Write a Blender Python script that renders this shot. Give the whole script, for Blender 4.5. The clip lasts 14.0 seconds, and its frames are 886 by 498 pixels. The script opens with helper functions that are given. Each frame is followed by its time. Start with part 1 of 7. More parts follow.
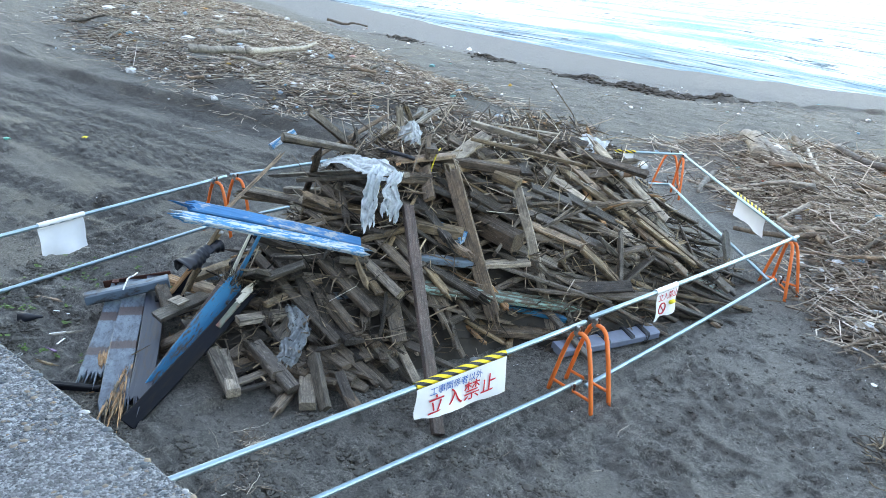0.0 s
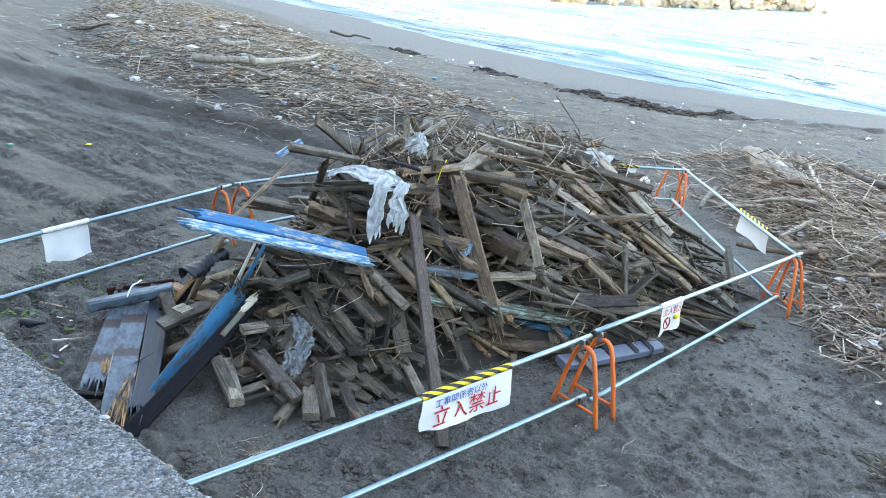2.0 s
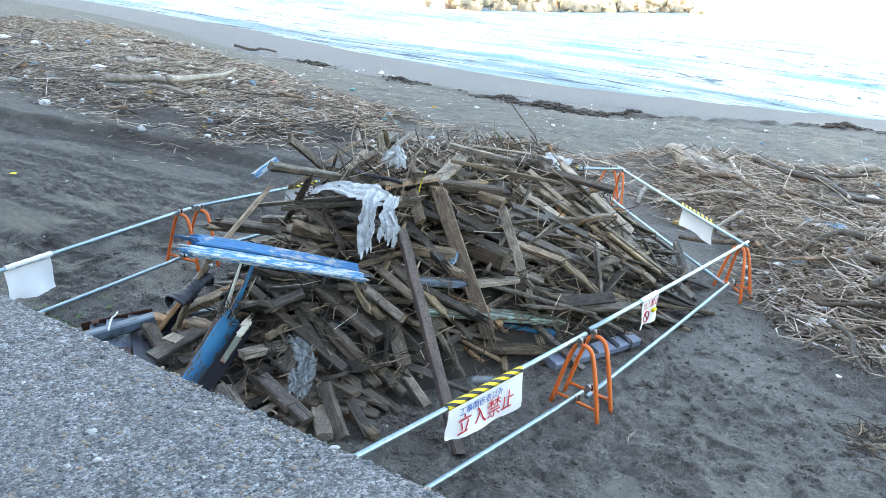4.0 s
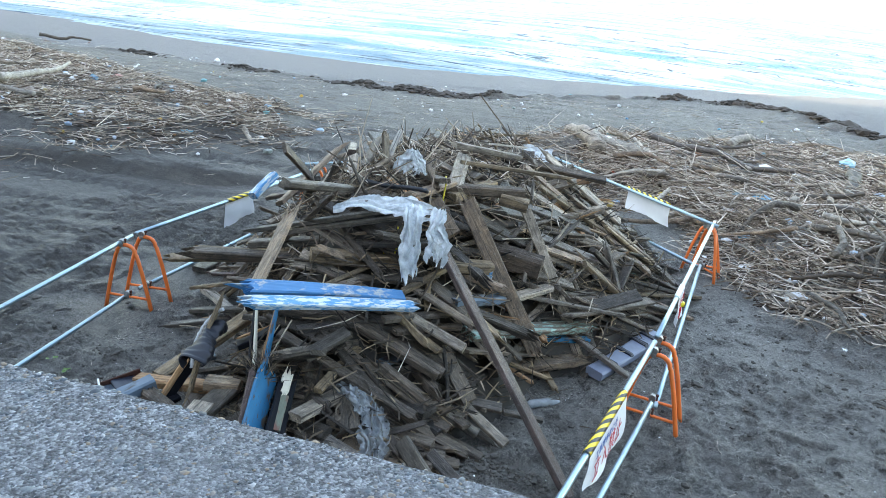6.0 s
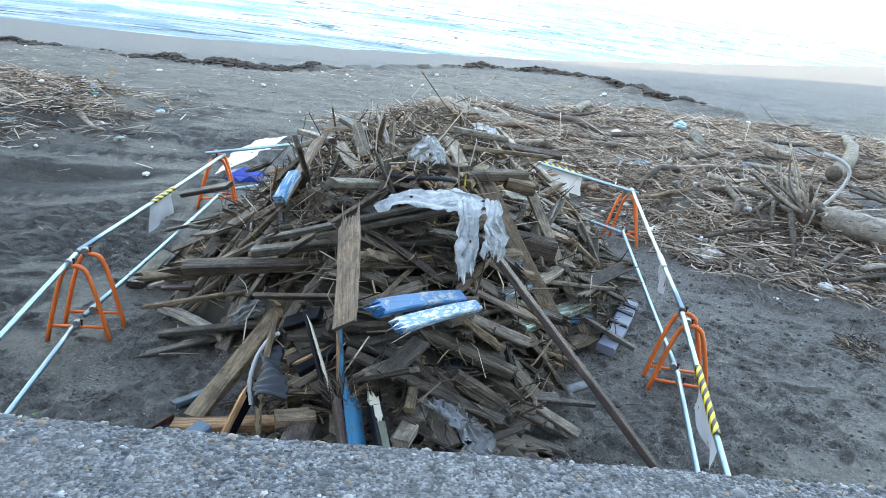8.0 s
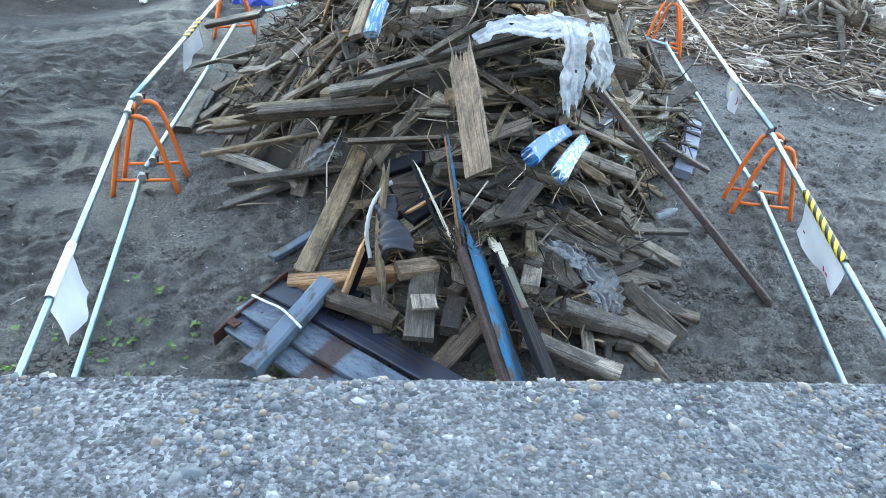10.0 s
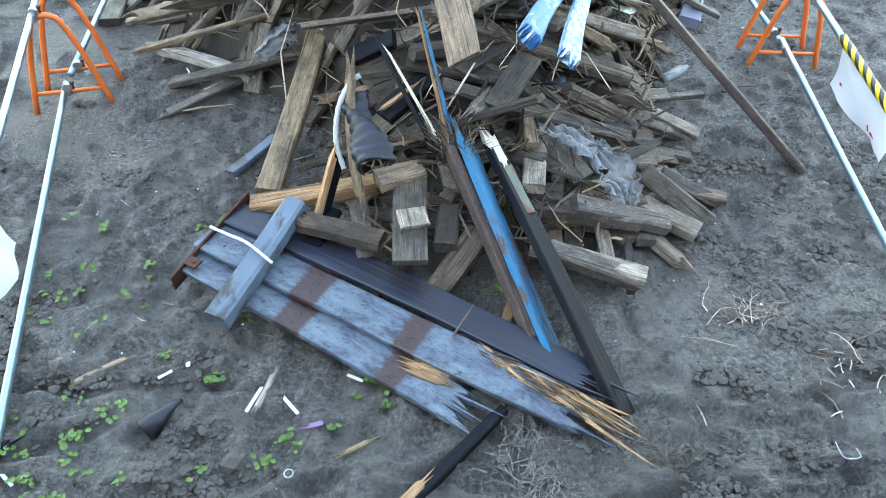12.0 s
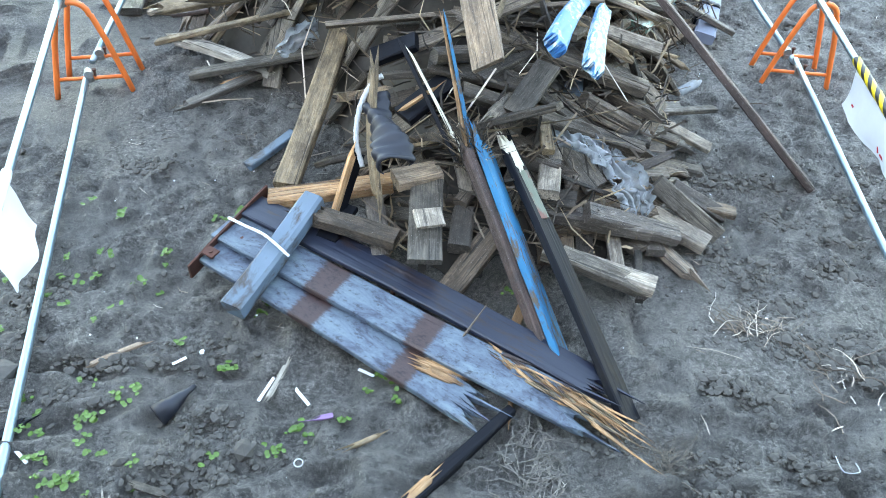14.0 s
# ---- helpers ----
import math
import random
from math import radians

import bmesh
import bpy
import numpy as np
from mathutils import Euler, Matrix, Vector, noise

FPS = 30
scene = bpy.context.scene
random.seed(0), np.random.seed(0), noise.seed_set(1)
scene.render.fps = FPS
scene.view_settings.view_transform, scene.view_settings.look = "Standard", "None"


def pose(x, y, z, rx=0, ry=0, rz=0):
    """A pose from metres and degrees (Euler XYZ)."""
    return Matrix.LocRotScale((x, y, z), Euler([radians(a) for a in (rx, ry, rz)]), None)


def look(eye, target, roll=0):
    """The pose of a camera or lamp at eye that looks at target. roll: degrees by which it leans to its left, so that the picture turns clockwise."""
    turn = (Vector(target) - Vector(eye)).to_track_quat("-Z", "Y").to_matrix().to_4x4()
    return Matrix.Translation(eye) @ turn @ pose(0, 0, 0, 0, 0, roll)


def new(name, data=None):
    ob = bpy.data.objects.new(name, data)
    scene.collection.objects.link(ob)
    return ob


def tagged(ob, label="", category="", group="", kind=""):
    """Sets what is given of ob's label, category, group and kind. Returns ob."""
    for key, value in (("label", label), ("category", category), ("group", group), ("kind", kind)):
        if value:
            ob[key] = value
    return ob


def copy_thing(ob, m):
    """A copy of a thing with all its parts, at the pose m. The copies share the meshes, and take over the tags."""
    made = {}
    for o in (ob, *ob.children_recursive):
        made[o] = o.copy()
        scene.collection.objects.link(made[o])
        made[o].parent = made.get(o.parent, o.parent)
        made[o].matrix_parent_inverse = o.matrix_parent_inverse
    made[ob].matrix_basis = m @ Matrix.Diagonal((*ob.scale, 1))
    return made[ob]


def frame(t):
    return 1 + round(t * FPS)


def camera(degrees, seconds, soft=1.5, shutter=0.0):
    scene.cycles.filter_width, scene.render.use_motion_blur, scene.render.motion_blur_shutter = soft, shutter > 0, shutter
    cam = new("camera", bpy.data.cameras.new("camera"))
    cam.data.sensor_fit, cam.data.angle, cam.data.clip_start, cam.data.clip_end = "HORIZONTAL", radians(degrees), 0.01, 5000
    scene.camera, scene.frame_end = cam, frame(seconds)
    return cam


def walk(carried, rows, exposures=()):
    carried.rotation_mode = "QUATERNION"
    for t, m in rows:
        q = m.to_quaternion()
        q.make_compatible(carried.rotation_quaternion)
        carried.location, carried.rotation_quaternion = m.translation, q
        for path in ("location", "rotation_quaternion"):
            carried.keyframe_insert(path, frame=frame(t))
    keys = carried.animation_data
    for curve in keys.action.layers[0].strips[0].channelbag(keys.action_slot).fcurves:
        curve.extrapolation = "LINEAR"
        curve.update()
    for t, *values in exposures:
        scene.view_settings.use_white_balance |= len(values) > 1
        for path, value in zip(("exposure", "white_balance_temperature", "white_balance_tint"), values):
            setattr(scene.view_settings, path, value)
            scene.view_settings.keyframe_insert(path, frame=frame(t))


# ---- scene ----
cam = camera(60.2, 14.0, soft=0.6)
PATH = [
    (0, (6.016, 0.654, 3.99), (4.736, 2.018, 3.284), 6.1),
    (0.5, (6.004, 0.651, 3.983), (4.716, 2.008, 3.275), 5.9),
    (1, (5.998, 0.633, 4.001), (4.715, 2.0, 3.307), 6.5),
    (1.5, (5.987, 0.614, 3.994), (4.7, 1.986, 3.314), 6.8),
    (2, (5.959, 0.605, 3.967), (4.671, 1.979, 3.292), 6.9),
    (2.5, (5.969, 0.593, 3.964), (4.617, 1.894, 3.272), 6.6),
    (3, (5.873, 0.519, 3.928), (4.504, 1.804, 3.238), 7.3),
    (3.5, (5.696, 0.231, 3.92), (4.401, 1.611, 3.272), 8.3),
    (3.7, (5.583, 0.094, 3.934), (4.362, 1.545, 3.298), 7.2),
    (5.8, (3.232, -0.257, 3.782), (2.483, 1.487, 3.15), 5.1),
    (6, (2.969, -0.275, 3.745), (2.262, 1.486, 3.113), 5.2),
    (6.5, (2.351, -0.36, 3.709), (1.852, 1.449, 3.015), 6.1),
    (7, (1.726, -0.456, 3.676), (1.342, 1.392, 3.013), 6.1),
    (7.2, (1.479, -0.506, 3.655), (1.138, 1.354, 3.005), 6.2),
    (9.3, (-0.499, -0.23, 3.584), (-0.426, 1.579, 2.735), 5.8),
    (9.5, (-0.564, -0.207, 3.581), (-0.558, 1.567, 2.658), 4.7),
    (10, (-0.574, -0.169, 3.57), (-0.573, 1.515, 2.49), 5.1),
    (10.5, (-0.563, -0.188, 3.548), (-0.481, 1.453, 2.407), 5.2),
    (11, (-0.61, 0.01, 3.52), (-0.417, 1.613, 2.34), 6.0),
    (11.5, (-0.632, 0.495, 3.455), (-0.517, 2.069, 2.228), 2.9),
    (12, (-0.622, 0.656, 3.352), (-0.564, 2.111, 1.981), 1.1),
    (12.5, (-0.636, 0.661, 3.317), (-0.679, 2.083, 1.911), -1.6),
    (13, (-0.687, 0.619, 3.354), (-0.651, 2.046, 1.954), 0.8),
    (13.5, (-0.705, 0.588, 3.378), (-0.651, 2.03, 1.993), 2.2),
    (14, (-0.717, 0.595, 3.387), (-0.654, 2.056, 2.022), 3.8),
]
walk(cam, [(t, look(eye, target, roll)) for t, eye, target, roll in PATH], exposures=((0.0, 3.12, 8250, 12), (3.7, 3.16, 8250, 12), (5.8, 3.02, 8100, 11), (7.2, 3.02, 8100, 11), (9.5, 3.33, 8200, 10), (10.2, 3.50, 8200, 10), (11.0, 3.48, 8200, 10), (12.0, 3.88, 8400, 10), (14.0, 4.10, 8400, 10)))

# ---- light ----
world = bpy.data.worlds.new("world")
scene.world = world
world.use_nodes = True
_n = world.node_tree.nodes
_sky = _n.new("ShaderNodeTexSky")
_sky.sky_type = "NISHITA"
_sky.sun_disc = False
SUN_ELEV, SUN_AZ = 17.0, 196.0
_sky.sun_elevation = radians(SUN_ELEV)
_sky.sun_rotation = radians(SUN_AZ)
_sky.altitude = 0
_n["Background"].inputs[1].default_value = 0.15
world.node_tree.links.new(_sky.outputs[0], _n["Background"].inputs[0])
_sun = new("sun", bpy.data.lights.new("sun", "SUN"))
_sun.data.energy = 2.2
_sun.data.angle = radians(0.5)
_sun.data.color = (1.0, 0.86, 0.68)
_az = radians(SUN_AZ)
_dir = Vector((math.sin(_az) * math.cos(radians(SUN_ELEV)), math.cos(_az) * math.cos(radians(SUN_ELEV)), math.sin(radians(SUN_ELEV))))
_sun.matrix_world = look(_dir * 60, (0, 0, 0))


# ---- materials ----
def material(name, rough=0.8, metal=0.0):
    m = bpy.data.materials.new(name)
    m.use_nodes = True
    b = m.node_tree.nodes["Principled BSDF"]
    b.inputs["Roughness"].default_value = rough
    b.inputs["Metallic"].default_value = metal
    return m, m.node_tree.nodes, m.node_tree.links, b


def coords(nodes, links, scale=(1, 1, 1), output="Object"):
    c = nodes.new("ShaderNodeTexCoord")
    mp = nodes.new("ShaderNodeMapping")
    mp.inputs["Scale"].default_value = scale
    links.new(c.outputs[output], mp.inputs["Vector"])
    return mp.outputs[0]


def noise_tex(nodes, links, vec, scale, detail=5, rough=0.6, distort=0.0):
    t = nodes.new("ShaderNodeTexNoise")
    t.inputs["Scale"].default_value = scale
    t.inputs["Detail"].default_value = detail
    t.inputs["Roughness"].default_value = rough
    t.inputs["Distortion"].default_value = distort
    links.new(vec, t.inputs["Vector"])
    return t.outputs["Fac"]


def ramp(nodes, links, fac, stops):
    r = nodes.new("ShaderNodeValToRGB")
    e = r.color_ramp.elements
    while len(e) < len(stops):
        e.new(0.5)
    for el, (p, c) in zip(e, stops):
        el.position = p
        el.color = (*c, 1) if len(c) == 3 else c
    links.new(fac, r.inputs[0])
    return r.outputs[0]


def mix(nodes, links, fac, a, b, kind="MIX"):
    m = nodes.new("ShaderNodeMix")
    m.data_type = "RGBA"
    m.blend_type = kind
    for sock, v in ((m.inputs[0], fac), (m.inputs[6], a), (m.inputs[7], b)):
        if isinstance(v, (int, float)):
            sock.default_value = v
        elif isinstance(v, tuple):
            sock.default_value = (*v, 1)
        else:
            links.new(v, sock)
    return m.outputs[2]


def bump(nodes, links, b, height, strength=0.4, dist=0.01):
    n = nodes.new("ShaderNodeBump")
    n.inputs["Strength"].default_value = strength
    n.inputs["Distance"].default_value = dist
    links.new(height, n.inputs["Height"])
    links.new(n.outputs[0], b.inputs["Normal"])


def math_node(nodes, links, op, a, b=0.0):
    m = nodes.new("ShaderNodeMath")
    m.operation = op
    for sock, v in ((m.inputs[0], a), (m.inputs[1], b)):
        if isinstance(v, (int, float)):
            sock.default_value = v
        else:
            links.new(v, sock)
    return m.outputs[0]


def random_value(nodes):
    return nodes.new("ShaderNodeObjectInfo").outputs["Random"]


def island_value(nodes):
    return nodes.new("ShaderNodeNewGeometry").outputs["Random Per Island"]


def wood_material(name, dark, mid, light, rough=0.62, dirt=0.55, spec=0.5, vary=(0.52, 1.95), sat=1.12, joined=False):
    """Weathered wood whose grain runs along the local x axis: fine grain, drying cracks, silt and pale grit."""
    m, n, l, b = material(name, rough)
    rnd = island_value(n) if joined else random_value(n)
    comb = n.new("ShaderNodeCombineXYZ")
    k = math_node(n, l, "MULTIPLY", rnd, 91.0)
    for s in comb.inputs:
        l.new(k, s)

    def along(scale):
        off = n.new("ShaderNodeVectorMath")
        off.operation = "ADD"
        l.new(coords(n, l, scale, "UV" if joined else "Object"), off.inputs[0])
        l.new(comb.outputs[0], off.inputs[1])
        return off.outputs[0]

    grain = noise_tex(n, l, along((1.4, 30.0, 30.0)), 3.4, 8, 0.72, 0.6)
    col = ramp(n, l, grain, [(0.24, dark), (0.5, mid), (0.84, light)])
    stain = noise_tex(n, l, along((1.2, 3.0, 3.0)), 2.6, 6, 0.7, 0.8)
    col = mix(n, l, 0.8, col, ramp(n, l, stain, [(0.32, (0.40, 0.40, 0.42)), (0.5, (1, 1, 1)), (0.70, (1.75, 1.70, 1.62))]), "MULTIPLY")
    crack = noise_tex(n, l, along((0.5, 22.0, 22.0)), 2.2, 3, 0.5, 0.3)
    col = mix(n, l, ramp(n, l, crack, [(0.33, (0.85, 0.85, 0.85)), (0.39, (0, 0, 0))]), col, tuple(c * 0.3 for c in dark))
    mud = noise_tex(n, l, along((1, 1.4, 1.4)), 6.0, 9, 0.8, 0.4)
    mudmask = ramp(n, l, mud, [(0.47, (0, 0, 0)), (0.58, (1, 1, 1))])
    col = mix(n, l, math_node(n, l, "MULTIPLY", mudmask, dirt), col, (0.045, 0.038, 0.033))
    silt = noise_tex(n, l, along((2, 3, 3)), 11.0, 8, 0.82)
    col = mix(n, l, ramp(n, l, silt, [(0.56, (0, 0, 0)), (0.66, (0.6, 0.6, 0.6))]), col, (0.215, 0.195, 0.172))
    bright = math_node(n, l, "ADD", math_node(n, l, "MULTIPLY", math_node(n, l, "POWER", rnd, 1.7), vary[1]), vary[0])
    hsv = n.new("ShaderNodeHueSaturation")
    l.new(col, hsv.inputs["Color"])
    l.new(bright, hsv.inputs["Value"])
    hsv.inputs["Saturation"].default_value = sat
    grit = noise_tex(n, l, along((1, 1, 1)), 150.0, 3, 0.6)
    specks = ramp(n, l, grit, [(0.66, (0, 0, 0)), (0.72, (0.75, 0.75, 0.75))])
    l.new(mix(n, l, specks, hsv.outputs[0], (0.43, 0.41, 0.38)), b.inputs["Base Color"])
    l.new(ramp(n, l, mud, [(0.40, (rough * 0.72,) * 3), (0.62, (min(1, rough * 1.3),) * 3)]), b.inputs["Roughness"])
    b.inputs["Specular IOR Level"].default_value = spec
    hh = math_node(n, l, "ADD", grain, math_node(n, l, "MULTIPLY", silt, 1.2))
    bump(n, l, b, math_node(n, l, "ADD", hh, math_node(n, l, "MULTIPLY", crack, 1.4)), 0.8, 0.010)
    return m


def paint_material(name, colour, under, amount, rough=0.45, scale=7.0, grain=(1, 6, 6), chip=0.06):
    """Old paint that has worn through to what lies under it."""
    m, n, l, b = material(name, rough)
    v = coords(n, l, grain)
    f = noise_tex(n, l, v, scale, 8, 0.68, 0.3)
    mask = ramp(n, l, f, [(amount, (0, 0, 0)), (amount + chip, (1, 1, 1))])
    f2 = noise_tex(n, l, coords(n, l), 2.3, 5, 0.6)
    shade = mix(n, l, f2, tuple(c * 0.55 for c in colour), tuple(min(1, c * 1.35) for c in colour))
    f3 = noise_tex(n, l, coords(n, l, (2, 30, 30)), 4, 4, 0.6)
    wood = mix(n, l, f3, tuple(c * 0.5 for c in under), tuple(min(1, c * 1.4) for c in under))
    l.new(mix(n, l, mask, wood, shade), b.inputs["Base Color"])
    bump(n, l, b, f, 0.35, 0.004)
    return m


def plain_material(name, colour, rough=0.5, var=0.25, scale=8.0, metal=0.0, bumpy=0.15):
    m, n, l, b = material(name, rough, metal)
    f = noise_tex(n, l, coords(n, l), scale, 6, 0.65)
    l.new(mix(n, l, f, tuple(c * (1 - var) for c in colour), tuple(min(1, c * (1 + var)) for c in colour)), b.inputs["Base Color"])
    if bumpy:
        bump(n, l, b, f, bumpy, 0.004)
    return m


def sand_material():
    m, n, l, b = material("sand", 0.62)
    v = coords(n, l)
    big = noise_tex(n, l, v, 0.9, 5, 0.6)
    mid = noise_tex(n, l, v, 9, 5, 0.65)
    fine = noise_tex(n, l, v, 260, 3, 0.7)
    col = mix(n, l, big, (0.135, 0.127, 0.117), (0.205, 0.193, 0.177))
    col = mix(n, l, ramp(n, l, mid, [(0.35, (0, 0, 0)), (0.7, (1, 1, 1))]), col, (0.25, 0.236, 0.217))
    crumb = noise_tex(n, l, v, 34, 6, 0.75)
    trodden = ramp(n, l, noise_tex(n, l, v, 1.9, 4, 0.65), [(0.42, (0.15, 0.15, 0.15)), (0.56, (1, 1, 1))])
    col = mix(n, l, trodden, col, ramp(n, l, crumb, [(0.37, (0.42, 0.42, 0.42)), (0.5, (1, 1, 1)), (0.63, (1.32, 1.32, 1.32))]), "MULTIPLY")
    grains = ramp(n, l, fine, [(0.34, (0.30, 0.30, 0.30)), (0.5, (0.95, 0.95, 0.95)), (0.70, (1.9, 1.9, 1.9))])
    col = mix(n, l, 1.0, col, grains, "MULTIPLY")
    grit = noise_tex(n, l, v, 48, 5, 0.78)
    col = mix(n, l, math_node(n, l, "ADD", math_node(n, l, "MULTIPLY", trodden, 0.75), 0.25), col, ramp(n, l, grit, [(0.36, (0.40, 0.40, 0.40)), (0.5, (1, 1, 1)), (0.64, (1.65, 1.65, 1.65))]), "MULTIPLY")
    # long smears where a digger has driven, left of the heap and towards the sea
    geo2 = n.new("ShaderNodeNewGeometry")
    sp = n.new("ShaderNodeSeparateXYZ")
    l.new(geo2.outputs["Position"], sp.inputs[0])
    tc = n.new("ShaderNodeTexCoord")
    mp = n.new("ShaderNodeMapping")
    mp.inputs["Rotation"].default_value = (0, 0, -0.29)
    mp.inputs["Scale"].default_value = (0.12, 1.5, 1)
    l.new(tc.outputs["Object"], mp.inputs["Vector"])
    smear = ramp(n, l, noise_tex(n, l, mp.outputs[0], 2.0, 7, 0.7), [(0.36, (0.15, 0.147, 0.143)), (0.49, (0.285, 0.277, 0.268)), (0.66, (0.58, 0.565, 0.55))])
    area = n.new("ShaderNodeMapRange")
    area.inputs["From Min"].default_value = -2.7
    area.inputs["From Max"].default_value = -4.6
    area.inputs["To Max"].default_value = 0.9
    l.new(math_node(n, l, "SUBTRACT", sp.outputs[0], math_node(n, l, "MULTIPLY", math_node(n, l, "MAXIMUM", math_node(n, l, "SUBTRACT", sp.outputs[1], 19.0), 0.0), 2.0)), area.inputs["Value"])
    col = mix(n, l, area.outputs[0], col, smear, "MULTIPLY")
    damp = noise_tex(n, l, v, 13, 10, 0.82, 0.2)
    patch = noise_tex(n, l, v, 1.3, 3, 0.6)
    dampmask = math_node(n, l, "MULTIPLY", ramp(n, l, damp, [(0.52, (0, 0, 0)), (0.57, (1, 1, 1))]), ramp(n, l, patch, [(0.42, (0.08, 0.08, 0.08)), (0.56, (0.9, 0.9, 0.9))]))
    col = mix(n, l, dampmask, col, (0.056, 0.052, 0.047))
    # wet strip by the water: smoother and glossy
    wet = n.new("ShaderNodeAttribute")
    wet.attribute_name = "wet"
    l.new(mix(n, l, wet.outputs["Fac"], col, mix(n, l, big, (0.12, 0.125, 0.135), (0.165, 0.17, 0.18))), b.inputs["Base Color"])
    r = n.new("ShaderNodeMapRange")
    r.inputs["To Min"].default_value = 0.62
    r.inputs["To Max"].default_value = 0.75
    l.new(wet.outputs["Fac"], r.inputs["Value"])
    l.new(r.outputs[0], b.inputs["Roughness"])
    b.inputs["Specular IOR Level"].default_value = 0.65
    hh = math_node(n, l, "ADD", mid, math_node(n, l, "MULTIPLY", fine, 0.35))
    hh = math_node(n, l, "ADD", hh, math_node(n, l, "MULTIPLY", grit, 0.9))
    hh = math_node(n, l, "ADD", hh, math_node(n, l, "MULTIPLY", damp, 1.2))
    bump(n, l, b, hh, 1.0, 0.05)
    return m


def concrete_material(name, pebbly):
    m, n, l, b = material(name, 0.88)
    v = coords(n, l)
    big = noise_tex(n, l, v, 2.2, 6, 0.65)
    fine = noise_tex(n, l, v, 85, 8, 0.8)
    vor = n.new("ShaderNodeTexVoronoi")
    vor.inputs["Scale"].default_value = 140
    l.new(v, vor.inputs["Vector"])
    base = mix(n, l, ramp(n, l, fine, [(0.42, (0, 0, 0)), (0.58, (1, 1, 1))]), (0.018, 0.021, 0.027), (0.44, 0.46, 0.49))
    if pebbly:
        tone = ramp(n, l, vor.outputs["Color"], [(0.22, (0.03, 0.033, 0.040)), (0.45, (0.15, 0.155, 0.17)), (0.62, (0.26, 0.27, 0.29)), (0.8, (0.48, 0.50, 0.52))])
        base = mix(n, l, 0.7, base, tone)
    mid = noise_tex(n, l, v, 24, 8, 0.75)
    base = mix(n, l, 0.8, base, ramp(n, l, mid, [(0.38, (0.35, 0.36, 0.38)), (0.5, (1, 1, 1)), (0.62, (1.5, 1.52, 1.55))]), "MULTIPLY")
    base = mix(n, l, ramp(n, l, big, [(0.35, (0, 0, 0)), (0.75, (0.55, 0.55, 0.55))]), base, (0.20, 0.205, 0.215))
    l.new(base, b.inputs["Base Color"])
    bump(n, l, b, math_node(n, l, "SUBTRACT", fine, vor.outputs["Distance"]), 0.9, 0.012)
    return m


def pebble_material():
    m, n, l, b = material("pebble", 0.6)
    r = island_value(n)
    col = ramp(n, l, r, [(0.0, (0.04, 0.05, 0.062)), (0.3, (0.10, 0.125, 0.15)), (0.55, (0.19, 0.21, 0.22)), (0.72, (0.26, 0.19, 0.13)), (0.95, (0.27, 0.27, 0.28)), (1.0, (0.55, 0.57, 0.59))])
    f = noise_tex(n, l, coords(n, l), 120, 4, 0.7)
    l.new(mix(n, l, 0.6, col, ramp(n, l, f, [(0.3, (0.45, 0.45, 0.45)), (0.7, (1.2, 1.2, 1.2))]), "MULTIPLY"), b.inputs["Base Color"])
    bump(n, l, b, f, 0.3, 0.003)
    return m


def pipe_material():
    m, n, l, b = material("galvanised_steel", 0.36, 0.85)
    v = coords(n, l, (1, 1, 1))
    f = noise_tex(n, l, v, 30, 6, 0.7)
    g = noise_tex(n, l, v, 2.5, 4, 0.6)
    col = mix(n, l, f, (0.24, 0.36, 0.42), (0.42, 0.56, 0.64))
    l.new(mix(n, l, ramp(n, l, g, [(0.5, (0, 0, 0)), (0.8, (0.45, 0.45, 0.45))]), col, (0.30, 0.29, 0.28)), b.inputs["Base Color"])
    l.new(ramp(n, l, f, [(0.3, (0.28, 0.28, 0.28)), (0.7, (0.5, 0.5, 0.5))]), b.inputs["Roughness"])
    return m


def film_material(name, colour, alpha):
    m, n, l, b = material(name, 0.35)
    f = noise_tex(n, l, coords(n, l), 14, 6, 0.7)
    b.inputs["Base Color"].default_value = (*colour, 1)
    l.new(ramp(n, l, f, [(0.3, (alpha * 0.7,) * 3), (0.62, (min(1, alpha * 1.25),) * 3)]), b.inputs["Alpha"])
    b.inputs["Subsurface Weight"].default_value = 0.0
    bump(n, l, b, f, 0.6, 0.01)
    return m


def stripe_material():
    m, n, l, b = material("hazard_stripe", 0.42)
    w = n.new("ShaderNodeTexWave")
    w.wave_type, w.bands_direction = "BANDS", "DIAGONAL"
    w.inputs["Scale"].default_value = 1.05
    c = n.new("ShaderNodeTexCoord")
    l.new(c.outputs["UV"], w.inputs["Vector"])
    l.new(ramp(n, l, w.outputs["Fac"], [(0.47, (0.012, 0.012, 0.014)), (0.53, (0.80, 0.58, 0.02))]), b.inputs["Base Color"])
    return m


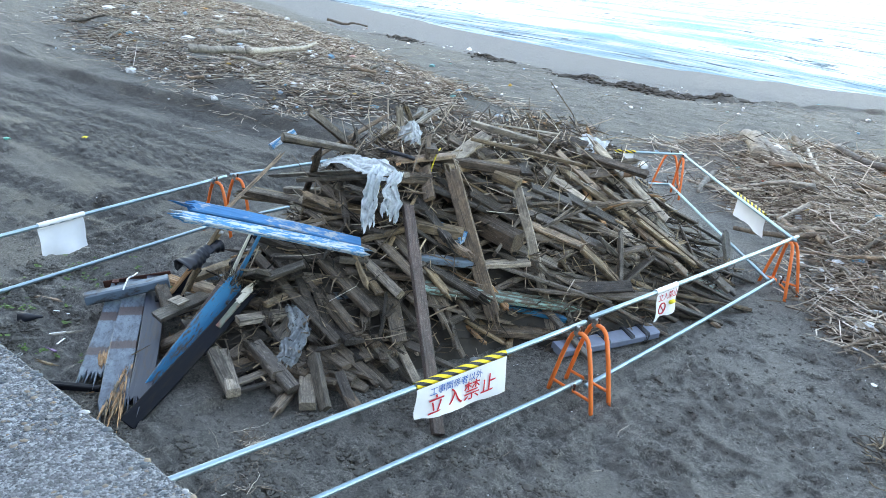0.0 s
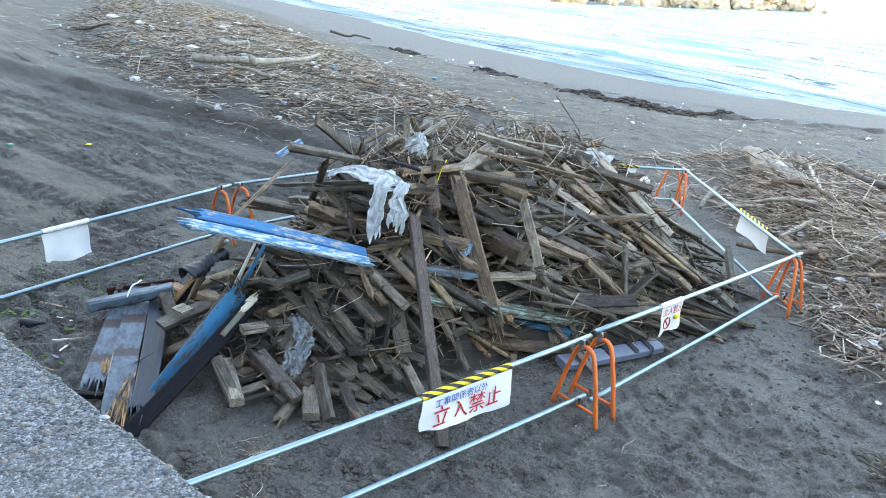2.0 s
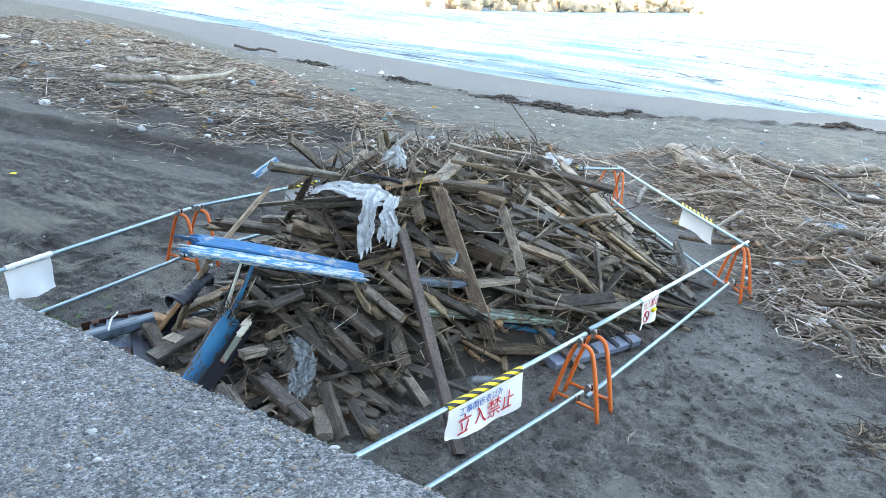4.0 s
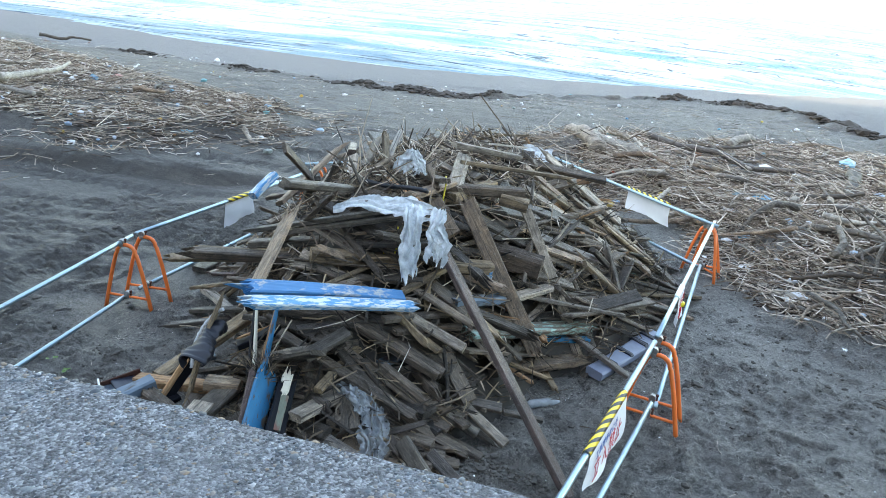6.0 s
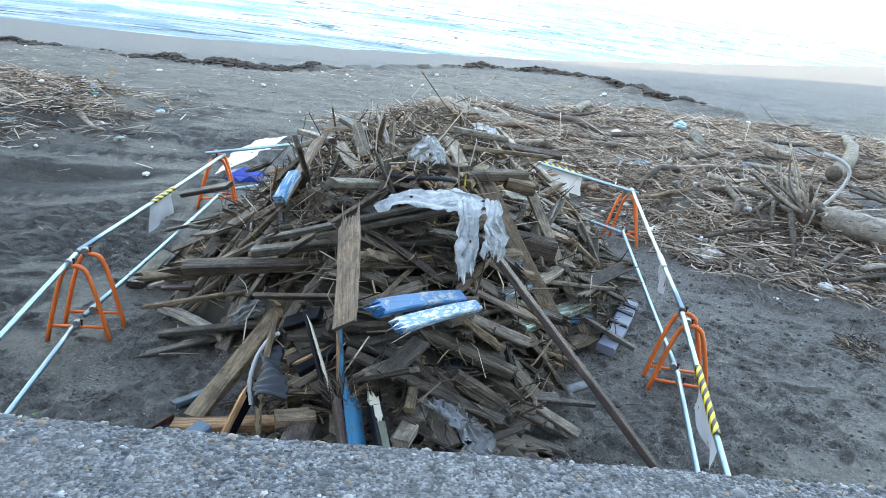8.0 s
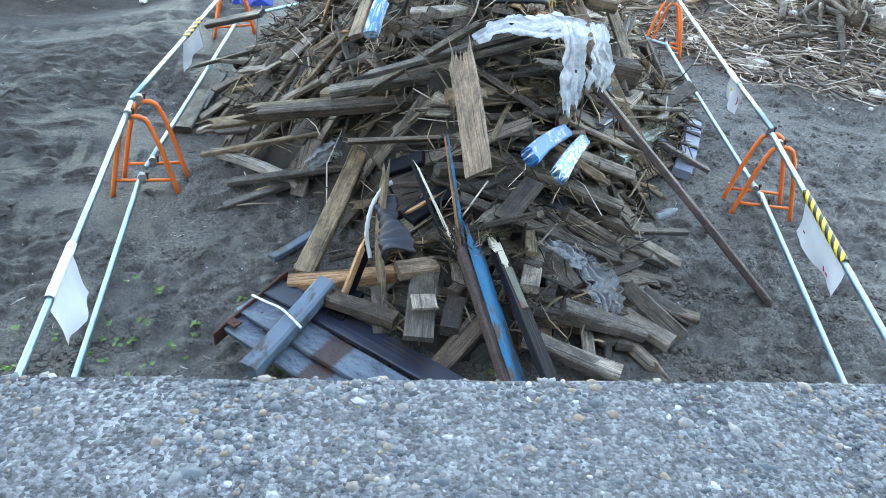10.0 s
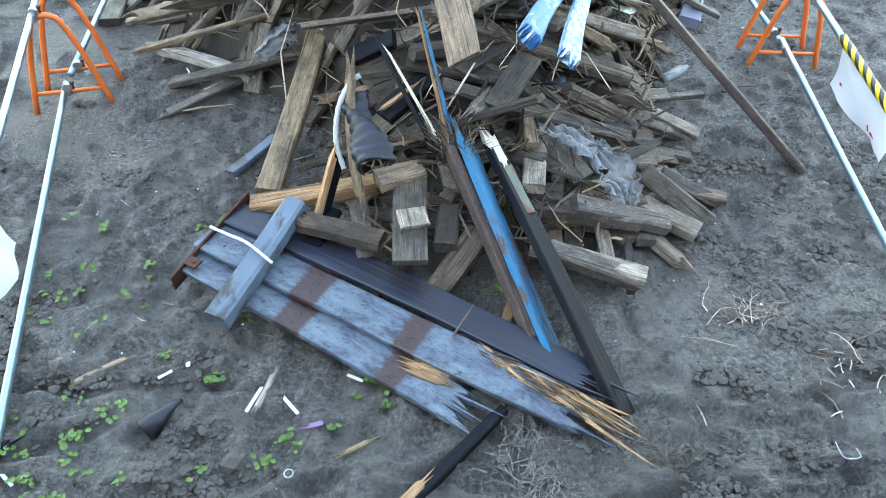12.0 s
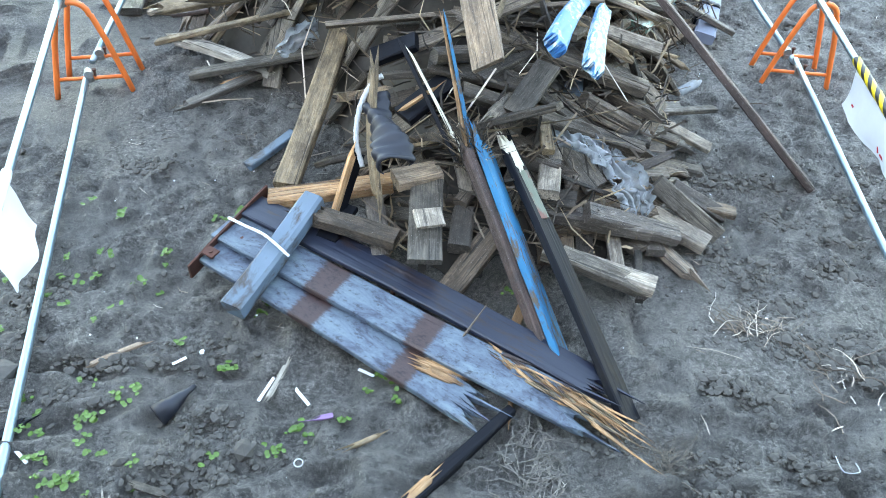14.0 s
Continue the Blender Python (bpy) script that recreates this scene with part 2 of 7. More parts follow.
def sea_material():
    m, n, l, b = material("sea_water", 0.5)
    b.inputs["Specular IOR Level"].default_value = 0.15
    v = coords(n, l)
    v2 = coords(n, l, (0.16, 1.0, 1.0))
    rip = noise_tex(n, l, v2, 1.3, 6, 0.65)
    swell = noise_tex(n, l, coords(n, l, (0.05, 0.30, 1)), 1.0, 5, 0.6)
    foam = ramp(n, l, swell, [(0.40, (0, 0, 0)), (0.54, (1, 1, 1))])
    lace = ramp(n, l, noise_tex(n, l, coords(n, l, (0.5, 1.6, 1)), 0.8, 7, 0.7), [(0.38, (0.15, 0.15, 0.15)), (0.6, (1, 1, 1))])
    f = mix(n, l, 1.0, foam, lace, "MULTIPLY")
    crest = noise_tex(n, l, coords(n, l, (0.018, 0.16, 1)), 1.0, 5, 0.55, 0.3)
    line = ramp(n, l, crest, [(0.474, (0, 0, 0)), (0.488, (1, 1, 1)), (0.500, (1, 1, 1)), (0.506, (0, 0, 0)), (0.60, (0, 0, 0)), (0.607, (1, 1, 1)), (0.614, (0, 0, 0))])
    broken = ramp(n, l, noise_tex(n, l, coords(n, l, (0.12, 0.9, 1)), 1.0, 5, 0.7), [(0.40, (0, 0, 0)), (0.50, (1, 1, 1))])
    water = mix(n, l, f, (0.045, 0.165, 0.26), (0.46, 0.56, 0.62))
    l.new(mix(n, l, mix(n, l, 1.0, line, broken, "MULTIPLY"), water, (0.018, 0.055, 0.10)), b.inputs["Base Color"])
    l.new(mix(n, l, f, (0.42, 0.42, 0.42), (0.8, 0.8, 0.8)), b.inputs["Roughness"])
    bump(n, l, b, rip, 0.9, 0.6)
    return m


SAND = sand_material()
CONCRETE = concrete_material("exposed_aggregate_concrete", True)
PLAIN_CONCRETE = concrete_material("plain_concrete", False)
PEBBLE = pebble_material()
SEA = sea_material()
STEEL = pipe_material()
ORANGE = plain_material("orange_paint", (0.86, 0.185, 0.04), 0.42, 0.14, 14)
CLAMP = plain_material("clamp_steel", (0.34, 0.34, 0.33), 0.45, 0.4, 40, 0.8)
WOOD_GREY = wood_material("weathered_grey_wood", (0.040, 0.034, 0.029), (0.150, 0.128, 0.105), (0.40, 0.355, 0.30))
WOOD_BROWN = wood_material("old_brown_wood", (0.034, 0.024, 0.018), (0.140, 0.102, 0.074), (0.36, 0.275, 0.20))
WOOD_DARK = wood_material("wet_dark_wood", (0.014, 0.012, 0.011), (0.046, 0.039, 0.034), (0.12, 0.102, 0.088), 0.48)
WOOD_RED = wood_material("reddish_brown_wood", (0.020, 0.012, 0.011), (0.058, 0.038, 0.034), (0.14, 0.098, 0.086), 0.5, 0.3, vary=(0.8, 0.6))
WOOD_TAN = wood_material("tan_wood", (0.080, 0.056, 0.036), (0.255, 0.190, 0.125), (0.48, 0.385, 0.27), 0.75, 0.45, vary=(0.62, 0.8))
WOOD_FRESH = wood_material("freshly_broken_wood", (0.13, 0.060, 0.028), (0.36, 0.205, 0.108), (0.66, 0.47, 0.30), 0.8, 0.1, vary=(0.75, 0.8), sat=1.05)
WOOD_PALE = wood_material("pale_driftwood", (0.15, 0.135, 0.118), (0.38, 0.35, 0.31), (0.62, 0.59, 0.54), 0.8, 0.2, vary=(0.7, 0.7))
BLUE_PAINT = paint_material("worn_blue_paint", (0.0, 0.15, 0.30), (0.08, 0.06, 0.045), 0.41, 0.7, 6.0, (1, 4, 4), 0.10)
BRIGHT_BLUE = paint_material("bright_blue_paint", (0.02, 0.165, 0.38), (0.34, 0.36, 0.37), 0.40, 0.6, 5.0, (1, 3, 3), 0.08)
PALEBLUE_PAINT = paint_material("flaking_pale_blue_paint", (0.46, 0.53, 0.57), (0.025, 0.22, 0.46), 0.47)
SLATE_PAINT = paint_material("worn_slate_blue_paint", (0.105, 0.155, 0.205), (0.05, 0.04, 0.035), 0.42, 0.42, 4.0, (1, 2.2, 2.2), 0.12)
GREEN_PAINT = paint_material("flaking_green_paint", (0.22, 0.36, 0.32), (0.11, 0.085, 0.06), 0.5)
TAR = paint_material("black_tarred_wood", (0.003, 0.004, 0.008), (0.010, 0.008, 0.007), 0.34, 0.6, 5.0, (1, 4, 4), 0.12)
TAR.node_tree.nodes["Principled BSDF"].inputs["Specular IOR Level"].default_value = 0.2
RUST = plain_material("rusty_iron", (0.085, 0.032, 0.022), 0.75, 0.6, 18, 0.2, 0.6)
BLACK_PLASTIC = plain_material("black_plastic", (0.012, 0.015, 0.024), 0.5, 0.4, 10)
GREY_BOX = plain_material("dusty_grey_plastic", (0.17, 0.20, 0.27), 0.5, 0.35, 6)
WHITE_PLASTIC = plain_material("white_plastic", (0.78, 0.80, 0.82), 0.4, 0.12, 10)
SHEET_WHITE = plain_material("white_vinyl_sheet", (0.80, 0.82, 0.85), 0.5, 0.08, 6)
STRIPE = stripe_material()
RED_INK = plain_material("red_ink", (0.55, 0.012, 0.03), 0.5, 0.1)
BLUE_INK = plain_material("blue_ink", (0.03, 0.14, 0.45), 0.5, 0.1)
YELLOW_INK = plain_material("yellow_ink", (0.85, 0.68, 0.03), 0.5, 0.1)
FILM = film_material("milky_plastic_film", (0.66, 0.72, 0.76), 0.74)
CLEAR_FILM = film_material("clear_plastic_film", (0.34, 0.38, 0.41), 0.52)
YELLOW_ROPE = plain_material("yellow_rope", (0.62, 0.50, 0.04), 0.6, 0.3, 60)
ROPE = plain_material("pale_rope", (0.50, 0.52, 0.54), 0.8, 0.4, 60)


def strewn_material(name, stops, rough=0.85):
    m, n, l, b = material(name, rough)
    col = ramp(n, l, island_value(n), stops)
    f = noise_tex(n, l, coords(n, l), 18, 5, 0.7)
    l.new(mix(n, l, 0.7, col, ramp(n, l, f, [(0.3, (0.5, 0.5, 0.5)), (0.7, (1.25, 1.25, 1.25))]), "MULTIPLY"), b.inputs["Base Color"])
    return m


STICKS = strewn_material("strewn_reeds", [(0.0, (0.07, 0.052, 0.040)), (0.3, (0.21, 0.160, 0.123)), (0.62, (0.44, 0.36, 0.285)), (0.88, (0.68, 0.60, 0.51)), (1.0, (0.82, 0.77, 0.70))])
BARK = strewn_material("dark_bark_chips", [(0.0, (0.025, 0.018, 0.014)), (0.5, (0.075, 0.050, 0.036)), (0.85, (0.17, 0.115, 0.078)), (1.0, (0.30, 0.21, 0.14))])
DARK_STICKS = strewn_material("dark_splinters", [(0.0, (0.02, 0.017, 0.015)), (0.45, (0.07, 0.055, 0.043)), (0.8, (0.20, 0.15, 0.105)), (1.0, (0.48, 0.37, 0.24))])
LITTER = strewn_material("strewn_litter", [(0.0, (0.60, 0.62, 0.64)), (0.55, (0.82, 0.84, 0.86)), (0.72, (0.10, 0.30, 0.50)), (0.82, (0.16, 0.40, 0.38)), (0.90, (0.45, 0.10, 0.06)), (1.0, (0.55, 0.42, 0.05))], 0.5)
# seaweed, and the dark sheet that paints shade into the heap's gaps
SEAWEED_AND_GAP_SHADE = plain_material("dark_seaweed_and_gap_shade", (0.040, 0.034, 0.029), 0.8, 0.5, 20, 0, 0.8)
LEAF = strewn_material("green_leaf", [(0.0, (0.045, 0.11, 0.02)), (0.7, (0.10, 0.20, 0.035)), (1.0, (0.30, 0.27, 0.05))], 0.5)
ROCK = plain_material("breakwater_rock", (0.42, 0.35, 0.26), 0.9, 0.5, 1.2, 0, 0.7)


# ---- mesh tools ----
def mesh_object(name, verts, faces, mat, parent=None, label="", smooth=False):
    me = bpy.data.meshes.new(name)
    me.from_pydata(verts, [], faces)
    me.materials.append(mat)
    if smooth:
        me.polygons.foreach_set("use_smooth", [True] * len(me.polygons))
    me.update()
    ob = new(name, me)
    if parent:
        ob.parent = parent
    if label:
        ob["label"] = label
    return ob


def fade(t):
    return t * t * (3 - 2 * t)


def lattice(x, y, seed):
    """Smooth value noise in 0..1 for arrays."""
    xi, yi = np.floor(x).astype(np.int64), np.floor(y).astype(np.int64)
    fx, fy = fade(x - xi), fade(y - yi)

    def h(a, b):
        k = (a * 374761393 + b * 668265263 + seed * 974711) & 0xFFFFFFFF
        k = ((k ^ (k >> 13)) * 1274126177) & 0xFFFFFFFF
        return ((k ^ (k >> 16)) & 0xFFFF) / 65535.0

    a = h(xi, yi) * (1 - fx) + h(xi + 1, yi) * fx
    b = h(xi, yi + 1) * (1 - fx) + h(xi + 1, yi + 1) * fx
    return a * (1 - fy) + b * fy


def fractal(x, y, seed, octaves=4):
    out, amp, tot = 0, 1.0, 0.0
    for k in range(octaves):
        out = out + amp * lattice(x * 2**k, y * 2**k, seed + k)
        tot += amp
        amp *= 0.5
    return out / tot


def smooth01(v, a, b):
    return fade(np.clip((v - a) / (b - a), 0, 1))


def inside(poly, x, y):
    """Whether points lie in a polygon, for arrays."""
    hit = np.zeros(np.shape(x), bool)
    for (x0, y0), (x1, y1) in zip(poly, poly[1:] + poly[:1]):
        hit ^= ((y0 > y) != (y1 > y)) & (x < (x1 - x0) * (y - y0) / ((y1 - y0) or 1e-9) + x0)
    return hit


def edge_distance(poly, x, y):
    """Distance to a polygon's outline, for arrays."""
    best = np.full(np.shape(x), 1e9)
    for (x0, y0), (x1, y1) in zip(poly, poly[1:] + poly[:1]):
        dx, dy = x1 - x0, y1 - y0
        k = np.clip(((x - x0) * dx + (y - y0) * dy) / (dx * dx + dy * dy), 0, 1)
        best = np.minimum(best, np.hypot(x - x0 - k * dx, y - y0 - k * dy))
    return best


# ---- the beach ----
WALL_TOP, WALL_Y, WALL_TURN = 2.70, 0.865, math.atan(0.117)
SEA_LEVEL = -1.2
BELT_R = [(3.0, 11.9), (4.0, 10.7), (6.2, 10.3), (10, 9.3), (17, 12), (17, 27), (9, 24.5), (5.0, 24.5), (-1.5, 21.5), (-4.0, 18.5), (-0.5, 15.8), (2.3, 13.4)]
BELT_L = [(-10.0, 11.6), (-13, 10.9), (-19, 11), (-27, 12.5), (-46, 22), (-44, 30), (-26, 25), (-15, 20.5), (-8.5, 18.6), (-7.5, 15.5)]


def waterline(x):
    return np.interp(x, [-400, -60, -44.5, -32.4, -25, -18.8, -8.5, 2, 20, 100, 400], [72, 52, 48.3, 46.2, 46.4, 47.8, 53.5, 61.2, 80.4, 175, 520])


def wet_edge(x):
    """How far seaward the churned dry sand reaches; beyond it the beach is smooth and wet."""
    return np.interp(x, [-400, -50, -33, -30, -20, -12.6, -9, -7, -5, -3, 3.1, 4.9, 6.9, 9, 14, 30, 100, 400], [58, 37, 31, 32.5, 31.5, 29.4, 29.7, 33, 38, 42, 43.4, 37, 32.8, 30.5, 33, 52, 140, 470])


def beach(x, y):
    """The height of the sand, for arrays."""
    s = (waterline(x) - y) * 0.8
    z = -1.2 * (1 - smooth01(s, 0, 26)) - 0.08 * np.clip(-s, 0, 30)
    near = np.exp(-((np.maximum(np.hypot(x - 0.5, y - 6) - 9, 0)) / 8) ** 2)
    calm = 1 - 0.75 * np.exp(-((np.maximum(np.hypot(x, y - 6) - 4.5, 0)) / 3) ** 2)
    rough = smooth01(fractal(x * 1.1 + 5, y * 1.1, 51, 3), 0.42, 0.62)
    dry = smooth01(s, 6, 14)
    z = z + dry * calm * (0.20 * (fractal(x * 0.35, y * 0.35, 3) - 0.5))
    z = z + dry * (0.15 - 0.08 * near) * (fractal(x * 2.2, y * 2.2, 11, 4) - 0.5)
    z = z + near * (0.016 + 0.15 * rough) * (fractal(x * 8.5, y * 8.5, 21, 3) - 0.45)
    # crumbled, trodden patches
    ridge = 1 - np.abs(2 * lattice(x * 13, y * 13, 41) - 1)
    ridge = ridge * 0.6 + 0.4 * (1 - np.abs(2 * lattice(x * 25 + 3, y * 25, 43) - 1))
    z = z + near * rough * smooth01(fractal(x * 2.6, y * 2.6, 47, 2), 0.42, 0.6) * 0.045 * (ridge - 0.5)
    # the belts of driftwood lie on low swells
    for poly, high in ((BELT_R, 0.55), (BELT_L, 0.34)):
        d = edge_distance(poly, x, y)
        z = z + high * np.where(inside(poly, x, y), smooth01(d, 0, 1.6), 0) * (0.55 + 0.9 * fractal(x * 0.5, y * 0.5, 31, 3))
    # scarp left by a digger, and its tracks
    u = (x + 9) * 0.29 - (y - 11.3) * 0.957
    z = z - 0.27 * smooth01(u + 0.3 * (fractal(x, y, 81, 3) - 0.5), -0.12, 0.22) * (1 - smooth01(u, 1.5, 6)) * smooth01(-x, 4.5, 7.0) * (1 - smooth01(-x, 22, 30))
    for c, w in ((-2.6, 0.26), (-1.1, 0.26), (0.9, 0.26), (2.3, 0.30), (3.1, 0.24), (4.0, 0.30), (5.6, 0.28), (7.0, 0.26)):
        v = u - c + 0.25 * np.sin(x * 0.35)
        lug = 0.6 + 0.4 * np.sign(np.sin((x * 0.957 + y * 0.29) * 21))
        z = z - 0.075 * lug * np.exp(-(v / w) ** 4) * smooth01(-x, 3.6, 4.6) * (1 - smooth01(-x, 26, 34))
    # curved digger tracks and the bank seaward of the heap
    r = np.hypot(x - 2.0, y - 20.0)
    for c in (14.0, 15.8, 19.0, 20.6):
        z = z - dry * 0.05 * np.exp(-((r - c) / 0.35) ** 4) * (y > 19)
    # crumbled bank where the churned sand ends
    off = (y - wet_edge(x)) / np.where(x > 3.0, 2.4, np.where((x > -9) & (x < -3), 2.4, 1.0))
    z = z + 0.20 * np.exp(-((off + 0.3) / 0.5) ** 2) * smooth01(fractal(x * 0.9, y * 0.9, 5, 3), 0.40, 0.66) * smooth01(x, -34, -28) * (1 - smooth01(x, 9, 12))
    return z


def footprints(x, y, z):
    rng = np.random.default_rng(5)
    for _ in range(520):
        if rng.random() < 0.72:
            cx, cy = rng.uniform(1.2, 7.5), rng.uniform(2.6, 11.5)
        else:
            cx, cy = rng.uniform(-6.5, 1.0), rng.uniform(1.6, 10)
        if -2.3 < cx < 1.6 and 3.6 < cy < 9:
            continue
        a = rng.uniform(0, 6.28)
        size = rng.uniform(0.8, 1.25)
        near = np.nonzero((abs(x - cx) < 0.3) & (abs(y - cy) < 0.3))
        dx, dy = x[near] - cx, y[near] - cy
        p = (dx * math.cos(a) + dy * math.sin(a)) / (0.125 * size)
        q = (-dx * math.sin(a) + dy * math.cos(a)) / (0.048 * size)
        d = np.hypot(p, q)
        z[near] += rng.uniform(0.5, 1.2) * (-0.034 * (1 - smooth01(d, 0.75, 1.1)) + 0.016 * np.exp(-((d - 1.35) / 0.28) ** 2))
    for _ in range(26):
        cx, cy = rng.uniform(-3.2, 2.6), rng.uniform(1.9, 3.2)
        a, ln, wd = rng.normal(0.1, 0.25), rng.uniform(0.2, 0.55), rng.uniform(0.05, 0.085)
        near = np.nonzero((abs(x - cx) < 0.8) & (abs(y - cy) < 0.5))
        dx, dy = x[near] - cx, y[near] - cy
        d = np.hypot((dx * math.cos(a) + dy * math.sin(a)) / ln, (-dx * math.sin(a) + dy * math.cos(a)) / wd)
        z[near] += -0.04 * (1 - smooth01(d, 0.6, 1.05)) + 0.022 * np.exp(-((d - 1.3) / 0.3) ** 2)
    return z


def spaced(lo, hi, step, far, grow):
    mid = list(np.arange(lo, hi, step))
    out, d, v = [], step, mid[-1]
    while v < far:
        d *= grow
        v += d
        out.append(v)
    back, d, v = [], step, lo
    while v > -far:
        d *= grow
        v -= d
        back.append(v)
    return np.array(back[::-1] + mid + out)


gx = spaced(-4.4, 6.2, 0.024, 3000, 1.06)
gx = np.concatenate([gx[gx < -17], np.arange(-17, -4.43, 0.095), gx[gx > -4.42]])
gy = spaced(1.7, 10.5, 0.026, 3000, 1.06)
gy = np.concatenate([gy[gy < 10.5], np.arange(10.5, 19, 0.085), np.arange(19, 46, 0.25), gy[gy > 46.1]])
gy = gy[gy > -40]
GX, GY = np.meshgrid(gx, gy)
GZ = footprints(GX, GY, beach(GX, GY))
nx, ny = len(gx), len(gy)
idx = np.arange(nx * ny).reshape(ny, nx)
quads = np.stack([idx[:-1, :-1], idx[:-1, 1:], idx[1:, 1:], idx[1:, :-1]], -1).reshape(-1, 4)
me = bpy.data.meshes.new("ground")
me.vertices.add(nx * ny)
me.vertices.foreach_set("co", np.stack([GX, GY, GZ], -1).ravel())
me.loops.add(quads.size)
me.loops.foreach_set("vertex_index", quads.ravel())
me.polygons.add(len(quads))
me.polygons.foreach_set("loop_start", np.arange(len(quads)) * 4)
me.polygons.foreach_set("use_smooth", np.ones(len(quads), bool))
me.update(calc_edges=True)
damp = me.attributes.new("wet", "FLOAT", "POINT")
damp.data.foreach_set("value", smooth01(GY - wet_edge(GX) + 1.6 * (fractal(GX * 0.9, GY * 0.9, 15, 4) - 0.5), -0.4, 0.4).astype(np.float32).ravel())
me.materials.append(SAND)
ground = tagged(new("ground", me), "dark grey beach sand with footprints and digger tracks", "sand", kind="structure")


def height(x, y):
    return float(beach(np.array([x]), np.array([y]))[0])


# the sea, with low breaking waves
sx = np.concatenate([-np.geomspace(2500, 75, 26), np.linspace(-70, 90, 190), np.geomspace(95, 2500, 30)])
sy = np.concatenate([np.linspace(0, 55, 130), np.geomspace(56, 3500, 60)])
SX, SV = np.meshgrid(sx, sy)
SY = waterline(SX) - 3.0 + SV
ph = SV * 0.62 + 2.2 * fractal(SX * 0.05, SV * 0.08, 61, 3) * 3
SZ = SEA_LEVEL + 0.26 * np.exp(-SV / 110) * smooth01(SV, 5, 16) * (np.maximum(np.sin(ph), 0) ** 4) + 0.03 * (fractal(SX * 0.8, SV * 1.5, 71, 3) - 0.5)
SZ = SZ - 0.02 + 0.04 * np.maximum(SV - 6, 0)
nx, ny = len(sx), len(sy)
idx = np.arange(nx * ny).reshape(ny, nx)
quads = np.stack([idx[:-1, :-1], idx[:-1, 1:], idx[1:, 1:], idx[1:, :-1]], -1).reshape(-1, 4)
sea = mesh_object("water", np.stack([SX, SY, SZ], -1).reshape(-1, 3).tolist(), quads.tolist(), SEA, smooth=True)
tagged(sea, "bright sea with low foaming waves", "sea", kind="structure")

# ---- the sea wall ----
wall_pose = pose(0, WALL_Y, 0, 0, 0, math.degrees(WALL_TURN))


def wall_block():
    bm = bmesh.new()
    xs = list(np.linspace(-60, -3, 20)) + list(np.linspace(-2.9, 7.0, 200)) + list(np.linspace(7.4, 60, 20))
    prof = [(0.10, -0.6), (0.02, WALL_TOP - 0.30), (0.0, WALL_TOP - 0.016), (-0.016, WALL_TOP), (-1.25, WALL_TOP), (-1.27, WALL_TOP - 0.02), (-1.27, -0.6)]
    rng = random.Random(3)
    rows = []
    for x in xs:
        rows.append([bm.verts.new((x, y + (rng.uniform(-0.003, 0.003) if k in (2, 3) else 0), z + (rng.uniform(-0.003, 0.002) if k in (2, 3) else 0))) for k, (y, z) in enumerate(prof)])
    for a, b in zip(rows, rows[1:]):
        for k in range(len(prof) - 1):
            bm.faces.new((a[k], a[k + 1], b[k + 1], b[k]))
    me = bpy.data.meshes.new("wall_sea")
    bm.to_mesh(me)
    bm.free()
    me.materials.append(CONCRETE)
    return me


wall = tagged(new("wall_sea", wall_block()), "grey sea wall of weathered exposed-aggregate concrete", "sea wall", kind="structure")
wall.matrix_world = wall_pose

ICO_V = [(0, 0, 1), (0.89, 0, 0.45), (0.28, 0.85, 0.45), (-0.72, 0.53, 0.45), (-0.72, -0.53, 0.45), (0.28, -0.85, 0.45), (0.72, 0.53, -0.45), (-0.28, 0.85, -0.45), (-0.89, 0, -0.45), (-0.28, -0.85, -0.45), (0.72, -0.53, -0.45), (0, 0, -1)]
ICO_F = [(0, 1, 2), (0, 2, 3), (0, 3, 4), (0, 4, 5), (0, 5, 1), (1, 6, 2), (2, 7, 3), (3, 8, 4), (4, 9, 5), (5, 10, 1), (2, 6, 7), (3, 7, 8), (4, 8, 9), (5, 9, 10), (1, 10, 6), (6, 11, 7), (7, 11, 8), (8, 11, 9), (9, 11, 10), (10, 11, 6)]


def blobs(centres, sizes, rng, flat=0.6):
    """Rounded lumps as arrays of vertices and faces."""
    base, faces = np.array(ICO_V), np.array(ICO_F)
    n = len(centres)
    jit = 1 + rng.uniform(-0.22, 0.22, (n, 12, 1))
    ang = rng.uniform(0, 6.28, n)
    ax = np.stack([rng.uniform(0.75, 1.3, n), rng.uniform(0.7, 1.0, n), rng.uniform(flat * 0.7, flat * 1.2, n)], -1)
    v = base[None] * jit * ax[:, None] * np.asarray(sizes)[:, None, None]
    c, s = np.cos(ang)[:, None], np.sin(ang)[:, None]
    v = np.stack([v[..., 0] * c - v[..., 1] * s, v[..., 0] * s + v[..., 1] * c, v[..., 2]], -1) + np.asarray(centres)[:, None]
    f = faces[None] + (np.arange(n) * 12)[:, None, None]
    return v.reshape(-1, 3), f.reshape(-1, 3)


rng = np.random.default_rng(8)
N = 24000
px = np.concatenate([rng.uniform(-2.7, 5.4, N - 2500), rng.uniform(-2.2, 1.6, 2500)])
py = -rng.uniform(0, 1, N) ** 1.2 * 0.98 - 0.012
size = np.clip(rng.lognormal(math.log(0.0054), 0.5, N), 0.003, 0.02)
v, f = blobs(np.stack([px, py, np.full(N, WALL_TOP) - size * 0.34], -1), size, rng, 0.5)
pebbles = mesh_object("pebbles", v.tolist(), f.tolist(), PEBBLE, smooth=True)
pebbles.matrix_world = wall_pose
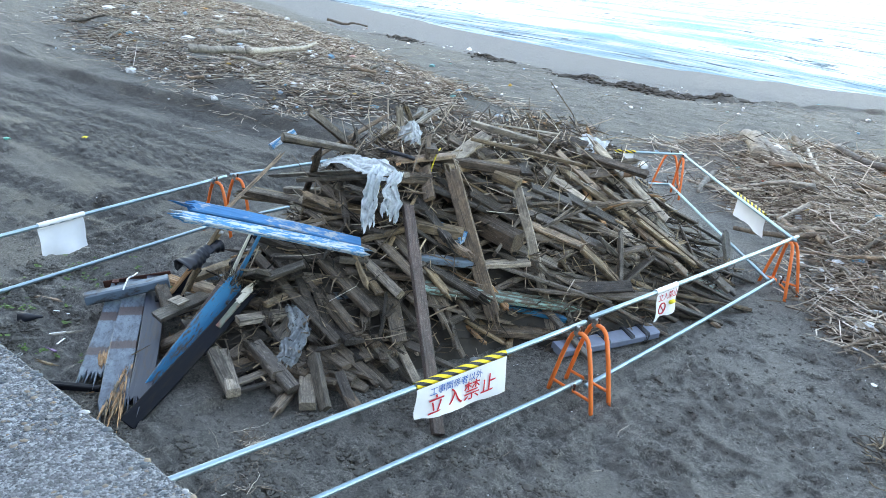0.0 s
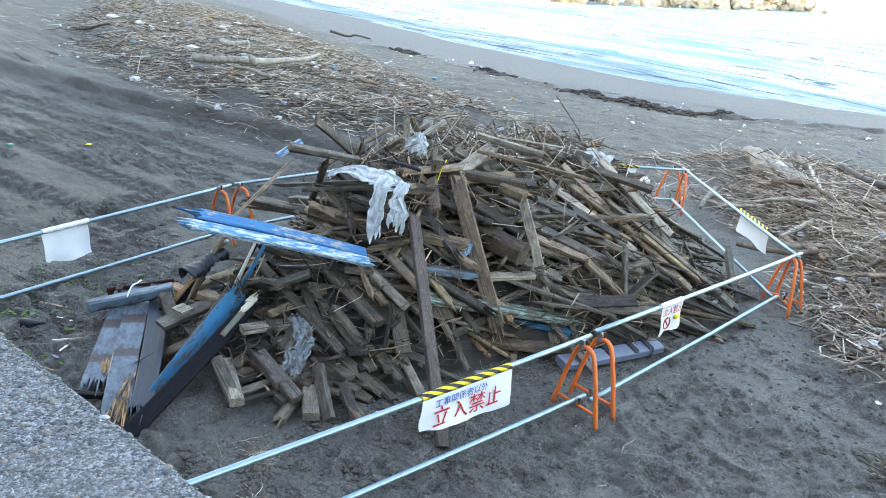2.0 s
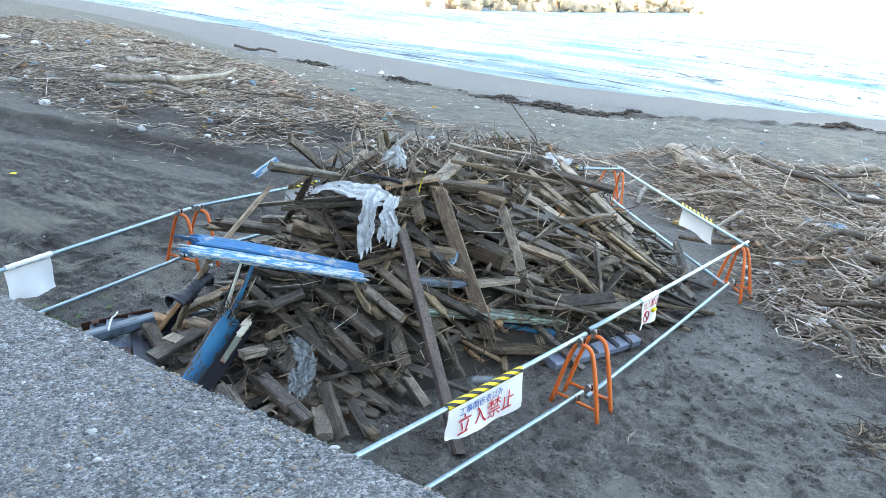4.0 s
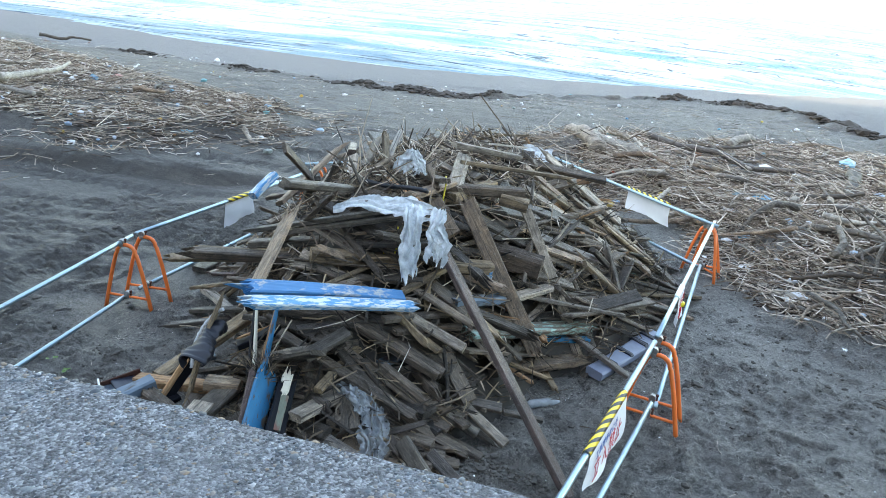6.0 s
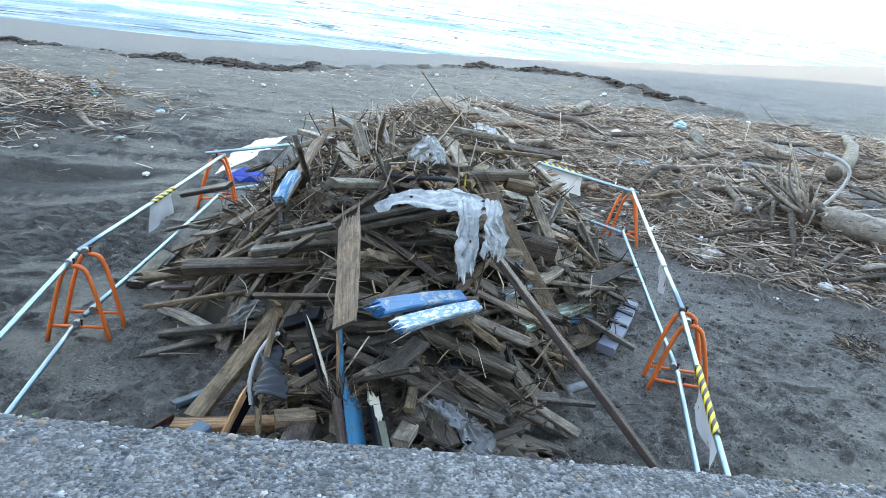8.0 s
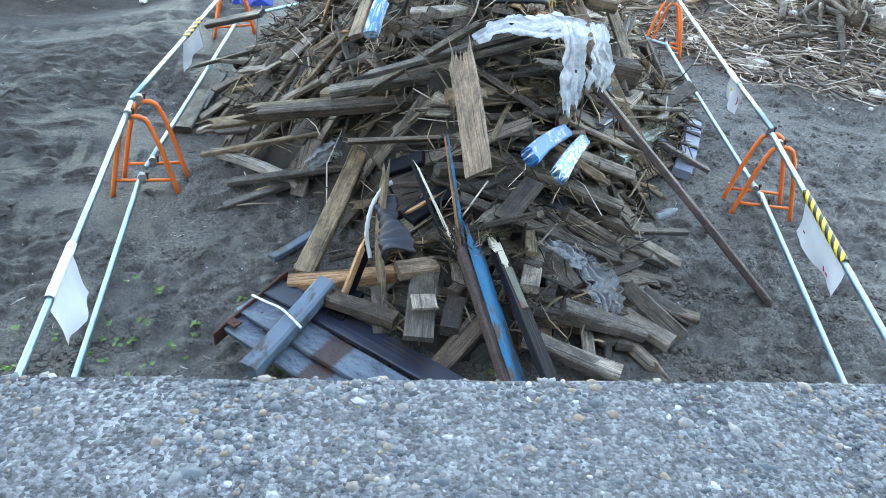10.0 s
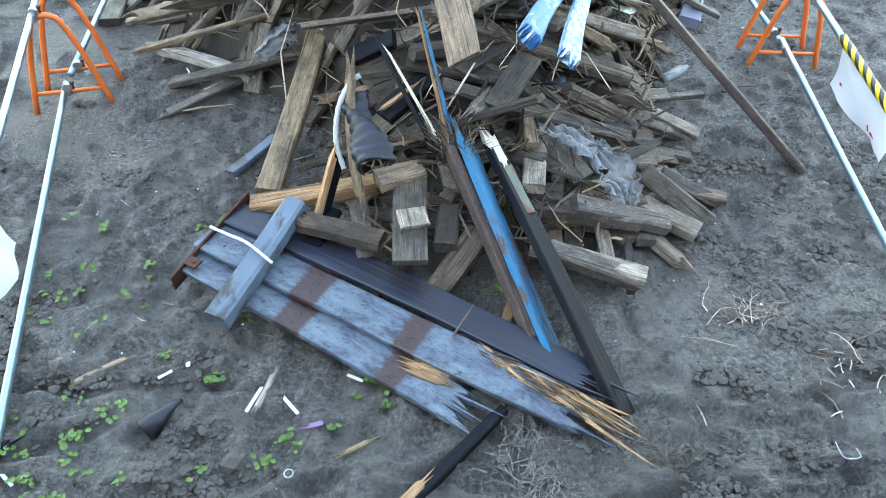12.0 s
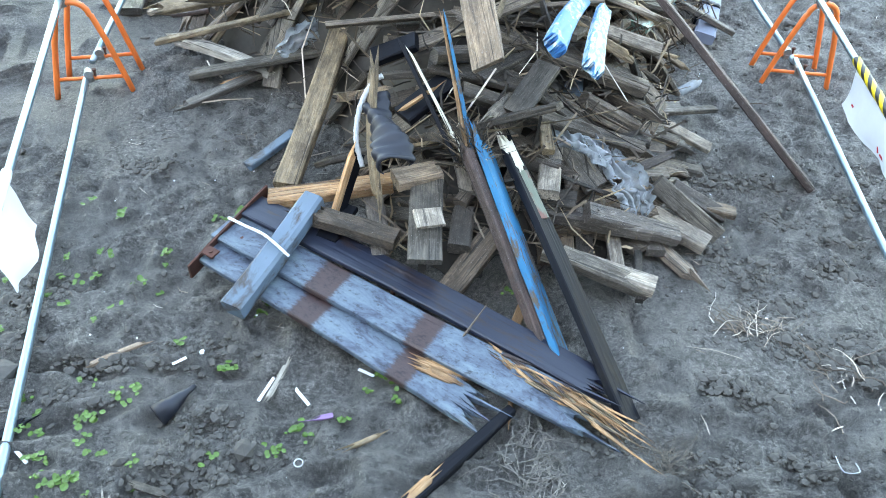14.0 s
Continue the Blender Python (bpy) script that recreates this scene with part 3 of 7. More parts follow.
tagged(pebbles, "rounded aggregate pebbles bedded in the wall top", "pebbles", kind="stuff")

# promenade behind the sea wall, and an unseen block added to shade the beach
mesh_object("pavement", [(-60, -14, 1.6), (60, -14, 1.6), (60, 6.0, 1.6), (-60, -7.0, 1.6)], [(0, 1, 2, 3)], PLAIN_CONCRETE)
tagged(bpy.data.objects["pavement"], "plain concrete promenade behind the sea wall", "pavement", kind="structure")
bank = mesh_object("wall_bank", [(-160, -14, -1), (160, -14, -1), (160, -20, 24), (-160, -20, 24), (-160, -24, 24), (160, -24, 24), (160, -24, -1), (-160, -24, -1)], [(0, 1, 2, 3), (3, 2, 5, 4), (4, 5, 6, 7), (1, 6, 5, 2), (0, 3, 4, 7)], PLAIN_CONCRETE)
tagged(bank, "unseen tall plain block added to shade the beach from the sun", "revetment", kind="structure")


# ---- the pipe fence ----
def axis_pose(p0, p1, roll=0.0):
    """A pose whose x axis runs from p0 to p1 with z as upright as can be, turned by roll degrees about x."""
    p0, p1 = Vector(p0), Vector(p1)
    x = (p1 - p0).normalized()
    up = Vector((0, 0, 1)) if abs(x.z) < 0.98 else Vector((0, 1, 0))
    y = up.cross(x).normalized()
    z = x.cross(y)
    m = Matrix((x, y, z)).transposed().to_4x4()
    return Matrix.Translation(p0) @ m @ pose(0, 0, 0, roll)


def tube_data(points, radius, sides=10, closed=False, radii=None):
    """Vertices and faces of a tube along a line of points."""
    pts = [Vector(p) for p in points]
    verts, faces = [], []
    n = len(pts)
    side = None
    for i, p in enumerate(pts):
        t = (pts[min(i + 1, n - 1)] - pts[max(i - 1, 0)]).normalized()
        if side is None:
            side = t.orthogonal().normalized()
        side = (side - t * side.dot(t)).normalized()
        other = t.cross(side)
        r = radii[i] if radii else radius
        for k in range(sides):
            a = 2 * math.pi * k / sides
            verts.append(p + r * (math.cos(a) * side + math.sin(a) * other))
    for i in range(n - 1):
        for k in range(sides):
            a, b = i * sides + k, i * sides + (k + 1) % sides
            faces.append((a, b, b + sides, a + sides))
    faces.append(tuple(range(sides))[::-1])
    faces.append(tuple(range((n - 1) * sides, n * sides)))
    return verts, faces


def tube(name, points, radius, mat, parent=None, label="", sides=10, radii=None):
    v, f = tube_data(points, radius, sides, radii=radii)
    return mesh_object(name, v, f, mat, parent, label, smooth=True)


def scaffold_pipe(p0, p1, label="galvanised steel scaffold pipe clamped to orange barrier stands"):
    p0, p1 = Vector(p0), Vector(p1)
    n = max(2, int((p1 - p0).length / 0.5))
    ax = axis_pose(p0, p1)
    length = (p1 - p0).length
    ob = tube("scaffold_pipe", [(length * k / n, 0, -0.010 * math.sin(math.pi * k / n)) for k in range(n + 1)], 0.0243, STEEL, sides=16)
    ob.matrix_world = ax
    tagged(ob, label, "scaffold pipe", "fence pipes")
    return ob


def clamp(parent, at, along):
    """A two-part pipe clamp with a bolt."""
    bm = bmesh.new()
    for k, (s, off) in enumerate((((0.062, 0.062, 0.05), (0, 0, 0)), ((0.075, 0.03, 0.036), (0.0, 0.0, -0.04)))):
        ret = bmesh.ops.create_cone(bm, cap_ends=True, segments=12, radius1=0.034, radius2=0.034, depth=s[2])
        if k == 0:
            bmesh.ops.rotate(bm, verts=ret["verts"], matrix=Matrix.Rotation(math.pi / 2, 3, "X"))
        bmesh.ops.translate(bm, verts=ret["verts"], vec=off)
    nut = bmesh.new()
    ret = bmesh.ops.create_cone(nut, cap_ends=True, segments=6, radius1=0.009, radius2=0.009, depth=0.085)
    bmesh.ops.translate(nut, verts=ret["verts"], vec=(0.045, 0, -0.01))
    ret = bmesh.ops.create_cone(nut, cap_ends=True, segments=6, radius1=0.016, radius2=0.016, depth=0.016)
    bmesh.ops.translate(nut, verts=ret["verts"], vec=(0.045, 0, 0.034))
    me = bpy.data.meshes.new("clamp")
    bm.to_mesh(me)
    bm.free()
    me.materials.append(CLAMP)
    ob = new("clamp", me)
    ob.parent = parent
    ob.matrix_basis = Matrix.Translation(at) @ pose(0, 0, 0, 0, 0, along)
    ob["label"] = "dull steel pipe clamp"
    me = bpy.data.meshes.new("bolt")
    nut.to_mesh(me)
    nut.free()
    me.materials.append(RUST)
    new("bolt", me).parent = ob
    return ob


def hoop_line():
    pts = [(-0.295, 0, -0.05), (-0.265, 0, 0.1), (-0.185, 0, 0.45), (-0.125, 0, 0.66)]
    for k in range(9):
        a = math.pi - math.pi * k / 8
        pts.append((0.115 * math.cos(a), 0, 0.665 + 0.105 * math.sin(a)))
    return pts + [(0.125, 0, 0.66), (0.185, 0, 0.45), (0.265, 0, 0.1), (0.295, 0, -0.05)]


def build_stand():
    stand = new("barrier_stand")
    tube("hoop", hoop_line(), 0.0225, ORANGE, stand, sides=12)
    tube("crossbar", [(-0.254, 0, 0.145), (0.254, 0, 0.145)], 0.0155, ORANGE, stand, sides=10)
    clamp(stand, (-0.05, 0, 0.80), 0)
    clamp(stand, (-0.01, 0, 0.18), 0)
    return tagged(stand, "orange painted tubular steel barrier stand on the sand", "barrier stand", "barrier stands")


STAND = build_stand()
STAND.matrix_world = pose(2.50, 6.46, 0, 0, 0, -5)
for x, y, turn in ((2.50, 6.76, -4), (2.535, 11.44, -47), (2.49, 11.56, 2), (-3.33, 5.88, 12), (-3.36, 6.22, 14), (-3.80, 10.52, 30), (-3.88, 10.8, 6), (-0.95, 14.72, -45), (-1.30, 14.9, 20)):
    copy_thing(STAND, pose(x, y, 0 if y < 12 else height(x, y) * 0.5, 0, 0, turn))

TOP, LOW = 0.815, 0.20
scaffold_pipe((2.105, 1.9, 0.717), (2.425, 6.62, 0.82))
scaffold_pipe((2.43, 6.68, 0.85), (2.555, 11.6, 0.84))
scaffold_pipe((2.62, 11.35, TOP + 0.03), (-1.18, 15.02, TOP))
scaffold_pipe((-2.56, 1.9, 0.65), (-3.43, 6.08, 0.805))
scaffold_pipe((-3.455, 6.16, 0.806), (-3.76, 10.72, 0.80))
scaffold_pipe((-3.95, 10.45, TOP + 0.03), (-1.0, 14.95, TOP))
scaffold_pipe((2.13, 1.9, 0.084), (2.50, 6.60, 0.194))
scaffold_pipe((2.535, 6.66, 0.135), (2.49, 11.3, 0.216))
scaffold_pipe((2.45, 11.2, LOW + 0.03), (-1.1, 14.7, LOW))
scaffold_pipe((-2.53, 1.9, 0.03), (-3.40, 6.0, 0.14))
scaffold_pipe((-3.40, 6.12, 0.15), (-3.78, 10.6, 0.2))
scaffold_pipe((-3.9, 10.5, LOW + 0.03), (-1.1, 14.7, LOW))


def warning_sheet(p0, p1, drop, label, striped=True, flip=False, lean=0.0, words=(), seed=1):
    """A vinyl sheet that hangs from a pipe between p0 and p1, face to the right of that line."""
    p0, p1 = Vector(p0), Vector(p1)
    width = (p1 - p0).length
    sheet_root = new("warning_sheet")
    sheet_root.matrix_world = axis_pose(p0, p1)
    tagged(sheet_root, label, "warning sheet", "sheets on the fence")
    rng = random.Random(seed)
    nu, nv = 14, 9
    verts, faces = [], []
    for j in range(nv + 1):
        for i in range(nu + 1):
            u, v = i / nu, j / nv
            curl = 0.020 * math.sin(u * 9 + seed) * v + 0.014 * math.sin(u * 4.1 + v * 5 + seed * 2) * v
            ragged = rng.uniform(-0.008, 0.008) if j == nv else 0
            verts.append((u * width + 0.012 * math.sin(v * 5 + seed) * v, -0.029 + curl - lean * v * drop, -0.02 - v * drop + ragged + 0.03 * v * math.sin(u * 3.0 + seed)))
    for j in range(nv):
        for i in range(nu):
            a = j * (nu + 1) + i
            faces.append((a, a + 1, a + nu + 2, a + nu + 1))
    sheet = mesh_object("sheet", verts, faces, SHEET_WHITE, sheet_root, smooth=True)
    # sleeve round the pipe
    sv, sf = [], []
    n = 14
    for i in range(13):
        for k in range(n):
            a = 2 * math.pi * k / n
            r = 0.031 + 0.002 * math.sin(i * 2.1 + k)
            sv.append((width * i / 12, r * math.sin(a), r * math.cos(a) - 0.002))
    for i in range(12):
        for k in range(n):
            a, b = i * n + k, i * n + (k + 1) % n
            sf.append((a, a + n, b + n, b))
    sleeve = mesh_object("sleeve", sv, sf, STRIPE if striped else SHEET_WHITE, sheet_root, "yellow and black striped sleeve" if striped else "", smooth=True)
    uv = sleeve.data.uv_layers.new(name="wrap")
    for loop in sleeve.data.loops:
        co = sleeve.data.vertices[loop.vertex_index].co
        uv.data[loop.index].uv = (co.x * 4.0, math.atan2(co.y, co.z) * 0.25)
    sleeve.data.update()
    for text, size, x, z, mat in words:
        cu = bpy.data.curves.new("lettering", "FONT")
        cu.body = text
        cu.size = size
        cu.extrude = 0.0006
        cu.align_x = "CENTER"
        cu.materials.append(mat)
        ob = new("lettering", cu)
        ob.parent = sheet
        ob.matrix_basis = Matrix.Translation((x * width, -0.041 - lean * (-z) , z)) @ pose(0, 0, 0, 90 - math.degrees(math.atan(lean)), 0, 0)
    return sheet_root


warning_sheet((2.281, 4.48, 0.773), (2.35, 5.50, 0.795), 0.33, "white vinyl sheet with red and blue no-entry lettering", True, seed=2, lean=0.02,
              words=(("工事関係者以外", 0.085, 0.42, -0.115, BLUE_INK), ("立入禁止", 0.20, 0.5, -0.29, RED_INK)))
small = warning_sheet((2.46, 7.88, 0.846), (2.472, 8.32, 0.845), 0.30, "small white vinyl sheet with red lettering and a no-entry sign", False, seed=4, lean=0.02,
                      words=(("立入禁止", 0.10, 0.5, -0.105, RED_INK),))
warning_sheet((1.80, 12.24, TOP + 0.02), (0.98, 13.03, TOP + 0.01), 0.36, "white vinyl sheet under a striped sleeve, seen from its blank back", True, seed=6)
warning_sheet((-3.62, 8.62, 0.80), (-3.575, 7.95, 0.80), 0.34, "white vinyl sheet under a striped sleeve, seen from its blank back", True, seed=8)
warning_sheet((-2.985, 3.93, 0.725), (-2.87, 3.37, 0.704), 0.36, "blank white vinyl sheet hung over the fence pipe", False, seed=10, lean=-0.22)
warning_sheet((-1.6, 13.98, TOP + 0.01), (-2.15, 13.15, TOP + 0.02), 0.32, "white vinyl sheet under a striped sleeve beyond the heap", True, seed=12)


def ring_sign(parent, x, z, r):
    pts = [(x + r * math.cos(k * math.pi / 12), -0.050, z + r * math.sin(k * math.pi / 12)) for k in range(25)]
    tube("ring", pts, 0.007, RED_INK, parent, sides=6)
    tube("bar", [(x - r * 0.7, -0.050, z + r * 0.7), (x + r * 0.7, -0.050, z - r * 0.7)], 0.007, RED_INK, parent, sides=6)
    tube("bar", [(x + 0.16, -0.050, z + 0.035), (x + 0.24, -0.050, z + 0.035)], 0.022, YELLOW_INK, parent, sides=8)


ring_sign(small.children[0], 0.12, -0.205, 0.065)


# ---- planks ----
def plank_data(length, w, t, rng, bend=0.0, broken=(False, False), taper=1.0, seg=7):
    """A worn board along x: rounded arrises, a slight warp, ends sawn or torn into splinters."""
    c = min(w, t) * 0.16
    cols = max(4, int(w / 0.016)) if broken[0] or broken[1] else 1
    m = cols + 1
    across = [-w / 2 + c + (w - 2 * c) * i / cols for i in range(m)]
    prof = [(y, -t / 2) for y in across] + [(w / 2, -t / 2 + c), (w / 2, t / 2 - c)] + [(y, t / 2) for y in across[::-1]] + [(-w / 2, t / 2 - c), (-w / 2, -t / 2 + c)]
    q = len(prof)
    verts, faces = [], []
    sway, twist = rng.uniform(-0.012, 0.012) * length, rng.uniform(-0.06, 0.06)
    for i in range(seg + 1):
        u = i / seg
        k = 1 + (taper - 1) * u
        a = twist * (u - 0.5)
        for y, z in prof:
            jy, jz = rng.uniform(-1, 1) * w * 0.014, rng.uniform(-1, 1) * t * 0.03
            yy, zz = (y + jy) * k, (z + jz) * k
            x = u * length
            if i == 0 and broken[0]:
                x += rng.uniform(0, 0.55) * w
            if i == seg and broken[1]:
                x -= rng.uniform(0, 0.55) * w
            verts.append((x, yy * math.cos(a) - zz * math.sin(a) + sway * math.sin(math.pi * u), yy * math.sin(a) + zz * math.cos(a) + bend * length * math.sin(math.pi * u)))
    for i in range(seg):
        for k in range(q):
            a, b = i * q + k, i * q + (k + 1) % q
            faces.append((a, b, b + q, a + q))
    for end in (0, 1):
        base, d = (0, -1) if end == 0 else (seg * q, 1)
        if not broken[end]:
            ring = tuple(range(base, base + q))
            faces.append(ring[::-1] if end == 0 else ring)
            continue
        rest = [(base + m - 1, base + m, base + m + 1, base + m + 2), (base + 2 * m + 1, base + 2 * m + 2, base + 2 * m + 3, base)]
        for i in range(cols):
            four = (base + i, base + i + 1, base + 2 * m - i, base + 2 * m + 1 - i)
            x, y, z = (sum(verts[j][e] for j in four) / 4 for e in range(3))
            ln = rng.random() ** 2.5 * (1.2 * w + 0.08) + 0.008
            tip = len(verts)
            verts.append((x + d * ln, y + rng.uniform(-0.1, 0.1) * ln, z + rng.uniform(-0.12, 0.12) * ln))
            rest += [(four[j], four[(j + 1) % 4], tip) for j in range(4)]
        faces += [face[::-1] for face in rest] if end == 0 else rest
    return verts, faces


PLANK_SEED = [100]


def board_heap(name, boards, label):
    """Many boards joined into one mesh; the grain follows each board's own axis."""
    vs, fs, uvs = [], [], []
    for k, (p0, p1, w, t, roll, broken) in enumerate(boards):
        rk = random.Random(7000 + k)
        v, f = plank_data((p1 - p0).length, w, t, rk, 0.0, broken, 1.0, 4)
        m = axis_pose(p0, p1, roll)
        fs += [tuple(i + len(vs) for i in face) for face in f]
        vs += [m @ Vector(q) for q in v]
        uvs += [(q[0], q[1] + q[2] * 1.3) for q in v]
    ob = mesh_object(name, vs, fs, WOOD_CREVICE_SHADE)
    layer = ob.data.uv_layers.new(name="grain")
    at = np.empty(len(ob.data.loops), np.int32)
    ob.data.loops.foreach_get("vertex_index", at)
    layer.data.foreach_set("uv", np.array(uvs)[at].ravel())
    return tagged(ob, label, "boards", kind="stuff")


# mixed wood for the deeper boards, crevice shade put into its darker colour
WOOD_CREVICE_SHADE = wood_material("mixed_heap_wood_crevice_shade", (0.018, 0.015, 0.012), (0.076, 0.060, 0.047), (0.25, 0.202, 0.158), 0.62, 0.6, joined=True)


def plank(p0, p1, w=0.12, t=0.04, mat=None, roll=0.0, broken=(False, False), bend=0.0, taper=1.0, label="", name="plank", parent=None, category="plank"):
    PLANK_SEED[0] += 1
    rng = random.Random(PLANK_SEED[0])
    length = (Vector(p1) - Vector(p0)).length
    v, f = plank_data(length, w, t, rng, bend, broken, taper)
    ob = mesh_object(name, v, f, mat or WOOD_GREY)
    if parent:
        ob.parent = parent
        ob.matrix_basis = axis_pose(p0, p1, roll)
        return ob
    ob.matrix_world = axis_pose(p0, p1, roll)
    return tagged(ob, label or "weathered grey-brown plank in the debris heap", category, "planks in the heap")


def heap(x, y):
    """The height of the heap's inner bulk."""
    f, b = min(1.0, max(0.0, (y - 3.7) / 2.5)), min(1.0, max(0.0, (11.6 - y) / 1.6))
    if x > -0.45:
        w = float(np.interp(y, [3.8, 4.5, 5.5, 6.8, 7.4, 8.2], [1.2, 1.45, 1.7, 1.95, 2.5, 2.7]))
    else:
        w = float(np.interp(y, [3.8, 4.5, 5.5, 6.2, 6.8, 7.4, 8.2], [0.5, 0.7, 0.95, 1.6, 2.2, 2.7, 2.9]))
    u = abs(x + 0.45) / w
    return (0.35 * f**0.5 + 1.55 * f**1.2) * max(0.0, 1 - u**1.7) * b**0.7


def rod(p, d, length, w):
    return Vector(p) - Vector(d) * length / 2, Vector(p) + Vector(d) * length / 2


# dark sheet under the boards: the shade of the heap's gaps put into colour
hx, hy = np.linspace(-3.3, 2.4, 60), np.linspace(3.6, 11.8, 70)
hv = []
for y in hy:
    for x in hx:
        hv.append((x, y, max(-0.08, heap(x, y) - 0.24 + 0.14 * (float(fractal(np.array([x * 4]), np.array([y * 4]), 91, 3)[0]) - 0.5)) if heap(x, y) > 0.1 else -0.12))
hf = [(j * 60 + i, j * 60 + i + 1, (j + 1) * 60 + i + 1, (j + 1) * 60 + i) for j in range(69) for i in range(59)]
bulk = mesh_object("debris_bulk", hv, hf, SEAWEED_AND_GAP_SHADE, smooth=True)
tagged(bulk, "dark sheet inside the heap that stands in for shade in its gaps", "debris", kind="stuff")

# ---- the boards of the heap that can be told apart ----
plank((0.42, 6.00, 1.52), (2.13, 4.99, 0.02), 0.13, 0.055, WOOD_RED, roll=-20, label="long reddish-brown timber leaning from the heap to the sand")
plank((0.36, 6.67, 1.86), (1.33, 6.57, 0.42), 0.17, 0.05, WOOD_BROWN, roll=60, broken=(True, True), label="grey-brown board leaning against the heap")
plank((0.83, 7.29, 1.66), (1.64, 7.28, 0.12), 0.11, 0.045, WOOD_GREY, roll=60, label="narrow grey post leaning on the heap")
plank((-0.57, 4.98, 1.85), (-0.39, 4.17, 1.37), 0.19, 0.035, WOOD_BROWN, roll=40, broken=(True, False), label="broad upright board with a splintered top")
plank((-0.13, 3.80, 1.69), (0.31, 5.46, 1.16), 0.11, 0.07, BRIGHT_BLUE, roll=40, broken=(True, False), label="beam with worn bright blue paint jutting from the heap")
plank((0.03, 3.64, 1.67), (0.46, 5.42, 1.12), 0.10, 0.06, PALEBLUE_PAINT, roll=35, broken=(True, True), label="beam with worn blue and white paint jutting from the heap")
plank((-2.33, 5.79, 0.93), (-0.30, 6.45, 1.06), 0.15, 0.12, WOOD_TAN, broken=(True, False), label="tan timber in the debris heap")
plank((-0.62, 5.42, 1.37), (0.77, 6.54, 1.21), 0.16, 0.12, WOOD_TAN, label="tan timber in the debris heap")
plank((0.38, 6.45, 1.20), (0.79, 6.54, 1.17), 0.17, 0.1, PALEBLUE_PAINT, roll=10, label="timber end with pale blue paint")
plank((0.35, 6.95, 1.25), (1.14, 7.05, 1.14), 0.24, 0.22, WOOD_BROWN, broken=(True, False), label="thick round log end in the heap")
plank((0.70, 7.75, 1.36), (2.05, 10.50, 0.09), 0.13, 0.05, GREEN_PAINT, roll=30, broken=(False, True), label="plank with flaking green paint in the heap")
plank((0.22, 9.10, 1.78), (1.22, 9.48, 1.64), 0.13, 0.06, WOOD_BROWN, roll=20, broken=(True, False), label="old brown timber in the debris heap")
plank((-0.83, 5.25, 2.02), (-0.60, 6.05, 1.88), 0.1, 0.05, WOOD_GREY, roll=10, label="weathered grey plank in the debris heap")
plank((-0.78, 5.23, 2.06), (-0.59, 6.04, 1.88), 0.11, 0.06, WOOD_GREY, roll=10, label="weathered grey plank in the debris heap")
plank((-1.26, 5.90, 2.20), (-1.34, 6.56, 1.74), 0.12, 0.04, WOOD_BROWN, roll=60, label="old brown timber in the debris heap")
plank((0.38, 8.57, 2.07), (0.33, 7.29, 2.29), 0.025, 0.02, WOOD_PALE, label="pale driftwood piece in the heap")
plank((-1.20, 5.66, 1.98), (-1.24, 5.38, 1.82), 0.11, 0.07, PALEBLUE_PAINT, roll=20, label="short white-painted timber on the heap")
plank((-1.36, 7.10, 2.00), (-1.46, 6.13, 1.55), 0.13, 0.05, WOOD_BROWN, roll=30, broken=(True, False), label="old brown timber in the debris heap")
plank((-1.36, 6.15, 0.62), (-1.60, 4.50, 0.24), 0.16, 0.08, WOOD_TAN, label="long tan beam lying from the heap to the painted panel")
plank((-0.31, 4.54, 0.80), (0.26, 5.65, 0.66), 0.1, 0.04, WOOD_GREY, roll=50, broken=(True, True), label="weathered grey plank in the debris heap")
plank((0.02, 4.33, 0.28), (0.75, 4.22, 0.22), 0.13, 0.1, WOOD_DARK, label="dark soaked board in the debris heap")
plank((0.05, 4.03, 0.20), (0.70, 3.78, 0.16), 0.13, 0.09, WOOD_GREY, label="weathered grey plank in the debris heap")
plank((0.70, 4.58, 0.16), (1.16, 4.26, 0.08), 0.15, 0.09, WOOD_GREY, label="weathered grey plank in the debris heap")
plank((0.95, 4.74, 0.10), (1.45, 4.61, 0.07), 0.11, 0.05, WOOD_BROWN, broken=(True, False), label="old brown timber in the debris heap")
plank((0.02, 5.01, 0.62), (0.41, 4.46, 0.36), 0.16, 0.05, WOOD_GREY, roll=15, label="weathered grey plank in the debris heap")
plank((0.07, 4.96, 0.95), (-0.16, 4.64, 0.78), 0.17, 0.04, WOOD_GREY, label="weathered grey plank in the debris heap")
plank((-0.27, 5.07, 0.75), (-0.06, 4.53, 0.42), 0.13, 0.04, WOOD_GREY, roll=10, label="weathered grey plank in the debris heap")
plank((0.24, 5.27, 0.42), (0.67, 5.10, 0.34), 0.1, 0.05, WOOD_GREY, broken=(False, True), label="weathered grey plank in the debris heap")
plank((0.68, 5.26, 0.32), (0.95, 5.25, 0.30), 0.12, 0.05, WOOD_BROWN, label="old brown timber in the debris heap")
plank((0.47, 5.42, 0.30), (1.28, 5.72, 0.20), 0.11, 0.05, WOOD_DARK, roll=20, label="dark soaked board in the debris heap")
plank((1.29, 5.74, 0.16), (1.63, 5.89, 0.10), 0.07, 0.04, WOOD_GREY, label="weathered grey plank in the debris heap")
plank((0.69, 5.12, 0.25), (0.97, 5.03, 0.20), 0.13, 0.09, WOOD_DARK, label="dark soaked board in the debris heap")
plank((0.34, 5.10, 0.36), (0.63, 4.93, 0.30), 0.09, 0.04, WOOD_GREY, broken=(True, True), label="weathered grey plank in the debris heap")
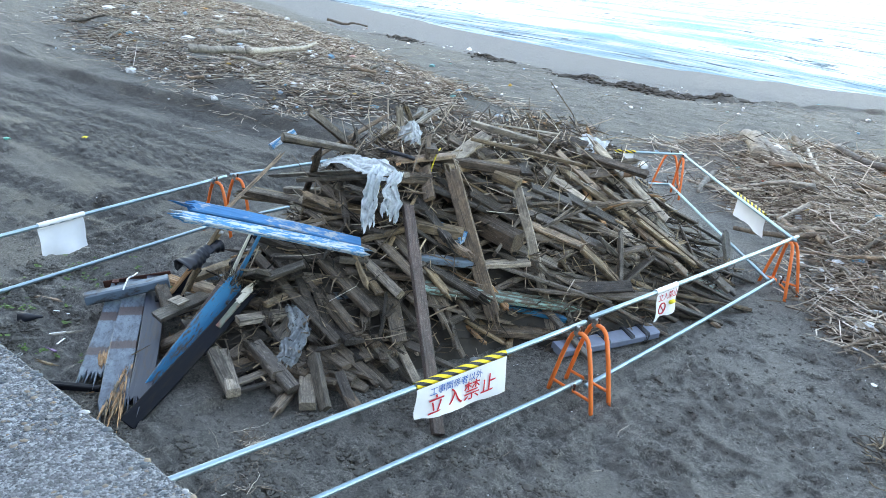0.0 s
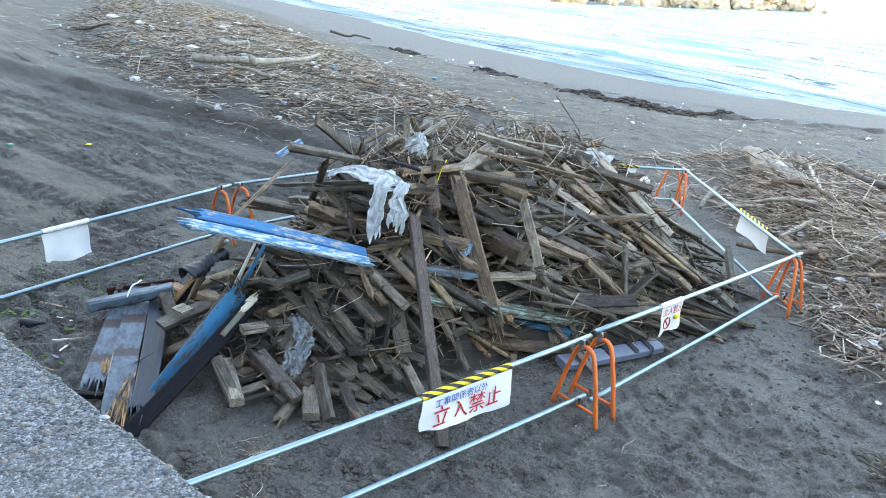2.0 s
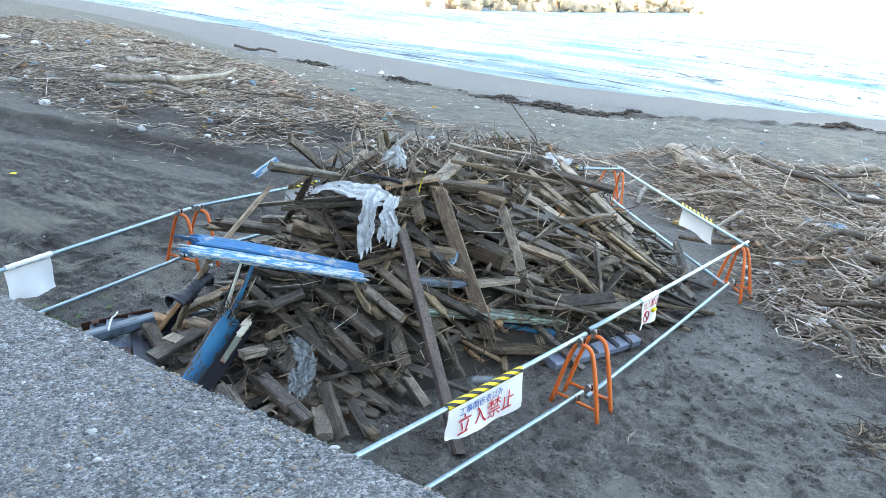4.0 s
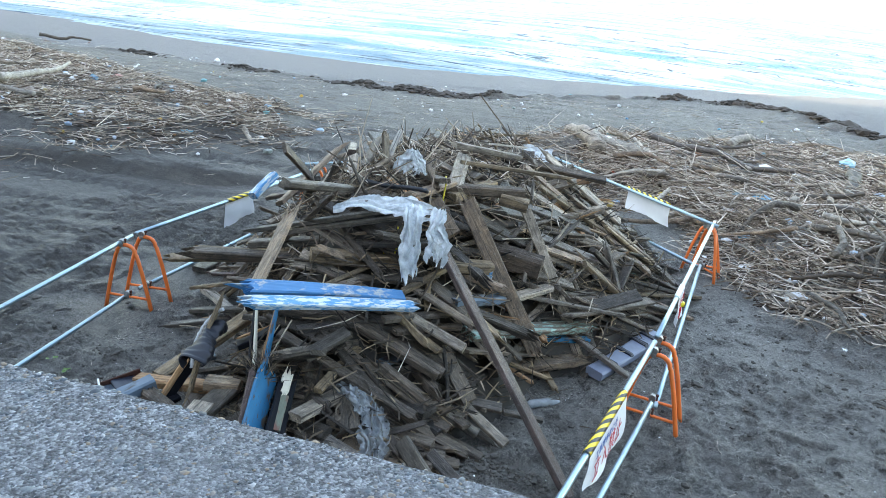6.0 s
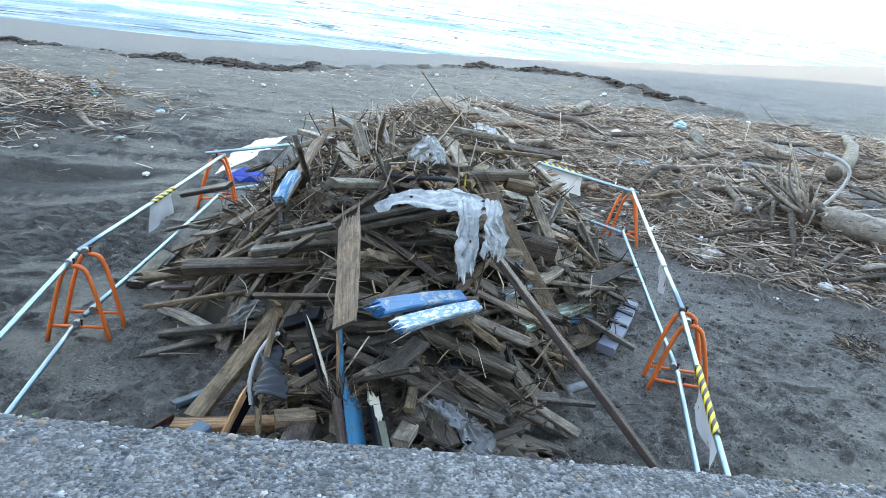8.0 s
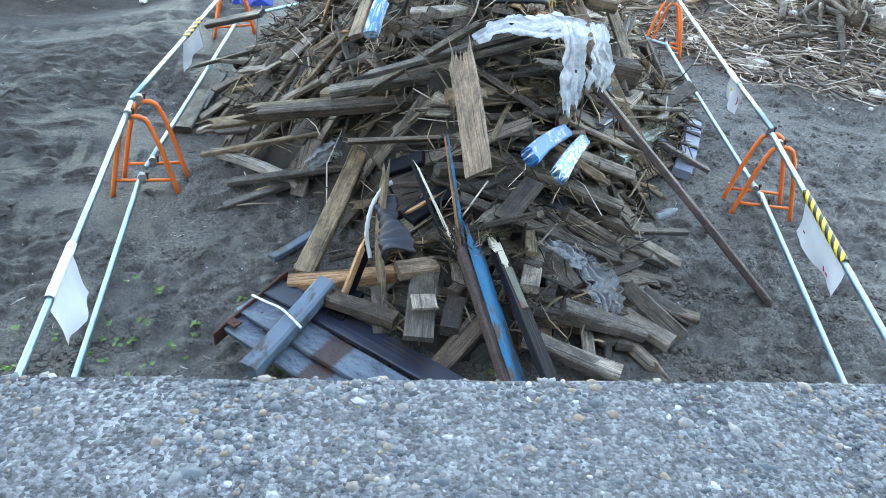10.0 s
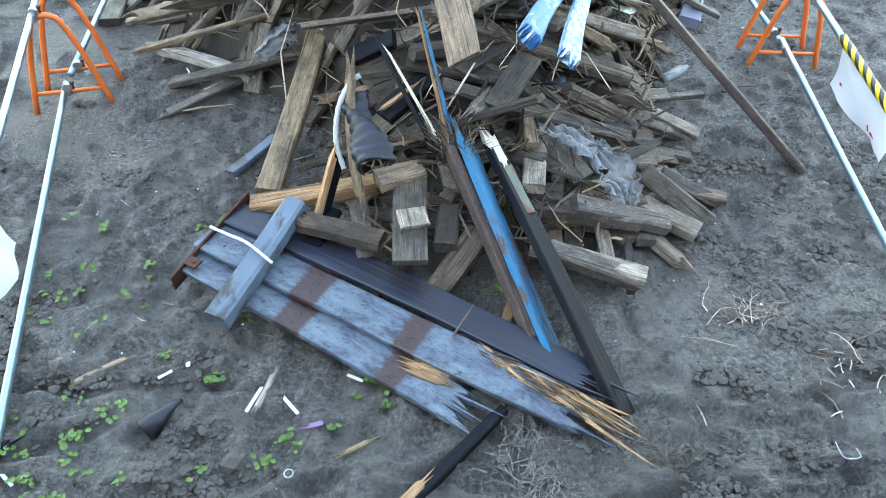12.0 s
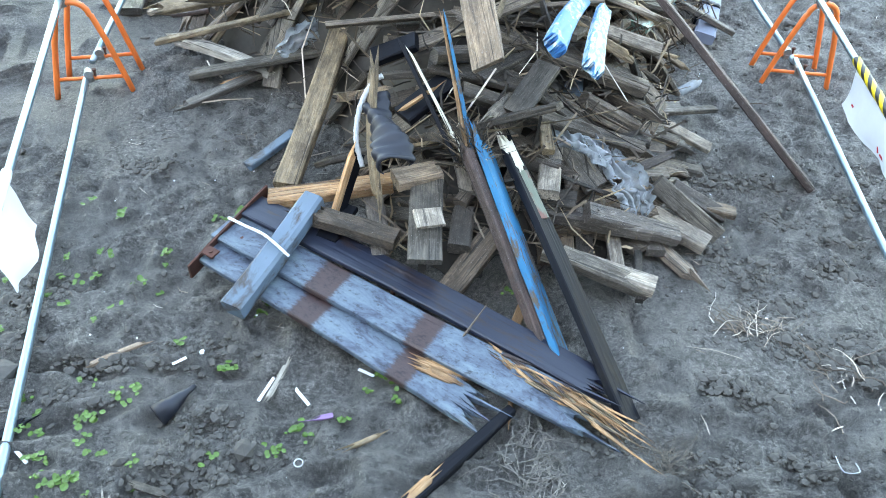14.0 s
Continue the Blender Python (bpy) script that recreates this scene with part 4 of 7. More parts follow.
plank((0.38, 5.25, 0.50), (0.67, 5.87, 0.62), 0.09, 0.06, WOOD_GREY, label="weathered grey plank in the debris heap")
plank((0.55, 5.64, 0.42), (0.94, 5.80, 0.36), 0.13, 0.05, WOOD_DARK, roll=20, label="dark soaked board in the debris heap")
plank((0.69, 6.32, 0.45), (1.36, 6.45, 0.15), 0.05, 0.03, WOOD_FRESH, broken=(True, True), label="freshly broken pale splinter of wood in the heap")
plank((1.33, 6.92, 0.10), (1.56, 6.61, 0.06), 0.07, 0.03, WOOD_TAN, broken=(True, True), label="tan timber in the debris heap")
plank((-0.68, 4.31, 0.48), (-0.68, 3.72, 0.36), 0.2, 0.05, WOOD_GREY, label="weathered grey plank in the debris heap")
plank((-0.68, 4.02, 0.50), (-0.65, 3.88, 0.49), 0.17, 0.02, WOOD_GREY, label="weathered grey plank in the debris heap")
plank((-1.36, 4.09, 0.36), (-0.85, 3.94, 0.32), 0.13, 0.09, WOOD_BROWN, broken=(True, False), label="old brown timber in the debris heap")
plank((-1.67, 4.32, 0.28), (-0.90, 4.41, 0.38), 0.14, 0.08, WOOD_FRESH, label="orange-tan beam with a charred end by the painted panel")
plank((-0.56, 3.71, 0.08), (-0.27, 4.00, 0.34), 0.15, 0.09, WOOD_BROWN, roll=10, label="old brown timber in the debris heap")
plank((-0.16, 3.50, 0.03), (-0.08, 3.64, 0.20), 0.06, 0.03, WOOD_FRESH, roll=10, label="freshly broken pale splinter of wood in the heap")
plank((-1.25, 4.15, 0.30), (-1.14, 4.36, 0.62), 0.05, 0.03, WOOD_FRESH, roll=70, broken=(True, True), label="freshly broken pale splinter of wood in the heap")
plank((-1.23, 4.18, 0.28), (-1.11, 4.41, 0.60), 0.1, 0.03, TAR, roll=70, label="black tarred board in the heap")
plank((-1.03, 4.62, 1.02), (-0.98, 4.20, 0.42), 0.1, 0.035, WOOD_TAN, roll=70, broken=(True, True), bend=0.03, label="tan timber in the debris heap")
plank((-0.85, 4.67, 0.70), (-0.57, 4.88, 0.85), 0.17, 0.06, TAR, label="black tarred board in the heap")
plank((-0.85, 4.67, 0.76), (-0.67, 4.75, 0.86), 0.03, 0.02, WOOD_FRESH, broken=(True, True), label="freshly broken pale splinter of wood in the heap")
plank((-1.07, 5.13, 0.85), (-0.78, 5.10, 1.00), 0.14, 0.06, TAR, roll=20, label="black tarred board in the heap")
plank((-0.79, 5.36, 0.72), (-0.56, 5.38, 0.75), 0.16, 0.06, WOOD_BROWN, label="old brown timber in the debris heap")
plank((-1.17, 4.26, 0.30), (-1.28, 3.99, 0.25), 0.14, 0.04, TAR, label="black tarred board in the heap")
plank((-1.03, 4.40, 0.32), (-0.94, 3.90, 0.22), 0.12, 0.04, WOOD_DARK, label="dark soaked board in the debris heap")
plank((-0.48, 3.90, 0.30), (-0.44, 4.21, 0.34), 0.14, 0.09, WOOD_DARK, label="dark soaked board in the debris heap")
plank((-0.20, 4.32, 0.38), (0.11, 4.60, 0.42), 0.13, 0.05, WOOD_GREY, label="weathered grey plank in the debris heap")
plank((0.22, 4.38, 0.14), (0.20, 3.94, 0.12), 0.11, 0.025, WOOD_BROWN, label="old brown timber in the debris heap")
plank((0.35, 4.35, 0.14), (0.31, 3.94, 0.12), 0.11, 0.025, WOOD_DARK, label="dark soaked board in the debris heap")
plank((0.52, 4.26, 0.15), (0.51, 3.84, 0.12), 0.09, 0.03, WOOD_GREY, label="weathered grey plank in the debris heap")
plank((0.07, 4.38, 0.14), (0.07, 3.99, 0.12), 0.1, 0.025, WOOD_BROWN, label="old brown timber in the debris heap")
plank((0.67, 4.13, 0.12), (0.61, 3.72, 0.10), 0.05, 0.04, WOOD_DARK, label="dark soaked board in the debris heap")
plank((-0.40, 4.29, 0.40), (-0.47, 4.54, 0.60), 0.15, 0.05, WOOD_GREY, label="weathered grey plank in the debris heap")
plank((-0.61, 4.39, 0.50), (-0.88, 4.28, 0.50), 0.16, 0.08, WOOD_BROWN, label="old brown timber in the debris heap")
plank((-0.35, 5.78, 0.55), (0.13, 5.57, 0.50), 0.14, 0.05, WOOD_DARK, label="dark soaked board in the debris heap")
plank((0.16, 5.43, 0.45), (0.33, 5.21, 0.40), 0.12, 0.06, WOOD_GREY, label="weathered grey plank in the debris heap")
plank((-0.07, 5.01, 0.40), (0.12, 4.64, 0.35), 0.12, 0.05, WOOD_DARK, label="dark soaked board in the debris heap")
plank((0.23, 4.95, 0.35), (0.55, 4.82, 0.30), 0.1, 0.06, WOOD_DARK, label="dark soaked board in the debris heap")
plank((-1.95, 4.93, 0.06), (-1.69, 5.38, 0.05), 0.08, 0.05, SLATE_PAINT, label="board with worn slate-blue paint in the heap")
plank((-2.56, 5.67, 0.06), (-1.78, 6.42, 0.12), 0.09, 0.05, WOOD_DARK, broken=(True, False), label="dark soaked board in the debris heap")
plank((-2.33, 5.97, 0.09), (-1.78, 6.40, 0.10), 0.03, 0.02, WOOD_FRESH, broken=(True, True), label="freshly broken pale splinter of wood in the heap")
plank((-2.86, 6.60, 0.12), (-1.94, 6.10, 0.12), 0.1, 0.09, WOOD_PALE, broken=(True, True), bend=0.03, label="short weathered driftwood log on the sand")
plank((-2.35, 6.88, 0.35), (-2.58, 6.71, 0.06), 0.12, 0.05, WOOD_TAN, roll=10, label="tan timber in the debris heap")
plank((-2.94, 7.00, 0.25), (-2.25, 7.08, 0.40), 0.08, 0.04, WOOD_BROWN, broken=(True, False), label="old brown timber in the debris heap")
plank((-2.97, 6.88, 0.20), (-2.63, 6.91, 0.25), 0.07, 0.04, WOOD_RED, broken=(True, False), label="reddish-brown board in the debris heap")
plank((-3.44, 7.20, 0.05), (-3.52, 8.22, 0.07), 0.2, 0.07, WOOD_DARK, label="dark soaked board in the debris heap")
plank((-3.40, 7.74, 0.06), (-3.43, 8.70, 0.12), 0.1, 0.04, WOOD_DARK, label="dark soaked board in the debris heap")
plank((-2.07, 6.79, 0.75), (-1.77, 7.34, 1.15), 0.16, 0.06, WOOD_TAN, roll=20, label="tan timber in the debris heap")
plank((-2.17, 6.74, 0.70), (-2.03, 7.33, 0.95), 0.1, 0.05, WOOD_DARK, label="dark soaked board in the debris heap")
plank((-1.84, 6.75, 0.90), (-1.12, 6.55, 1.15), 0.14, 0.05, WOOD_GREY, broken=(True, False), label="weathered grey plank in the debris heap")
plank((-1.75, 6.27, 0.95), (-0.82, 6.10, 1.15), 0.18, 0.12, WOOD_TAN, label="tan timber in the debris heap")
plank((-1.51, 6.02, 1.00), (-0.44, 5.46, 1.95), 0.09, 0.04, WOOD_BROWN, roll=30, broken=(True, True), label="old brown timber in the debris heap")
plank((-1.35, 6.30, 1.35), (-0.97, 6.12, 1.05), 0.14, 0.04, WOOD_GREY, label="weathered grey plank in the debris heap")
plank((-1.60, 6.59, 1.15), (-1.05, 6.23, 1.45), 0.16, 0.05, WOOD_DARK, label="dark soaked board in the debris heap")
plank((-1.35, 6.62, 1.75), (-1.59, 6.85, 1.40), 0.12, 0.05, WOOD_GREY, label="weathered grey plank in the debris heap")
plank((-1.62, 7.62, 1.70), (-2.44, 7.82, 0.85), 0.12, 0.05, WOOD_GREY, roll=20, broken=(True, False), label="weathered grey plank in the debris heap")
plank((-1.86, 7.89, 1.50), (-2.60, 7.83, 0.70), 0.04, 0.03, WOOD_BROWN, roll=20, broken=(True, True), label="old brown timber in the debris heap")
plank((-2.10, 8.02, 1.20), (-2.29, 7.74, 0.95), 0.14, 0.08, WOOD_GREY, label="weathered grey plank in the debris heap")
plank((-2.89, 9.36, 0.95), (-2.54, 9.10, 1.15), 0.12, 0.04, WOOD_BROWN, broken=(True, True), label="old brown timber in the debris heap")
plank((-3.69, 9.07, 0.60), (-2.92, 8.74, 0.90), 0.13, 0.06, WOOD_RED, roll=20, label="reddish-brown board in the debris heap")
plank((-3.81, 8.92, 0.12), (-2.50, 8.22, 0.75), 0.07, 0.04, WOOD_DARK, roll=10, broken=(True, False), label="dark soaked board in the debris heap")
plank((-3.39, 8.72, 0.30), (-2.63, 8.22, 0.50), 0.15, 0.05, WOOD_DARK, label="dark soaked board in the debris heap")
plank((-3.07, 8.63, 0.50), (-2.20, 8.03, 0.90), 0.1, 0.05, WOOD_GREY, label="weathered grey plank in the debris heap")
plank((-3.06, 7.82, 0.30), (-2.28, 7.50, 0.62), 0.1, 0.04, WOOD_TAN, broken=(True, True), label="tan timber in the debris heap")
plank((-3.02, 8.16, 0.35), (-2.38, 7.70, 0.70), 0.14, 0.06, WOOD_GREY, label="weathered grey plank in the debris heap")
plank((-1.29, 6.60, 1.55), (-0.86, 6.29, 1.60), 0.15, 0.12, WOOD_BROWN, label="old brown timber in the debris heap")
plank((-1.01, 6.25, 1.75), (-0.72, 6.25, 1.80), 0.16, 0.07, WOOD_GREY, label="weathered grey plank in the debris heap")
plank((-0.86, 6.48, 1.80), (-0.37, 6.42, 2.15), 0.09, 0.04, WOOD_GREY, broken=(True, True), label="weathered grey plank in the debris heap")
plank((-1.97, 8.52, 1.75), (-1.27, 7.25, 1.95), 0.09, 0.06, WOOD_RED, broken=(True, False), label="reddish-brown board in the debris heap")
plank((-1.81, 7.95, 1.70), (-1.50, 7.77, 1.85), 0.12, 0.05, WOOD_GREY, label="weathered grey plank in the debris heap")
plank((-1.14, 7.05, 1.95), (-0.84, 6.59, 1.85), 0.12, 0.05, WOOD_GREY, roll=30, broken=(False, True), label="weathered grey plank in the debris heap")
plank((-1.08, 7.52, 2.10), (-0.81, 6.71, 1.95), 0.12, 0.04, WOOD_BROWN, roll=30, label="old brown timber in the debris heap")
plank((-0.87, 7.67, 2.20), (-0.62, 6.91, 2.05), 0.06, 0.04, WOOD_PALE, broken=(True, True), label="pale driftwood piece in the heap")
plank((-0.78, 7.19, 1.95), (-0.69, 6.89, 2.30), 0.06, 0.04, WOOD_TAN, roll=60, broken=(True, True), label="tan timber in the debris heap")
plank((-0.57, 6.77, 1.80), (-0.56, 6.66, 2.35), 0.09, 0.03, WOOD_GREY, roll=80, broken=(True, True), label="weathered grey plank in the debris heap")
plank((-1.27, 7.74, 2.10), (-0.96, 7.41, 2.05), 0.13, 0.05, WOOD_DARK, label="dark soaked board in the debris heap")
plank((-0.52, 6.95, 2.10), (-0.22, 6.70, 2.20), 0.1, 0.04, WOOD_BROWN, broken=(False, True), label="old brown timber in the debris heap")
plank((-1.62, 8.31, 1.85), (-0.98, 7.69, 2.05), 0.07, 0.05, WOOD_BROWN, broken=(True, False), label="old brown timber in the debris heap")
plank((-0.39, 7.07, 1.90), (0.19, 6.53, 2.00), 0.13, 0.05, WOOD_BROWN, label="old brown timber in the debris heap")
plank((0.06, 7.28, 2.05), (0.98, 8.29, 1.85), 0.07, 0.04, WOOD_TAN, broken=(False, True), label="tan timber in the debris heap")
plank((-0.09, 7.41, 2.20), (0.48, 8.00, 2.05), 0.14, 0.06, WOOD_GREY, label="weathered grey plank in the debris heap")
plank((-0.11, 6.75, 2.10), (0.13, 6.51, 1.90), 0.06, 0.04, WOOD_BROWN, broken=(False, True), label="old brown timber in the debris heap")
plank((-0.24, 6.68, 1.85), (0.74, 7.42, 1.80), 0.16, 0.1, WOOD_BROWN, broken=(True, False), label="old brown timber in the debris heap")
plank((0.56, 7.22, 1.75), (0.85, 7.29, 1.70), 0.16, 0.12, WOOD_TAN, label="tan timber in the debris heap")
plank((0.12, 6.50, 1.80), (0.43, 6.31, 1.55), 0.13, 0.05, WOOD_BROWN, roll=40, label="old brown timber in the debris heap")
plank((-0.35, 5.75, 1.45), (0.39, 5.92, 1.55), 0.13, 0.05, WOOD_DARK, label="dark soaked board in the debris heap")
plank((0.15, 6.22, 1.35), (0.51, 6.39, 1.10), 0.12, 0.05, WOOD_GREY, label="weathered grey plank in the debris heap")
plank((-0.26, 5.99, 0.95), (0.16, 5.91, 0.75), 0.15, 0.05, WOOD_GREY, roll=10, label="weathered grey plank in the debris heap")
plank((-0.36, 6.24, 1.00), (0.38, 6.39, 0.95), 0.12, 0.04, WOOD_DARK, broken=(True, True), label="dark soaked board in the debris heap")
plank((0.72, 6.60, 0.95), (1.37, 6.73, 0.50), 0.07, 0.05, WOOD_FRESH, roll=30, broken=(True, True), label="freshly broken pale splinter of wood in the heap")
plank((0.55, 6.46, 0.85), (1.11, 6.67, 0.60), 0.09, 0.05, WOOD_TAN, broken=(False, True), label="tan timber in the debris heap")
plank((0.48, 5.95, 0.65), (1.47, 6.63, 0.15), 0.05, 0.03, WOOD_TAN, broken=(True, True), label="tan timber in the debris heap")
plank((0.60, 6.35, 1.15), (0.95, 6.47, 1.05), 0.1, 0.07, WOOD_BROWN, broken=(True, True), label="old brown timber in the debris heap")
plank((1.02, 6.79, 0.90), (1.94, 7.90, 0.50), 0.06, 0.04, WOOD_GREY, label="weathered grey plank in the debris heap")
plank((1.46, 7.50, 0.65), (1.73, 7.52, 0.20), 0.06, 0.04, WOOD_GREY, roll=60, label="weathered grey plank in the debris heap")
plank((1.29, 7.28, 0.50), (2.17, 7.28, 0.08), 0.09, 0.05, WOOD_DARK, label="dark soaked board in the debris heap")
plank((0.92, 7.30, 1.30), (1.01, 6.83, 1.00), 0.12, 0.04, WOOD_GREY, roll=60, label="weathered grey plank in the debris heap")
plank((-2.65, 5.80, 0.79), (-0.32, 6.00, 1.23), 0.11, 0.05, WOOD_TAN, roll=20, broken=(True, True), label="tan timber in the debris heap")
plank((-2.21, 5.70, 0.97), (0.46, 6.10, 1.29), 0.12, 0.1, WOOD_BROWN, roll=15, broken=(True, False), label="old brown timber in the debris heap")
plank((-1.63, 5.90, 1.14), (-0.36, 6.10, 1.40), 0.16, 0.08, WOOD_GREY, label="weathered grey plank in the debris heap")
plank((-1.28, 5.50, 1.46), (0.15, 5.95, 1.85), 0.09, 0.04, WOOD_GREY, broken=(True, False), label="weathered grey plank in the debris heap")
plank((-0.98, 5.60, 1.48), (0.37, 6.00, 1.84), 0.12, 0.05, WOOD_GREY, label="weathered grey plank in the debris heap")
plank((0.06, 6.04, 1.74), (0.24, 6.48, 1.70), 0.14, 0.12, WOOD_BROWN, label="old brown timber in the debris heap")
plank((0.17, 6.79, 1.77), (0.30, 7.69, 1.76), 0.13, 0.1, WOOD_TAN, label="tan timber in the debris heap")
plank((0.00, 6.16, 1.89), (0.10, 6.94, 1.89), 0.14, 0.05, WOOD_BROWN, broken=(True, False), label="old brown timber in the debris heap")
plank((0.16, 6.89, 1.85), (-0.08, 7.70, 2.02), 0.16, 0.06, WOOD_GREY, roll=20, label="weathered grey plank in the debris heap")
plank((0.27, 6.45, 1.63), (0.65, 7.02, 1.39), 0.18, 0.05, WOOD_DARK, label="dark soaked board in the debris heap")
plank((-3.03, 6.59, 0.09), (0.27, 5.90, 1.36), 0.08, 0.04, WOOD_TAN, broken=(True, True), label="tan timber in the debris heap")
plank((-2.63, 6.15, 0.05), (0.53, 5.79, 1.01), 0.12, 0.05, WOOD_GREY, broken=(False, True), label="weathered grey plank in the debris heap")
plank((-0.38, 4.86, 0.89), (0.42, 5.57, 0.96), 0.1, 0.05, WOOD_DARK, label="dark soaked board in the debris heap")
plank((0.24, 5.27, 0.99), (0.64, 5.86, 0.94), 0.09, 0.05, WOOD_GREY, label="weathered grey plank in the debris heap")
plank((0.27, 5.52, 1.17), (0.49, 6.08, 1.30), 0.07, 0.05, WOOD_TAN, broken=(True, True), label="tan timber in the debris heap")
plank((0.36, 5.26, 0.91), (0.74, 5.86, 0.83), 0.09, 0.05, WOOD_BROWN, label="old brown timber in the debris heap")
plank((0.05, 4.20, 0.50), (0.26, 5.43, 0.45), 0.14, 0.07, WOOD_GREY, label="weathered grey plank in the debris heap")
plank((0.15, 4.69, 0.38), (0.49, 5.57, 0.36), 0.13, 0.05, WOOD_GREY, broken=(True, True), label="weathered grey plank in the debris heap")
plank((0.07, 4.50, 0.60), (0.06, 5.17, 0.70), 0.08, 0.05, WOOD_TAN, label="tan timber in the debris heap")
plank((-0.03, 4.77, 0.62), (0.39, 5.26, 0.50), 0.1, 0.05, WOOD_DARK, label="dark soaked board in the debris heap")
plank((0.30, 5.17, 0.62), (0.36, 5.52, 0.60), 0.13, 0.03, SLATE_PAINT, label="board with worn slate-blue paint in the heap")
plank((0.41, 5.46, 0.38), (0.81, 5.97, 0.35), 0.09, 0.07, WOOD_TAN, broken=(False, True), label="tan timber in the debris heap")
plank((0.69, 5.33, 0.25), (1.06, 5.40, 0.20), 0.11, 0.09, WOOD_BROWN, label="old brown timber in the debris heap")
plank((0.59, 5.22, 0.40), (1.22, 5.27, 0.15), 0.1, 0.06, WOOD_GREY, label="weathered grey plank in the debris heap")
plank((0.61, 5.62, 0.40), (1.46, 5.36, 0.08), 0.09, 0.05, WOOD_GREY, roll=20, label="weathered grey plank in the debris heap")
plank((0.82, 4.56, 0.35), (1.27, 4.38, 0.06), 0.13, 0.06, WOOD_GREY, roll=60, label="weathered grey plank in the debris heap")
plank((1.01, 4.73, 0.20), (1.39, 4.61, 0.04), 0.1, 0.05, WOOD_DARK, roll=30, label="dark soaked board in the debris heap")
plank((0.32, 4.23, 0.35), (0.94, 4.26, 0.15), 0.13, 0.09, WOOD_DARK, roll=10, label="dark soaked board in the debris heap")
plank((0.12, 3.89, 0.30), (0.67, 3.79, 0.12), 0.12, 0.09, WOOD_GREY, roll=10, label="weathered grey plank in the debris heap")
plank((0.62, 4.55, 0.20), (1.02, 5.44, 0.20), 0.1, 0.05, WOOD_DARK, label="dark soaked board in the debris heap")
plank((0.63, 5.90, 1.03), (0.95, 6.78, 0.86), 0.14, 0.08, SLATE_PAINT, label="board with worn slate-blue paint in the heap")
plank((0.83, 5.86, 0.78), (1.62, 7.55, 0.42), 0.18, 0.08, GREEN_PAINT, roll=10, broken=(False, True), label="plank with flaking green paint in the heap")
plank((0.93, 6.61, 0.89), (1.22, 7.19, 0.90), 0.13, 0.06, WOOD_GREY, broken=(True, False), label="weathered grey plank in the debris heap")
plank((0.78, 6.15, 0.22), (1.63, 7.15, 0.18), 0.18, 0.09, WOOD_BROWN, broken=(False, True), label="old brown timber in the debris heap")
plank((0.79, 6.36, 0.55), (1.37, 6.79, 0.06), 0.06, 0.03, WOOD_TAN, roll=40, broken=(True, True), label="tan timber in the debris heap")
plank((0.91, 6.61, 0.50), (1.66, 7.45, 0.30), 0.1, 0.06, BLUE_PAINT, label="board with worn blue paint in the heap")
plank((0.79, 6.28, 0.15), (1.18, 6.30, 0.04), 0.05, 0.03, WOOD_FRESH, roll=30, broken=(True, True), label="freshly broken pale splinter of wood in the heap")
plank((1.29, 7.25, 0.91), (1.63, 8.10, 0.15), 0.14, 0.05, WOOD_GREY, roll=20, label="weathered grey plank in the debris heap")
plank((1.34, 7.53, 0.99), (1.55, 8.37, 0.12), 0.07, 0.04, WOOD_GREY, roll=30, label="weathered grey plank in the debris heap")
plank((1.41, 7.93, 0.99), (1.76, 8.24, 0.64), 0.12, 0.06, WOOD_TAN, roll=20, label="tan timber in the debris heap")
plank((1.51, 8.58, 1.04), (1.77, 8.31, 0.62), 0.09, 0.05, WOOD_GREY, roll=80, broken=(True, False), label="weathered grey plank in the debris heap")
plank((1.42, 8.24, 1.08), (1.67, 8.59, 0.73), 0.1, 0.05, WOOD_GREY, label="weathered grey plank in the debris heap")
plank((1.25, 8.68, 0.20), (1.73, 9.90, 0.30), 0.14, 0.07, WOOD_BROWN, broken=(False, True), label="old brown timber in the debris heap")
plank((1.46, 9.61, 0.35), (2.12, 10.00, 0.05), 0.09, 0.04, WOOD_TAN, roll=20, broken=(False, True), label="tan timber in the debris heap")
plank((1.81, 9.58, 0.20), (2.62, 9.48, 0.03), 0.06, 0.04, WOOD_BROWN, broken=(True, True), label="old brown timber in the debris heap")
plank((1.28, 12.20, 0.35), (1.99, 10.98, 0.15), 0.13, 0.09, WOOD_DARK, roll=80, broken=(True, False), label="dark soaked board in the debris heap")
plank((0.38, 8.58, 1.84), (1.95, 9.65, 0.48), 0.11, 0.045, WOOD_BROWN, roll=25, label="old brown timber in the debris heap")
plank((0.31, 9.10, 1.82), (2.21, 10.52, 0.13), 0.13, 0.045, WOOD_GREY, roll=25, broken=(True, False), label="weathered grey plank in the debris heap")
plank((0.41, 9.35, 1.88), (1.43, 9.84, 1.03), 0.14, 0.045, WOOD_GREY, roll=25, broken=(True, False), label="weathered grey plank in the debris heap")
plank((0.63, 8.47, 1.65), (1.67, 9.69, 0.73), 0.1, 0.045, WOOD_TAN, roll=25, broken=(True, True), label="tan timber in the debris heap")
plank((0.50, 8.17, 1.69), (1.57, 9.12, 0.81), 0.13, 0.045, WOOD_GREY, roll=25, label="weathered grey plank in the debris heap")
plank((0.96, 9.35, 1.36), (2.25, 10.65, 0.07), 0.12, 0.045, WOOD_DARK, roll=25, broken=(True, False), label="dark soaked board in the debris heap")
plank((0.68, 7.75, 1.57), (0.95, 8.23, 1.37), 0.14, 0.045, WOOD_DARK, roll=25, label="dark soaked board in the debris heap")
